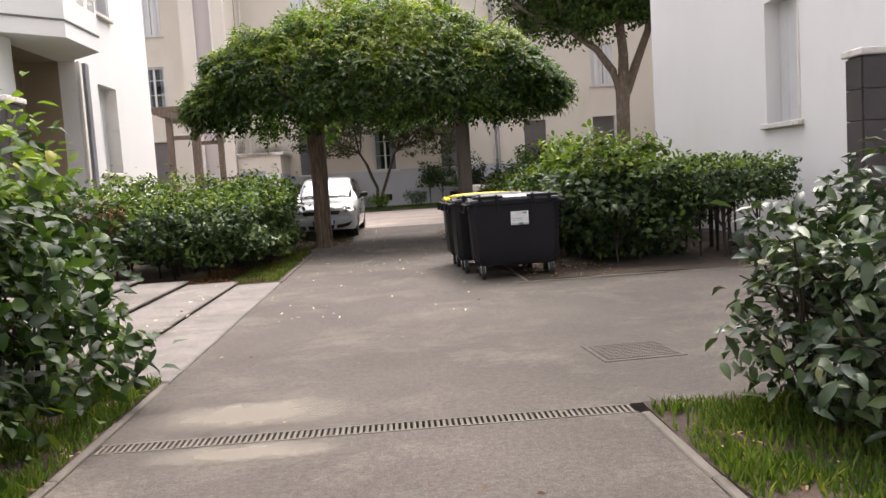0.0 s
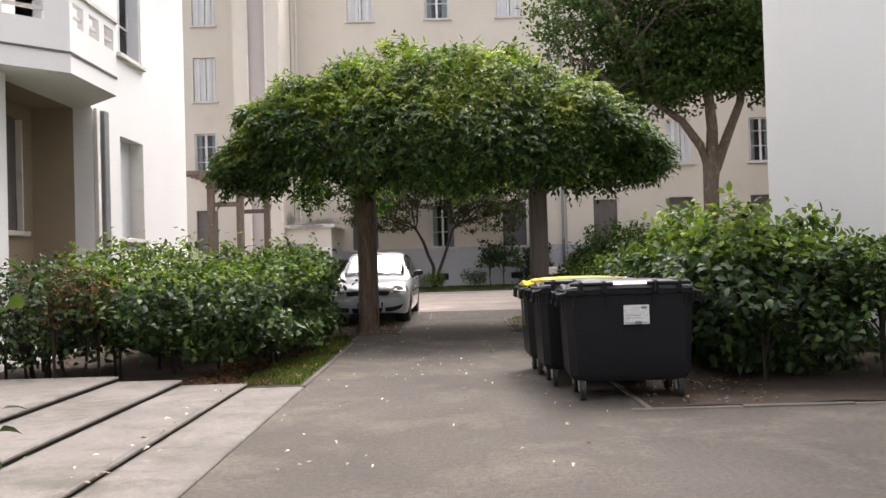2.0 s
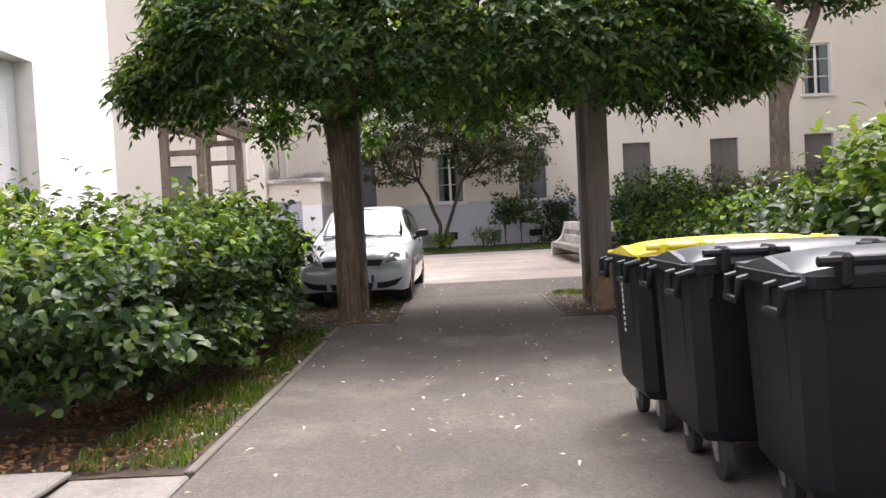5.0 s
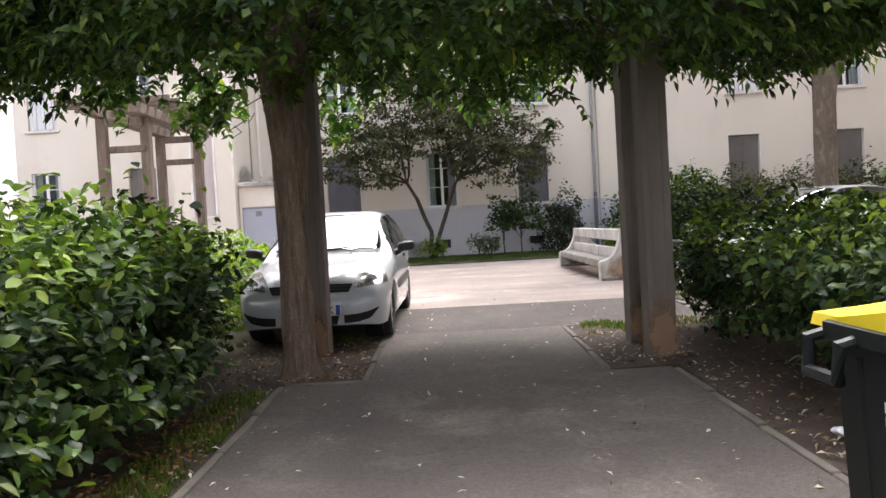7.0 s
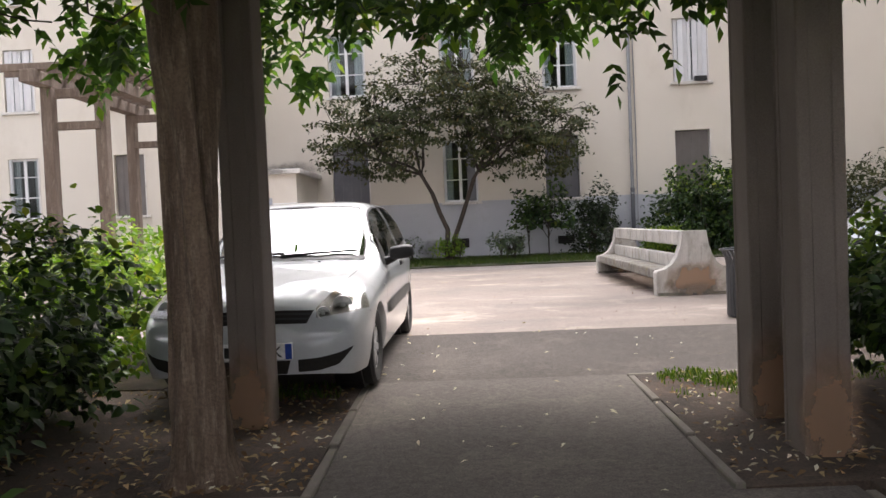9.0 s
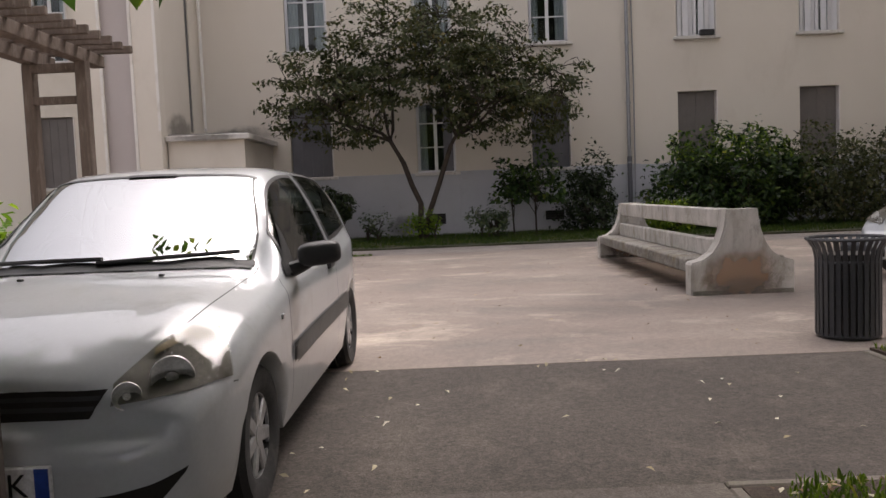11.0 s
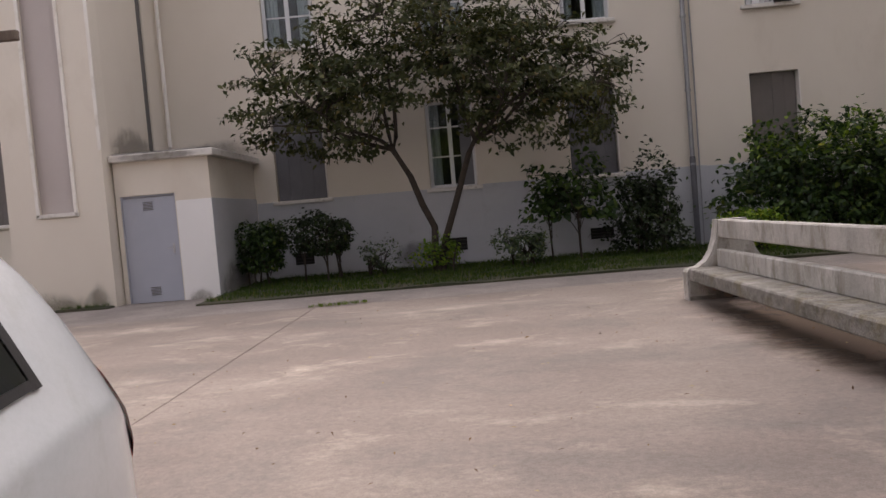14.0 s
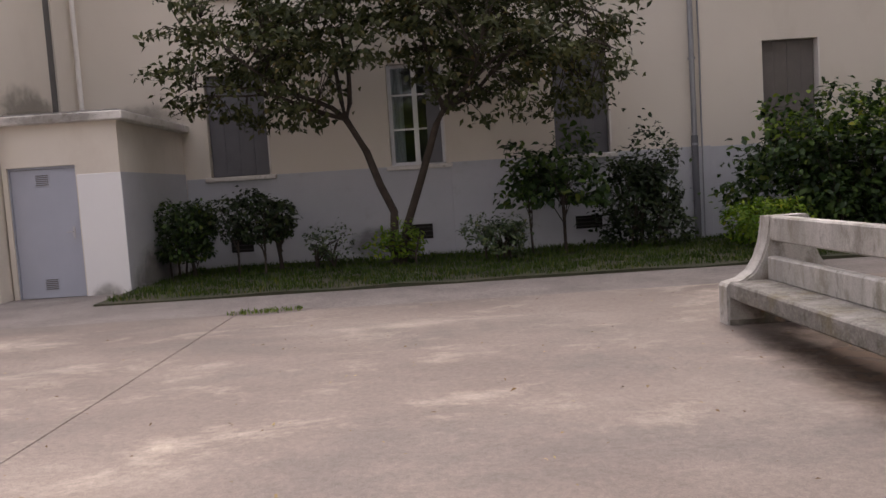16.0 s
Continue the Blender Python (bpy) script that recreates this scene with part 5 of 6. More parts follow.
hx, hy = rng.uniform(-3.9, 3.6, 10), rng.uniform(0.9, 2.1, 10)
hk = rng.integers(0, 10, 200)
spray_ = np.stack([hx[hk] + rng.normal(0, 0.15, 200), hy[hk] + rng.normal(0, 0.13, 200), 3.35 - rng.random(200) * rng.uniform(0.4, 0.9, 10)[hk]], 1)
stalk = np.concatenate([np.stack([x, y, z], 1), rim, spray_])
centre = np.array([-0.25, 0, 3.2])
out = (stalk - centre) / [4.3, 2.2, 2.2]
out /= np.linalg.norm(out, axis=1, keepdims=True) + 1e-9
# compound leaves: leaflets in pairs along a drooping stalk
m_ = len(stalk)
dirs = out * [1, 1, 0.5] + rng.normal(0, 0.5, (m_, 3)) + [0, 0, -0.45]
dirs /= np.linalg.norm(dirs, axis=1, keepdims=True)
side = np.cross(dirs, [0, 0, 1.0])
side /= np.linalg.norm(side, axis=1, keepdims=True) + 1e-9
cs, ts, ns = [], [], []
for j in range(7):
    t = (j // 2) / 3.2
    sgn = 0 if j == 6 else (1 if j % 2 else -1)
    c = stalk + dirs * (t * 0.24)[..., None] if hasattr(t, "__len__") else stalk + dirs * (t * 0.24) + [0, 0, -0.05 * t * t]
    tip = dirs * (0.5 if sgn else 1.0) + side * sgn * 0.9 + rng.normal(0, 0.18, (m_, 3)) + [0, 0, -0.25]
    cs.append(c + tip * 0.035)
    ts.append(tip)
    ns.append(out * 0.6 + [0, 0, 0.8] + rng.normal(0, 0.3, (m_, 3)))
cs, ts, ns = np.concatenate(cs), np.concatenate(ts), np.concatenate(ns)
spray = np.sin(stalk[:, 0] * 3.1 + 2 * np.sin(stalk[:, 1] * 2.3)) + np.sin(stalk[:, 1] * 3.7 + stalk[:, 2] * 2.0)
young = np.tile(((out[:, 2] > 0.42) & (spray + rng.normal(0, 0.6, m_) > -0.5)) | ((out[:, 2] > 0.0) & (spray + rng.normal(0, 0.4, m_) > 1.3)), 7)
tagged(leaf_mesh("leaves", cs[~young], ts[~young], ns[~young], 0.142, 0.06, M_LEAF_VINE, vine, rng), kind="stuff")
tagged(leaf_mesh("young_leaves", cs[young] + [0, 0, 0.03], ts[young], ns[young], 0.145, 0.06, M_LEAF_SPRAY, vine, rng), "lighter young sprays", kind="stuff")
pick = rng.choice(m_, 260, replace=False)
tagged(leaf_mesh("withered_leaves", stalk[pick] + out[pick] * 0.1, rng.normal(0, 1, (260, 3)) + [0, 0, -1], rng.normal(0, 1, (260, 3)), 0.12, 0.05, M_LITTER, vine, rng), "yellowed withered leaves", kind="stuff")


# ---- trees ----
def grow(start, direction, length, radius, depth, rng, segs, ends, bend=0.25, lift=0.15, shrink=0.7, split=(2, 3)):
    pts, radii = [np.array(start, dtype=float)], [radius]
    d = np.array(direction, dtype=float)
    d /= np.linalg.norm(d)
    n = 5
    for i in range(n):
        d = d + rng.normal(0, bend / 2, 3) + [0, 0, lift / n]
        d /= np.linalg.norm(d)
        pts.append(pts[-1] + d * length / n)
        radii.append(radius * (1 - 0.38 * (i + 1) / n))
        if depth <= 1:
            ends.append((pts[-1], d))
    segs.append(([tuple(p) for p in pts], radii))
    if depth == 0:
        return
    for i in range(rng.integers(split[0], split[1] + 1)):
        k = n if i == 0 else rng.integers(2, n + 1)
        nd = d + rng.normal(0, 0.65, 3)
        grow(pts[k], nd, length * shrink * rng.uniform(0.8, 1.2), radii[k] * 0.68, depth - 1, rng, segs, ends, bend, lift, shrink, split)


def tree(name, x, y, label, trunks, seed, leaf_mat, bark, clumps, per, length, width, spread, lobes, depth=2, floor_=2.3, back=99):
    """Trunks are lists of points and radii with limbs; the crown is clumps of leaves on twigs inside the given lobes."""
    rng = np.random.default_rng(seed)
    t = thing(name, pose(x, y, gz(y)), label, "tree")
    segs, ends = [], []
    bm = bmesh.new()
    for pts, radii, limbs in trunks:
        tube(pts, radii, 12, bm)
        for d, ln in limbs:
            own = []
            grow(pts[-1], d, ln, radii[-1] * 0.8, depth, rng, own, ends, lift=0.12)
            twig_mesh("limb", own, bark, t, 6)
            segs += own
    part("trunk", bm, bark, t, smooth=True)
    knots = np.array([p for sg in segs for p in sg[0]])
    segs = []
    size = np.array([l[1] for l in lobes])
    share = size.prod(1) ** 0.8
    k = rng.choice(len(lobes), clumps, p=share / share.sum())
    d = rng.normal(0, 1, (clumps, 3))
    d /= np.linalg.norm(d, axis=1, keepdims=True)
    c = np.array([l[0] for l in lobes])[k] + d * (rng.random(clumps) ** 0.45)[:, None] * size[k]
    c = c[(c[:, 2] > floor_ + wobble(c, seed, 0.35, 1.3)) & (c[:, 1] < back)]
    for q in c:
        if ((knots - q) ** 2).sum(1).min() > 1.4:
            continue
        j = np.argmin(((knots - q) ** 2).sum(1) + 0.6 * np.maximum(knots[:, 2] - q[2], 0))
        a = knots[j]
        m = (a + q) / 2 + rng.normal(0, 0.06, 3) + [0, 0, 0.08]
        segs.append(([tuple(a), tuple(m), tuple(q)], [0.014, 0.01, 0.004]))
    tagged(twig_mesh("branchwork", segs, bark, t, 4), kind="stuff")
    pos = np.repeat(c, per, 0) + rng.normal(0, spread, (len(c) * per, 3)) * [1, 1, 0.42]
    pos = pos[pos[:, 1] < back + 0.1]
    mid = pos.mean(0)
    out = (pos - mid) / (pos.std(0) + 1e-6)
    out /= np.linalg.norm(out, axis=1, keepdims=True) + 1e-9
    tips, nor = leaf_dirs(out, rng, 0.4)
    tagged(leaf_mesh("crown", pos, tips, nor, length, width, leaf_mat, t, rng), kind="stuff")
    return t


tree("ornamental_tree", -0.75, 38.7, "small twin-stemmed tree with a broad dark crown before the facade",
     [([(0, 0, -0.1), (-0.03, 0, 0.5), (0.0, 0, 1.0), (-0.22, 0, 1.5), (-0.42, 0.0, 2.1), (-0.75, 0, 2.7)], [0.11, 0.08, 0.072, 0.07, 0.066, 0.06], [((-1, -0.1, 0.35), 1.7), ((-0.5, 0.25, 1), 1.7), ((-0.75, -0.6, 0.7), 1.6), ((0.2, 0.2, 1), 1.6)]),
      ([(0.06, 0, -0.1), (0.2, 0, 0.7), (0.5, 0, 1.5), (0.85, 0, 2.5), (1.0, 0, 2.75)], [0.09, 0.072, 0.068, 0.06, 0.055], [((1, -0.1, 0.4), 1.8), ((0.5, 0.25, 1), 1.7), ((0.9, -0.5, 0.7), 1.6), ((-0.3, 0, 1), 1.7)])],
     5, M_LEAF_TREE, M_TWIG, 540, 30, 0.15, 0.086, 0.16, [((-2.2, -0.2, 3.9), (1.9, 1.7, 1.5)), ((2.5, -0.2, 3.9), (2.1, 1.7, 1.6)), ((0.3, -0.2, 5.0), (3.0, 1.9, 1.7))], 2, 2.35, 1.75)
tree("tall_tree", 8.6, 29.8, "tall pale-barked tree with forked trunk and dark foliage",
     [([(0, 0, -0.1), (0.0, 0, 0.4), (0.03, 0, 2.0), (0.05, 0, 3.6), (0.1, 0, 4.3)], [0.4, 0.29, 0.255, 0.25, 0.3], []),
      ([(0.0, 0, 4.0), (-0.3, -0.1, 4.8), (-0.9, -0.2, 5.6), (-1.9, -0.3, 6.3)], [0.17, 0.145, 0.125, 0.1], [((-1, -0.3, 0.5), 2.4), ((-0.5, 0.5, 1), 2.6), ((-0.6, -0.8, 0.8), 2.2)]),
      ([(0.1, 0, 4.1), (0.15, 0, 5.4), (0.0, 0, 7.2), (-0.2, 0, 8.5)], [0.22, 0.18, 0.155, 0.13], [((-0.6, 0.2, 1), 2.4), ((0.5, -0.5, 1), 2.4), ((0.2, 0.8, 0.9), 2.3), ((-0.8, -0.4, 0.6), 2.3)]),
      ([(0.2, 0, 4.0), (0.6, 0, 5.0), (1.1, 0, 6.2), (1.3, 0.1, 7.4)], [0.19, 0.16, 0.135, 0.11], [((1, 0.2, 0.7), 2.3), ((0.3, -0.6, 1), 2.4), ((0.6, 0.7, 0.6), 2.2)])],
     8, M_LEAF_PLANE, M_BARK_PALE, 2300, 22, 0.19, 0.12, 0.26, [((-2.6, 0, 9.2), (3.2, 3, 2.6)), ((1.2, 0, 10.2), (4.0, 3.6, 3.8)), ((0.6, 0, 7.8), (3.0, 2.4, 1.3)), ((-1.6, -0.2, 6.6), (2.2, 1.6, 0.9)), ((1.9, -0.3, 7.2), (1.5, 1.6, 1.1)), ((-1.9, 0, 7.4), (2.4, 1.8, 1.3))], 2, 5.5)

# ---- hedges and shrubs ----
hedge("hedge", -4.9, -1.98, 12.75, 17.6, 0.26, 1.36, 36000, M_LEAF_HEDGE, "dense dark-green clipped hedge beside the path", 21, 0.1, 0.062, 0.62, wild=0.26, stems=26, fresh=0.55)
hedge("hedge", -4.9, -2.7, 17.3, 19.9, 0.12, 1.22, 15000, M_LEAF_HEDGE, "dense dark-green hedge end near the parked car", 42, 0.1, 0.062, 0.6, wild=0.22, stems=16, fresh=0.5)
hedge("hedge", -6.1, -4.7, 12.6, 14.6, 0.2, 1.35, 3500, M_LEAF_HEDGE, "thinning hedge end with withered reddish twigs", 22, 0.09, 0.055, 0.5, inner=0.5, stems=12)
hedge("shrub", -4.9, -4.2, 12.5, 13.0, 0.7, 1.3, 500, M_LEAF_RED, "patch of withered reddish-brown leaves in the hedge", 23, 0.08, 0.05, 0.8, category="shrub", stems=3)
hedge("hedge", -4.0, -2.15, 1.6, 6.65, 0.1, 1.72, 14000, M_LEAF_HEDGE, "tall green hedge with lighter new shoots by the path", 24, 0.125, 0.078, 0.65, wild=0.28, stems=20, fresh=0.7)
hedge("laurel_bush", 1.85, 3.2, 3.3, 4.6, 0.12, 1.08, 3600, M_LEAF_LAUREL, "loose glossy laurel bush at the path edge", 25, 0.13, 0.056, 0.9, wild=0.18, inner=0.6, category="bush", stems=12)
hedge("laurel_bush", 2.75, 4.6, 2.2, 4.4, 0.1, 1.35, 6000, M_LEAF_LAUREL, "glossy laurel bush at the path edge", 26, 0.12, 0.05, 0.8, wild=0.25, inner=0.5, category="bush", stems=12)
hedge("hedge", 2.35, 4.0, 11.3, 14.2, 0.08, 1.68, 11000, M_LEAF_HEDGE, "rounded bushy hedge behind the waste containers", 27, 0.125, 0.076, 0.8, wild=0.28, stems=16, fresh=0.75)
hedge("hedge", 3.95, 5.75, 10.9, 13.6, 0.78, 1.38, 9000, M_LEAF_HEDGE, "clipped box-shaped hedge on bare stems", 28, 0.085, 0.05, 0.15, wild=0.08, inner=0.5, stems=18, fresh=0.5)
hedge("hedge", 1.95, 6.0, 14.0, 20.2, 0.25, 1.24, 32000, M_LEAF_HEDGE, "dark-green hedge on thin stems beside the path", 29, 0.098, 0.06, 0.5, wild=0.15, stems=40, fresh=0.4)
hedge("shrub", -4.6, -2.75, 20.6, 23.6, 0.1, 1.25, 6000, M_LEAF_BRIGHT, "bright yellow-green shrub behind the parked car", 30, 0.09, 0.06, 0.7, category="shrub", stems=8)
hedge("shrub", -4.95, -3.95, 38.2, 39.2, 0.5, 1.5, 2600, M_LEAF_HEDGE, "low rounded evergreen shrub against the hut", 31, 0.1, 0.06, 0.95, category="shrub", stems=5)
hedge("shrub", -3.85, -2.5, 38.2, 39.3, 0.75, 1.68, 2300, M_LEAF_DARK, "dark clipped shrub on bare twisted stems", 32, 0.1, 0.06, 0.9, category="shrub", stems=5)
hedge("shrub", -2.35, -1.75, 38.6, 39.2, 0.3, 0.85, 500, M_LEAF_LAUREL, "small rose bush below the facade", 33, 0.08, 0.05, 0.9, category="shrub", stems=4, wild=0.2)
hedge("shrub", -1.1, -0.25, 38.2, 38.9, 0.35, 0.82, 700, M_LEAF_BRIGHT, "small light-green shrub at the tree foot", 34, 0.11, 0.05, 0.8, category="shrub", stems=4)
hedge("shrub", 0.55, 1.6, 37.8, 38.6, 0.35, 0.95, 1100, M_LEAF_LAUREL, "low rose bush below the facade", 35, 0.085, 0.05, 0.9, category="shrub", stems=5, wild=0.2)
hedge("shrub", 1.3, 2.9, 38.6, 39.8, 1.05, 2.05, 1300, M_LEAF_HEDGE, "small lilac with large leaves and bare stem", 36, 0.17, 0.12, 0.9, category="shrub", stems=3, wild=0.28)
hedge("shrub", 3.3, 4.55, 38.8, 40.0, 0.3, 2.0, 3900, M_LEAF_DARK, "upright dark shrub below a window", 37, 0.11, 0.07, 0.9, category="shrub", stems=5, wild=0.25)
hedge("shrub", 4.85, 6.0, 37.0, 38.2, 0.22, 0.98, 1800, M_LEAF_BRIGHT, "low light-green shrub near the bench", 38, 0.11, 0.05, 0.9, category="shrub", stems=4)
hedge("shrub", 5.9, 9.4, 37.6, 39.9, 0.3, 2.35, 12000, M_LEAF_HEDGE, "large leafy shrub before the facade", 39, 0.15, 0.095, 0.8, fresh=0.3, category="shrub", stems=10, wild=0.35)
hedge("shrub", 9.2, 14.5, 37.4, 39.9, 0.3, 2.35, 11000, M_LEAF_TREE, "large dark shrub before the facade", 40, 0.13, 0.08, 0.7, category="shrub", stems=12, wild=0.35)
hedge("shrub", 14.3, 20.0, 37.6, 39.8, 0.3, 2.4, 6000, M_LEAF_HEDGE, "large leafy shrub before the facade", 41, 0.13, 0.08, 0.7, category="shrub", stems=12, wild=0.35)


# ---- cars ----
def monotone(ks, vs):
    """A smooth curve through the points that never overshoots."""
    k, v = np.array(ks, dtype=float), np.array(vs, dtype=float)
    h, d = np.diff(k), np.diff(v) / np.diff(k)
    g = np.zeros(len(k))
    for i in range(1, len(k) - 1):
        if d[i - 1] * d[i] > 0:
            w1, w2 = 2 * h[i] + h[i - 1], h[i] + 2 * h[i - 1]
            g[i] = (w1 + w2) / (w1 / d[i - 1] + w2 / d[i])
    g[0], g[-1] = d[0], d[-1]

    def at(t):
        t = min(max(t, k[0]), k[-1])
        i = min(int(np.searchsorted(k, t, side="right")) - 1, len(k) - 2)
        u = (t - k[i]) / h[i]
        return float((1 + 2 * u) * (1 - u) ** 2 * v[i] + u * (1 - u) ** 2 * h[i] * g[i] + u * u * (3 - 2 * u) * v[i + 1] + u * u * (u - 1) * h[i] * g[i + 1])
    return at


def curve_table(*pairs):
    return monotone([p[0] for p in pairs], [p[1] for p in pairs])


C_TOP = curve_table((0, 0.49), (0.012, 0.525), (0.035, 0.55), (0.075, 0.565), (0.105, 0.62), (0.125, 0.67), (0.155, 0.698), (0.3, 0.765), (0.6, 0.855), (0.9, 0.912), (1.07, 0.938), (1.1, 0.952), (1.3, 1.09), (1.5, 1.222), (1.68, 1.325), (1.78, 1.368), (1.95, 1.397), (2.3, 1.415), (2.7, 1.41), (3.05, 1.395), (3.3, 1.362), (3.45, 1.305), (3.6, 1.1), (3.7, 0.93), (3.78, 0.72), (3.81, 0.5))
C_WIDE = curve_table((0, 0.44), (0.012, 0.545), (0.035, 0.63), (0.075, 0.69), (0.14, 0.742), (0.25, 0.782), (0.4, 0.806), (0.6, 0.817), (1.2, 0.822), (2.6, 0.822), (3.2, 0.812), (3.5, 0.785), (3.68, 0.725), (3.77, 0.64), (3.81, 0.54))
C_BELT = curve_table((0, 0.43), (0.035, 0.515), (0.1, 0.55), (0.2, 0.60), (0.35, 0.655), (0.6, 0.735), (0.9, 0.80), (1.25, 0.845), (2.0, 0.87), (2.57, 0.87), (3.0, 0.9), (3.3, 0.93), (3.5, 0.92), (3.7, 0.8), (3.81, 0.44))
C_EDGE = curve_table((0, 0.34), (0.08, 0.40), (0.13, 0.46), (0.3, 0.56), (0.6, 0.64), (0.9, 0.675), (1.08, 0.68), (1.4, 0.62), (1.78, 0.555), (2.2, 0.558), (2.9, 0.56), (3.3, 0.565), (3.6, 0.6), (3.81, 0.42))
C_SWEEP = curve_table((0, 0.0), (0.6, 0.0), (1.08, 0.22), (1.25, 0.2), (1.78, 0.05), (2.1, 0.0), (3.81, 0.0))
C_SLANT = curve_table((0, 0.0), (1.75, 0.0), (2.45, 0.15), (2.7, 0.15), (3.2, 0.07), (3.5, 0.02), (3.7, 0.0), (3.81, 0.0))
HUBS = (0.73, 3.2)


def car_floor(y):
    z = 0.2 + 0.03 * max(0, (0.12 - y) / 0.12) + 0.08 * max(0, (y - 3.5) / 0.3)
    for c in HUBS:
        if abs(y - c) < 0.33:
            z = max(z, 0.28 + math.sqrt(0.33 ** 2 - (y - c) ** 2))
    return z


SKIN = {}


def car_skin(y, v, side=1):
    """A point of the car's skin: v runs from the sill (0) over the belt (0.5) and the roof's edge (0.8) to the middle (1)."""
    zt, w, zs, we, zb = C_TOP(y), C_WIDE(y), C_BELT(y), C_EDGE(y), car_floor(y)
    ze = zt - (0.045 if y > 1.5 else 0.03 + 0.015 * max(0, y - 0.9)) - 0.02 * (y < 0.3)
    zs = min(zs, ze - 0.02)
    low = 0.22
    zm = max(low + 0.5 * (zs - low), zb + 0.01)
    hood = max(0.0, min(1.0, (1.3 - y) / 0.15))
    # on the bonnet the wing rolls over softly; on the cabin the glass stands straight
    we = we - 0.03 * hood
    zx = ze - 0.012 * hood
    if zs - 0.06 <= zm:
        zq = (zm + zs) / 2
    else:
        zq = zs - 0.06
    knots = ((0.0, w * 0.95, zb), (0.12, w * 0.99, zb + (zm - zb) * 0.5), (0.25, w, zm), (0.42, w * 0.992, zq), (0.5, w * (0.962 - 0.012 * hood), zs), (0.8, we, zx), (0.86, we - 0.08, zx + (zt - zx) * 0.6), (0.93, (we - 0.08) * 0.52, zx + (zt - zx) * 0.9), (1.0, 0.0, zt))
    key = round(y, 5)
    if key not in SKIN:
        SKIN[key] = monotone([k[0] for k in knots], [k[1] for k in knots]), monotone([k[0] for k in knots], [k[2] for k in knots])
    x, z = SKIN[key][0](v), SKIN[key][1](v)
    # the windscreen sweeps back towards its corners; the window posts lean
    back_ = C_SWEEP(y) * (min(1.0, ((1 - v) / 0.17) ** 2) if v > 0.8 else max(0.0, (v - 0.5) / 0.3))
    lean = C_SLANT(y) * min(1.0, max(0.0, (v - 0.545) / 0.21))
    return Vector((x * side, y + back_ - lean, z))


def car_patch(y0, y1, v0, v1, off, sides=(1, -1), ny=12, nv=6, bm=None, across=False, thick=0.006):
    """A panel that follows the skin, lifted off it; v0 and v1 may depend on y."""
    bm = bm or bmesh.new()
    for s in ((1,) if across else sides):
        grid = []
        for j in range(ny + 1):
            y = y0 + (y1 - y0) * j / ny
            a, b = (v0(y) if callable(v0) else v0), (v1(y) if callable(v1) else v1)
            vs = [(a + (b - a) * i / nv, s) for i in range(nv + 1)]
            if across:
                vs += [(q, -1) for q, _ in vs[-2::-1]]
            grid.append([(q, sd, y) for q, sd in vs])
        for lift, flip in ((off, 1), (off - thick, -1))[:2 if thick else 1]:
            vv = []
            for row in grid:
                r = []
                for q, sd, y in row:
                    p = car_skin(y, q, sd)
                    e = 0.01
                    du = car_skin(min(3.81, y + e), q, sd) - car_skin(max(0, y - e), q, sd)
                    dv = car_skin(y, min(1, q + e), sd) - car_skin(y, max(0, q - e), sd)
                    n = du.cross(dv).normalized()
                    if n.dot(Vector((p.x, (y - 1.9) * 0.15, p.z - 0.6))) < 0:
                        n = -n
                    r.append(bm.verts.new(p + n * lift))
                vv.append(r)
            for ra, rb in zip(vv, vv[1:]):
                for i in range(len(ra) - 1):
                    bm.faces.new((ra[i], ra[i + 1], rb[i + 1], rb[i]))
    bmesh.ops.recalc_face_normals(bm, faces=bm.faces[:])
    return bm


HOLES = ((1.12, 1.76, 0.83, 1.01), (1.34, 2.46, 0.545, 0.765), (2.60, 3.24, 0.56, 0.78), (3.36, 3.6, 0.83, 1.01))


def laid_on(tree, lower, upper, aim, off, ns=16, nt=6, thick=0.005, sides=(1,)):
    """A panel between two edge lines, laid on the car's skin by casting along aim."""
    bm = bmesh.new()
    lo, up = np.array(lower, dtype=float), np.array(upper, dtype=float)

    def along_line(line, f):
        q = np.linspace(0, 1, len(line))
        return np.array([np.interp(f, q, line[:, k]) for k in range(3)])
    d = Vector(aim).normalized()
    for s in sides:
        dd = Vector((d.x * s, d.y, d.z))
        for lift in (off, off - thick):
            grid = []
            for i in range(ns + 1):
                a, b = along_line(lo, i / ns), along_line(up, i / ns)
                row = []
                for j in range(nt + 1):
                    p = Vector(a + (b - a) * j / nt)
                    p.x *= s
                    hit = tree.ray_cast(p - dd * 0.5, dd)[0] or tree.find_nearest(p)[0]
                    row.append(bm.verts.new(hit - dd * lift))
                grid.append(row)
            for ra, rb in zip(grid, grid[1:]):
                for j in range(nt):
                    bm.faces.new((ra[j], ra[j + 1], rb[j + 1], rb[j]))
    bmesh.ops.recalc_face_normals(bm, faces=bm.faces[:])
    return bm


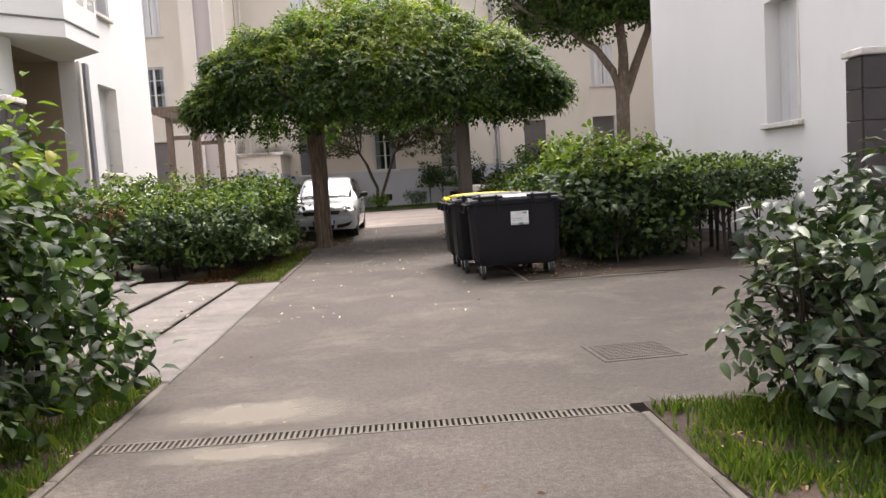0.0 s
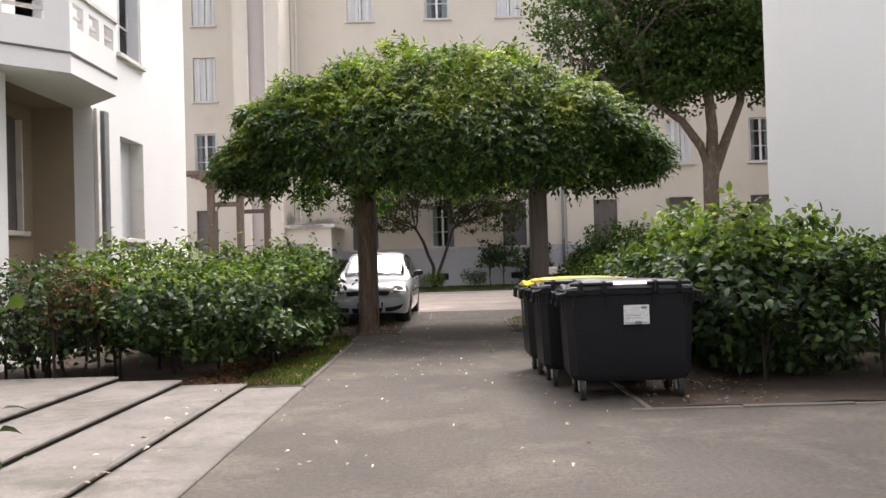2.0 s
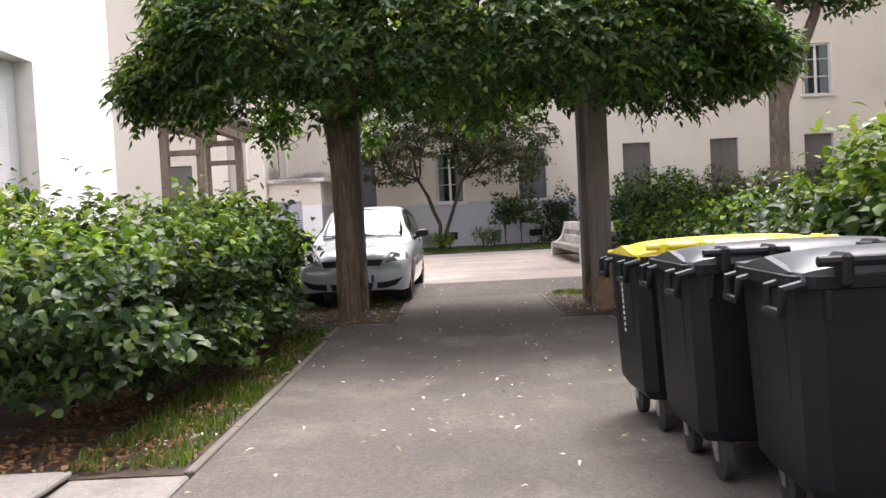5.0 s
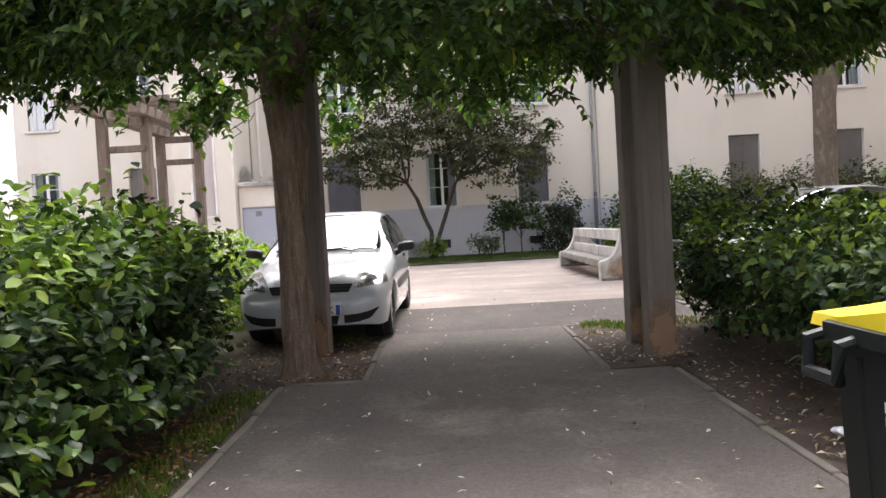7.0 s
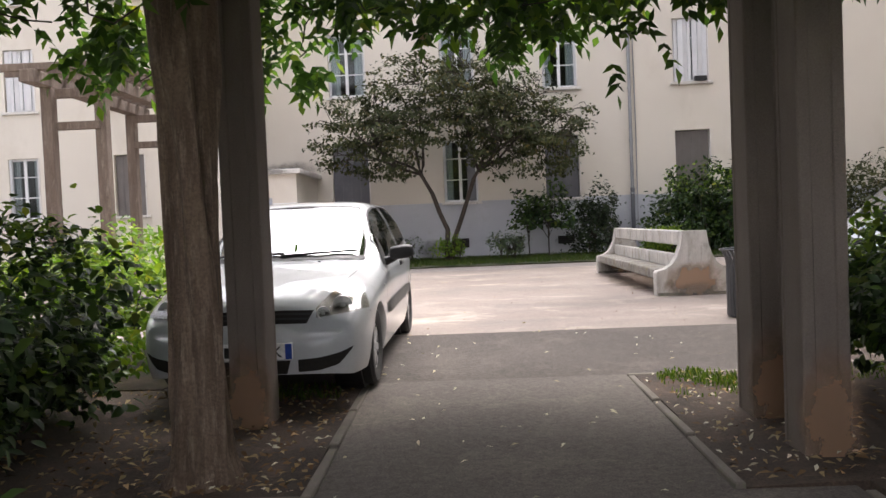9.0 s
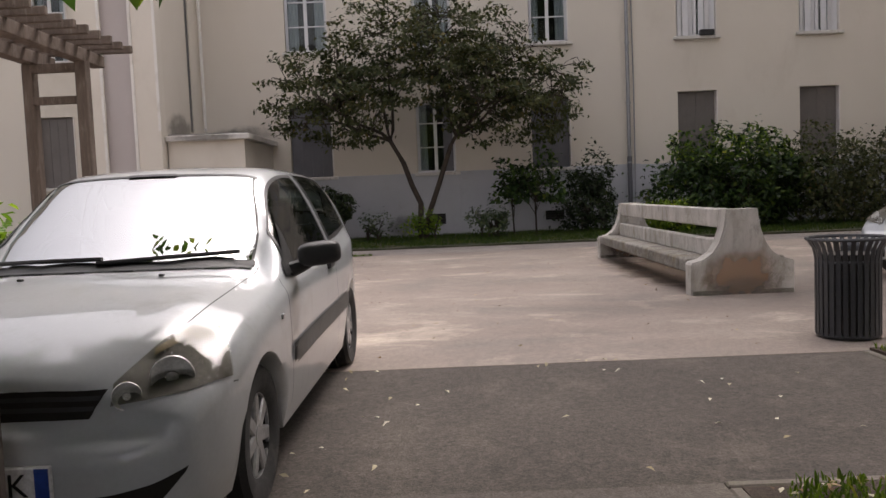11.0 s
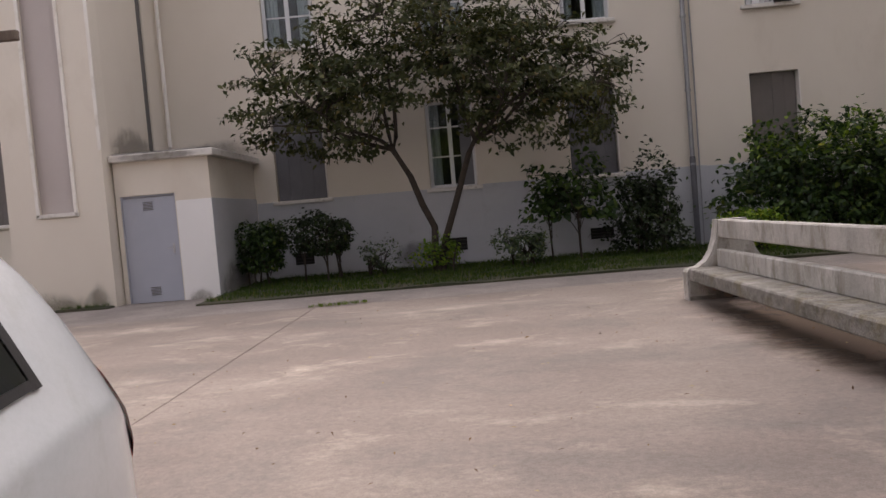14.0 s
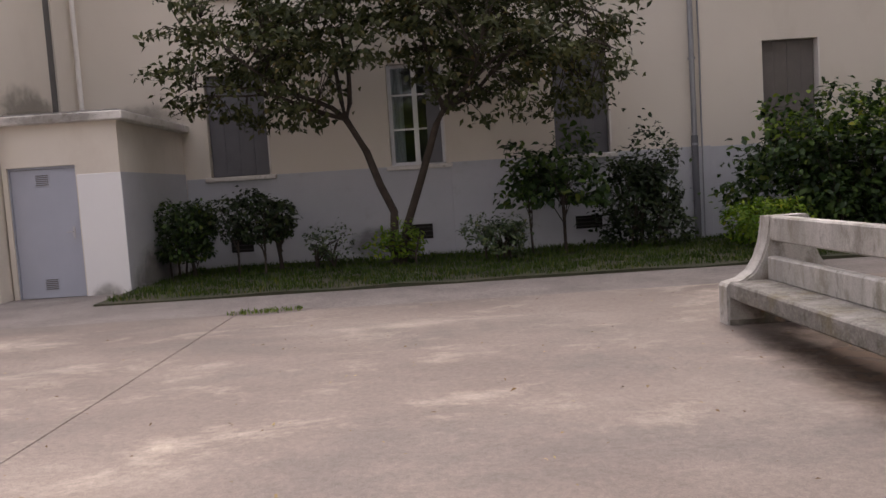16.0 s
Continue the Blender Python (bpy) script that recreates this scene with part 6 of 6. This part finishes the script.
def wheel_parts(car, x, y, s, r=0.285):
    tyre = bmesh.new()
    prof = [(0.17, 0.065), (0.205, 0.085), (r - 0.02, 0.085), (r, 0.06), (r, -0.06), (r - 0.02, -0.085), (0.2, -0.085), (0.17, -0.06)]
    n = 32
    rings = [[tyre.verts.new((x + d * s, y + q * math.cos(2 * math.pi * k / n), 0.285 + q * math.sin(2 * math.pi * k / n))) for q, d in prof] for k in range(n)]
    for k in range(n):
        a, b = rings[k], rings[(k + 1) % n]
        for i in range(len(prof)):
            tyre.faces.new((a[i], b[i], b[(i + 1) % len(prof)], a[(i + 1) % len(prof)]))
    bmesh.ops.recalc_face_normals(tyre, faces=tyre.faces[:])
    w = part("wheel", tyre, M_RUBBER, car, "black tyre with silver hubcap", smooth=True)
    part("rim", tube([(x + 0.02 * s, y, 0.285), (x + 0.035 * s, y, 0.285)], 0.175, 28), M_TRIM_BLACK, w)
    for i in range(7):
        a = 2 * math.pi * i / 7
        q = Matrix.Translation((x + 0.05 * s, y, 0.285)) @ Matrix.Rotation(a, 4, "X")
        part("spoke", box(-0.016, 0.016, -0.03, 0.03, 0.03, 0.17, 0.008, None, q), M_LAMP_SILVER, w)
    part("rim_ring", tube([(x + 0.055 * s, y + 0.178 * math.cos(2 * math.pi * k / 28), 0.285 + 0.178 * math.sin(2 * math.pi * k / 28)) for k in range(29)], 0.013, 6), M_LAMP_SILVER, w)
    part("hub", tube([(x + 0.03 * s, y, 0.285), (x + 0.068 * s, y, 0.285)], 0.045, 16), M_LAMP_SILVER, w)


M_LAMP_SILVER = surface("silver_hubcap", (0.42, 0.43, 0.44), (0.52, 0.53, 0.54), None, 6, 60, 0.3, 0.7, bump=0.05)
M_SEAT = surface("dark_seat_fabric", (0.035, 0.035, 0.038), (0.055, 0.055, 0.06), None, 4, 120, 0.95, bump=0.2)


def car(m, paint, label, plate_text):
    c = thing("car", m, label, "car")
    # body shell with open windows
    bm = bmesh.new()
    ys_ = sorted(set([0.0, 0.012, 0.03, 0.055, 0.08, 0.11, 0.15, 0.2] + [round(0.25 + 0.04 * i, 3) for i in range(85)] + [3.68, 3.72, 3.75, 3.77, 3.79, 3.81, 0.092, 0.118, 0.135] + [h[k] for h in HOLES for k in (0, 1)]))
    ys_ = [y for y in ys_ if y <= 3.81]
    vs_ = [0, 0.06, 0.12, 0.18, 0.25, 0.33, 0.42, 0.46, 0.5, 0.545, 0.56, 0.62, 0.68, 0.74, 0.765, 0.78, 0.8, 0.815, 0.83, 0.86, 0.9, 0.95, 1.0]
    ring = [(v, 1) for v in vs_] + [(v, -1) for v in vs_[-2::-1]]
    grid = [[bm.verts.new(car_skin(y, v, s)) for v, s in ring] for y in ys_]
    for j in range(len(ys_) - 1):
        ym = (ys_[j] + ys_[j + 1]) / 2
        for i in range(len(ring) - 1):
            vm = (ring[i][0] + ring[i + 1][0]) / 2
            if any(a < ym < b and p < vm < q for a, b, p, q in HOLES):
                continue
            bm.faces.new((grid[j][i], grid[j][i + 1], grid[j + 1][i + 1], grid[j + 1][i]))
    bm.faces.new(grid[0][::-1])
    bm.faces.new(grid[-1])
    # underbody closes the shell
    for j in range(len(ys_) - 1):
        bm.faces.new((grid[j][0], grid[j + 1][0], grid[j + 1][-1], grid[j][-1]))
    bmesh.ops.recalc_face_normals(bm, faces=bm.faces[:])
    skin = bvhtree.BVHTree.FromBMesh(bm)
    part("body", bm, paint, c, smooth=True)
    part("underbody", box(-0.62, 0.62, 0.3, 3.55, 0.17, 0.32, 0.03), M_TRIM_BLACK, c)
    # glass and black seals
    for name, (a, b, p, q), across in (("windscreen", HOLES[0], True), ("door_window", HOLES[1], False), ("quarter_window", HOLES[2], False), ("rear_window", HOLES[3], True)):
        for s in ((1,) if across else (1, -1)):
            lo, hi = (p, 1.0) if across else (p, q)
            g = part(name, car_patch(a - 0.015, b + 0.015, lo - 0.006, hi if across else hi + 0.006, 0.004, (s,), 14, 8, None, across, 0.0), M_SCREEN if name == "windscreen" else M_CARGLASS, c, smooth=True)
            seal = bmesh.new()
            for k in ((a - 0.025, a + 0.006), (b - 0.006, b + 0.022)):
                car_patch(k[0], k[1], lo - 0.012, hi if across else hi + 0.012, 0.006, (s,), 2, 8, seal, across, 0.006)
            for k in ((lo - (0.005 if across else 0.01), lo + 0.004),) + (() if across else ((hi - 0.004, hi + 0.01),)):
                for sd in ((1, -1) if across else (s,)):
                    car_patch(a - 0.025, b + 0.022, k[0], k[1], 0.006, (sd,), 14, 1, seal, False, 0.006)
            part("window_seal", seal, M_TRIM_BLACK, g)
    # interior
    inside = part("interior_floor", box(-0.7, 0.7, 1.0, 3.3, 0.32, 0.5, 0.03), M_SEAT, c)
    part("dashboard", box(-0.66, 0.66, 1.2, 1.5, 0.6, 0.88, 0.05), M_SEAT, c)
    for x in (-0.36, 0.36):
        st = part("seat", box(x - 0.24, x + 0.24, 1.85, 2.35, 0.48, 0.66, 0.06), M_SEAT, c)
        part("seat_back", box(x - 0.23, x + 0.23, -0.06, 0.07, 0, 0.62, 0.05, None, Matrix.Translation((0, 2.32, 0.6)) @ pose(0, 0, 0, -14, 0, 0)), M_SEAT, st)
        part("headrest", box(x - 0.13, x + 0.13, 2.44, 2.54, 1.17, 1.34, 0.04), M_SEAT, st)
    part("rear_seat", box(-0.62, 0.62, 2.85, 3.25, 0.48, 1.02, 0.07), M_SEAT, c)
    part("steering_wheel", tube([(-0.36 + 0.18 * math.cos(2 * math.pi * k / 20), 1.58 - 0.06 * math.sin(2 * math.pi * k / 20), 0.92 + 0.16 * math.sin(2 * math.pi * k / 20)) for k in range(21)], 0.014, 6), M_TRIM_BLACK, c)
    # headlamps: dark bowl, two round reflectors, clear cover
    low_edge = [(0.415, 0.19, 0.548), (0.53, 0.2, 0.565), (0.66, 0.25, 0.582), (0.785, 0.38, 0.612)]
    top_edge = [(0.455, 0.17, 0.652), (0.525, 0.27, 0.725), (0.57, 0.35, 0.772), (0.63, 0.48, 0.808), (0.70, 0.5, 0.79), (0.765, 0.44, 0.715)]
    aim = (-0.5, 0.75, -0.43)
    for s in (1, -1):
        lamp = part("headlamp", laid_on(skin, low_edge, top_edge, aim, 0.004, 18, 10, 0.006, (s,)), M_LAMP_BOWL, c, "clear headlamp with silver reflectors", smooth=True)
        n = Vector((0.42 * s, -0.86, 0.28)).normalized()
        for x, y, z, r in ((0.505, 0.15, 0.612, 0.048), (0.645, 0.2, 0.662, 0.075)):
            hit = skin.ray_cast(Vector((x * s, y, z)) + n * 0.5, -n)[0]
            if hit is None:
                continue
            turn = n.to_track_quat("Z", "Y").to_matrix().to_4x4()
            bm = bmesh.new()
            prof = [(1.0, 0.012), (0.94, 0.017), (0.86, 0.012), (0.6, 0.002), (0.3, -0.003), (0.26, 0.012), (0.1, 0.016)]
            rings = [[bm.verts.new((r * q * math.cos(2 * math.pi * k / 22), r * q * math.sin(2 * math.pi * k / 22), h)) for k in range(22)] for q, h in prof]
            for ra, rb in zip(rings, rings[1:]):
                for k in range(22):
                    bm.faces.new((ra[k], ra[(k + 1) % 22], rb[(k + 1) % 22], rb[k]))
            bm.faces.new(rings[-1])
            bmesh.ops.transform(bm, matrix=Matrix.Translation(hit) @ turn, verts=bm.verts[:])
            bmesh.ops.recalc_face_normals(bm, faces=bm.faces[:])
            part("reflector", bm, M_LAMP, lamp, "round silver reflector", smooth=True)
        part("indicator", laid_on(skin, [(0.545, 0.3, 0.715), (0.62, 0.4, 0.75), (0.72, 0.46, 0.74)], [(0.555, 0.3, 0.748), (0.63, 0.46, 0.795), (0.72, 0.52, 0.785)], aim, 0.009, 10, 3, 0.005, (s,)), M_AMBER, lamp, "dull amber indicator", smooth=True)
        lens = part("lens", laid_on(skin, low_edge, top_edge, aim, 0.024, 18, 10, 0.003, (s,)), M_LENS, lamp, smooth=True)
        lens.visible_shadow = False
        part("rear_lamp", car_patch(3.62, 3.77, 0.40, 0.66, 0.008, (s,), 6, 5), M_REDLAMP, c, "red rear lamp", smooth=True)
        # grille halves with two bars, set under the bonnet's edge
        g_low, g_top = [(0.075, 0.1, 0.562), (0.25, 0.1, 0.56), (0.40, 0.12, 0.556)], [(0.05, 0.12, 0.648), (0.25, 0.12, 0.648), (0.445, 0.13, 0.64)]
        gr = part("grille", laid_on(skin, g_low, g_top, (0, 1, 0), 0.006, 14, 4, 0.006, (s,)), M_VOID, c, "black upper grille half")
        for k in (0.3, 0.66):
            mid = [tuple(np.array(p) * (1 - k) + np.array(q) * k) for p, q in zip(g_low, g_top)]
            part("grille_bar", laid_on(skin, mid, [(x, y, z + 0.013) for x, y, z in mid], (0, 1, 0), 0.013, 14, 1, 0.006, (s,)), M_TRIM_BLACK, gr)
        part("air_intake", laid_on(skin, [(0.355, 0, 0.245), (0.5, 0, 0.252), (0.62, 0.05, 0.285), (0.705, 0.1, 0.378)], [(0.355, 0, 0.328), (0.5, 0, 0.338), (0.62, 0.05, 0.362), (0.715, 0.1, 0.395)], (-0.25, 0.97, 0), 0.004, 16, 4, 0.006, (s,)), M_VOID, c, "black lower air intake")
    part("air_intake", laid_on(skin, [(-0.28, 0, 0.235), (0, 0, 0.232), (0.28, 0, 0.235)], [(-0.305, 0, 0.325), (0, 0, 0.325), (0.305, 0, 0.325)], (0, 1, 0), 0.004, 16, 4, 0.006), M_VOID, c, "black lower air intake")
    for s in (1, -1):
        part("bumper_seam", laid_on(skin, [(0.79, 0.36, 0.598), (0.81, 0.4, 0.592)], [(0.79, 0.36, 0.602), (0.81, 0.4, 0.596)], (-1, 0, 0), 0.002, 6, 1, 0.003, (s,)), M_TRIM_BLACK, c)
    part("badge", tube([(0, 0.085, 0.61), (0, 0.12, 0.618)], 0.045, 4), M_CHROME, c, "plain chrome diamond badge")
    plate = part("number_plate", box(-0.195, 0.325, -0.026, -0.002, 0.335, 0.445, 0.004), M_PLATE, c, "white number plate with blue ends")
    for s in (-1, 1):
        part("blue_band", box(0.065 + s * 0.235 - 0.022, 0.065 + s * 0.235 + 0.022, -0.0285, -0.024, 0.339, 0.441), M_PLATE_BLUE, plate)
    if plate_text:
        cu = bpy.data.curves.new("plate_letters", "FONT")
        cu.body, cu.size, cu.extrude = plate_text, 0.105, 0.001
        ob = new("plate_letters_curve", cu)
        dg = bpy.context.evaluated_depsgraph_get()
        me = bpy.data.meshes.new_from_object(ob.evaluated_get(dg))
        bpy.data.objects.remove(ob)
        me.materials.clear()
        me.materials.append(M_INK)
        let = new("plate_letters", me)
        let.parent = plate
        let.matrix_basis = pose(0.135, -0.0275, 0.353, 90, 0, 0)
        for i in range(5):
            part("plate_mark", box(-0.135 + i * 0.05, -0.103 + i * 0.05, -0.0285, -0.024, 0.355, 0.425), M_INK, plate)
    # bonnet and door seams, sill, mouldings, handles
    for s in (1, -1):
        part("bonnet_seam", car_patch(0.5, 1.1, 0.797, 0.803, 0.001, (s,), 20, 1, None, False, 0.003), M_TRIM_BLACK, c)
        part("door_seam", car_patch(1.19, 1.196, 0.06, 0.53, 0.001, (s,), 1, 14, None, False, 0.003), M_TRIM_BLACK, c)
        part("door_seam", car_patch(2.51, 2.516, 0.06, 0.55, 0.001, (s,), 1, 14, None, False, 0.003), M_TRIM_BLACK, c)
        part("side_moulding", car_patch(1.23, 2.49, 0.2, 0.265, 0.014, (s,), 16, 3, None, False, 0.014), M_MOULDING, c, "dark grey rubbing strip", smooth=True)
        part("side_moulding", car_patch(2.53, 2.86, 0.2, 0.265, 0.014, (s,), 8, 3, None, False, 0.014), M_MOULDING, c, "dark grey rubbing strip", smooth=True)
        h = car_skin(2.3, 0.43, s)
        part("door_handle", box(h.x - 0.012, h.x + 0.022, h.y - 0.075, h.y + 0.075, h.z - 0.028, h.z + 0.02, 0.012), M_TRIM_BLACK, c)
        ind = car_skin(1.05, 0.38, s)
        part("side_repeater", box(ind.x - 0.006, ind.x + 0.008, ind.y - 0.02, ind.y + 0.02, ind.z - 0.012, ind.z + 0.012, 0.004), M_LAMP_SILVER, c)
        # mirrors
        bm = bmesh.new()
        bmesh.ops.create_uvsphere(bm, u_segments=20, v_segments=14, radius=1)
        for v in bm.verts:
            v.co = Vector([math.copysign(abs(q) ** 0.6, q) for q in v.co])
        bmesh.ops.transform(bm, matrix=Matrix.Translation((s * 0.925, 1.42, 0.955)) @ pose(0, 0, 0, 0, s * -5, s * 14) @ Matrix.Diagonal((0.105, 0.065, 0.058, 1)), verts=bm.verts[:])
        mir = part("wing_mirror", bm, M_TRIM_BLACK, c, "black wing mirror", smooth=True)
        part("mirror_arm", tube([(s * 0.77, 1.42, 0.875), (s * 0.83, 1.43, 0.895), (s * 0.88, 1.44, 0.92)], [0.04, 0.033, 0.03], 8), M_TRIM_BLACK, mir)
        part("mirror_foot", car_patch(1.27, 1.47, 0.515, lambda y: 0.6 + 0.12 * (y - 1.27) / 0.2, 0.012, (s,), 6, 4), M_TRIM_BLACK, mir)
    # wipers and cowl
    part("cowl", car_patch(1.06, 1.125, 0.825, 1.0, 0.006, (1,), 3, 10, None, True), M_TRIM_BLACK, c)
    for x0, x1 in ((-0.62, 0.0), (-0.02, 0.58)):
        part("wiper", tube([(x0, 1.1 + 0.2 * (x0 / 0.66) ** 2, 0.972), (x0 + 0.3, 1.115 + 0.2 * ((x0 + 0.3) / 0.66) ** 2, 0.985), (x1, 1.12 + 0.2 * (x1 / 0.66) ** 2, 0.99)], 0.011, 6), M_TRIM_BLACK, c)
    for x in (-0.3, 0.32):
        part("washer_jet", box(x - 0.012, x + 0.012, 0.97, 0.99, C_TOP(0.98) - 0.005, C_TOP(0.98) + 0.006, 0.003), M_TRIM_BLACK, c)
    # rear-view mirror strip at the top of the screen
    part("visor_band", car_patch(1.745, 1.775, 0.965, 1.0, 0.011, (1,), 2, 4, None, True), M_TRIM_BLACK, c)
    for y in HUBS:
        for s in (1, -1):
            # dark arch liner behind each wheel
            part("arch_liner", tube([(s * 0.50, y, 0.285), (s * 0.70, y, 0.285)], 0.318, 24), M_TRIM_BLACK, c)
            wheel_parts(c, s * 0.705, y, s)
    return c


M_REDLAMP = surface("red_lamp", (0.35, 0.01, 0.01), (0.4, 0.015, 0.012), None, 5, 60, 0.15, bump=0, coat=1.0)
car(pose(-1.80, 19.66, 0.112, 0.7, 0, -1.5) @ Matrix.Diagonal((1.05, 1.085, 1.05, 1)), M_PAINT, "small white three-door hatchback parked behind the arbour", "EK")
car(pose(5.3, 26.4, 0.156, 0, 0, -62) @ Matrix.Diagonal((1.08, 1.12, 1.12, 1)), M_PAINT, "pale parked car with dark grille seen past the bench", "")


# ---- grass, fallen leaves, litter ----
def grass(name, rects, density, height, label, seed, dz=0.02, blade=M_GRASS):
    rng = np.random.default_rng(seed)
    ps = []
    for x0, x1, y0, y1 in rects:
        n = int((x1 - x0) * (y1 - y0) * density)
        p = np.stack([rng.uniform(x0, x1, n), rng.uniform(y0, y1, n)], 1)
        clump = np.sin(p[:, 0] * 7 + 2 * np.sin(p[:, 1] * 5 + seed)) + np.sin(p[:, 1] * 6 + 2 * np.sin(p[:, 0] * 4))
        ps.append(p[clump > rng.uniform(-1.9, 0.9, n)])
    p = np.concatenate(ps)
    z = np.interp(p[:, 1], GROUND_Y, GROUND_Z) + dz
    n = len(p)
    h = height * rng.uniform(0.4, 1.25, n)[:, None]
    base = np.stack([p[:, 0], p[:, 1], z], 1)
    a = rng.uniform(0, 2 * math.pi, n)
    wv = np.stack([np.cos(a), np.sin(a), 0 * a], 1) * 0.006
    lean = np.stack([rng.normal(0, 0.35, n), rng.normal(0, 0.35, n), np.ones(n)], 1)
    tip = base + lean * h
    mid = base + lean * h * 0.5 + [0, 0, 0.01]
    v = np.stack([base - wv, base + wv, mid + wv * 0.8, mid - wv * 0.8, tip], 1).reshape(-1, 3)
    o = (np.arange(n) * 5)[:, None]
    f = np.concatenate([o + [0, 1, 2], o + [0, 2, 3], o + [3, 2, 4]])
    return tagged(quads_object(name, v, f, blade), label, "grass", kind="stuff")


grass("grass", [(1.36, 2.4, 1.5, 4.4), (-2.7, -1.8, 2.5, 6.0)], 3600, 0.075, "tufts of green grass along the kerbs", 51)
grass("grass", [(-2.5, -1.82, 12.2, 14.6), (-2.2, -1.82, 14.6, 17.5)], 2000, 0.07, "sparse grass tufts between hedge and kerb", 52)
grass("grass", [(1.2, 2.3, 19.6, 20.4), (1.3, 5, 19.9, 20.44), (-1.9, -1.2, 19.9, 20.4), (2.9, 4.2, 22.5, 22.8)], 1100, 0.05, "grass tufts at the arbour foot", 53)
grass("grass", [(-4.9, 12, 35.8, 40.5), (-9, -7.1, 36.6, 36.9)], 640, 0.08, "short grass of the facade lawn, shade put into its colour", 54, 0.04, M_GRASS_SHADED)
grass("grass", [(-2.5, -2.40, 6.2, 12), (-3.22, -3.1, 7, 12)], 250, 0.04, "thin weeds in the step joints", 55, 0.03)


def scatter(name, rects, count, size, material, label, seed, dz=0.012):
    rng = np.random.default_rng(seed)
    area = np.array([(r[1] - r[0]) * (r[3] - r[2]) for r in rects])
    k = rng.choice(len(rects), count, p=area / area.sum())
    r = np.array(rects)[k]
    x, y = rng.uniform(r[:, 0], r[:, 1]), rng.uniform(r[:, 2], r[:, 3])
    z = np.interp(y, GROUND_Y, GROUND_Z) + dz
    tips = np.stack([rng.normal(0, 1, count), rng.normal(0, 1, count), rng.normal(0, 0.12, count)], 1)
    nor = np.stack([rng.normal(0, 0.25, count), rng.normal(0, 0.25, count), np.ones(count)], 1)
    return tagged(leaf_mesh(name, np.stack([x, y, z], 1), tips, nor, size, size * 0.45, material, None, rng), label, "leaves", kind="stuff")


scatter("fallen_leaves", [(-2.9, -1.8, 12.2, 17.9), (-2.6, -1.08, 17.95, 20.4), (-4, -1.08, 17.95, 20.4), (1.08, 2.6, 17.95, 20.4), (1.66, 3.0, 10.3, 17.9)], 3000, 0.065, M_LITTER, "brown dead leaves strewn over the beds", 61, 0.035)
scatter("fallen_leaves", [(1.4, 2.6, 1.5, 4.4), (-2.6, -1.8, 2.5, 6.0)], 350, 0.07, M_LITTER, "brown dead leaves among the grass", 62, 0.035)
scatter("fallen_leaves", [(-1.7, 1.3, 8.0, 23.0)], 120, 0.048, M_LITTER_PALE, "pale fallen leaves scattered on the asphalt", 63)
scatter("fallen_leaves", [(-1.0, 2.8, 19, 23), (-1.7, 1.6, 12, 18)], 120, 0.055, M_LITTER_PALE, "pale fallen leaves scattered under the arbour", 64)
scatter("fallen_leaves", [(-4, 3.5, 23.2, 34), (-1.7, 1.3, 1.0, 8.0)], 130, 0.05, M_LITTER, "small dry leaves scattered on the court", 65)
scatter("fallen_leaves", [(-4, 3.2, 23.5, 33.5)], 260, 0.03, M_LITTER, "tiny dry leaf crumbs on the court", 69)
scatter("fallen_leaves", [(-2.75, -2.2, 6.3, 12), (-3.4, -3.1, 6.5, 12)], 60, 0.06, M_LITTER_PALE, "small leaves caught on the steps", 66, 0.07)

scatter("fallen_leaves", [(-2.3, -1.8, 12.2, 17.9), (-1.9, -1.08, 17.95, 20.4), (1.08, 1.9, 17.95, 20.4), (1.66, 2.1, 13.4, 17.9)], 420, 0.05, M_LITTER_PALE, "pale fallen leaves along the kerbs", 67, 0.04)

scatter("fallen_leaves", [(-3.3, -2.0, 12.2, 14.4), (-2.4, -1.9, 14.4, 17.0)], 1500, 0.075, M_LEAF_RED, "reddish-brown dead leaves heaped under the hedge", 68, 0.045)

# crumpled paper by the hedge
bm = bmesh.new()
bmesh.ops.create_icosphere(bm, subdivisions=2, radius=0.06)
for v in bm.verts:
    v.co *= 1 + 0.5 * noise.noise(v.co * 14)
    v.co.z = v.co.z * 0.4
paper = mesh_object("crumpled_paper", bm, M_STICKER)
paper.location = (1.95, 15.6, 0.05)
tagged(paper, "crumpled white paper lying on the earth bed", "litter")

# flower box on a sill
fb = thing("flower_box", pose(7.55, 40.5, 5.6), "small dark flower box standing on a window sill", "flower box")
part("trough", box(-0.2, 0.2, -0.07, 0.07, 0.0, 0.15, 0.01), M_TRIM_BLACK, fb)
part("soil", box(-0.18, 0.18, -0.05, 0.05, 0.14, 0.156), M_SOIL, fb)

# weeds and a dark patch where the court joint meets the gravel
grass("weeds", [(-2.6, -1.7, 33.85, 34.2)], 900, 0.05, "patch of weeds in the court joint", 56, 0.0)
M_BADPATCH = surface("old_patch", (0.13, 0.11, 0.095), (0.2, 0.17, 0.15), None, 2, 90, 0.95, bump=0.5)
bm = bmesh.new()
vs = [bm.verts.new((-2.15 + (0.55 + 0.12 * math.sin(k * 2.3)) * math.cos(k * math.pi / 8), 34.0 + (0.2 + 0.05 * math.sin(k * 1.7)) * math.sin(k * math.pi / 8), 0.16)) for k in range(16)]
bm.faces.new(vs)
tagged(mesh_object("pavement_patch", bm, M_BADPATCH), "crumbled dark hole in the court surface", "patch", kind="structure")
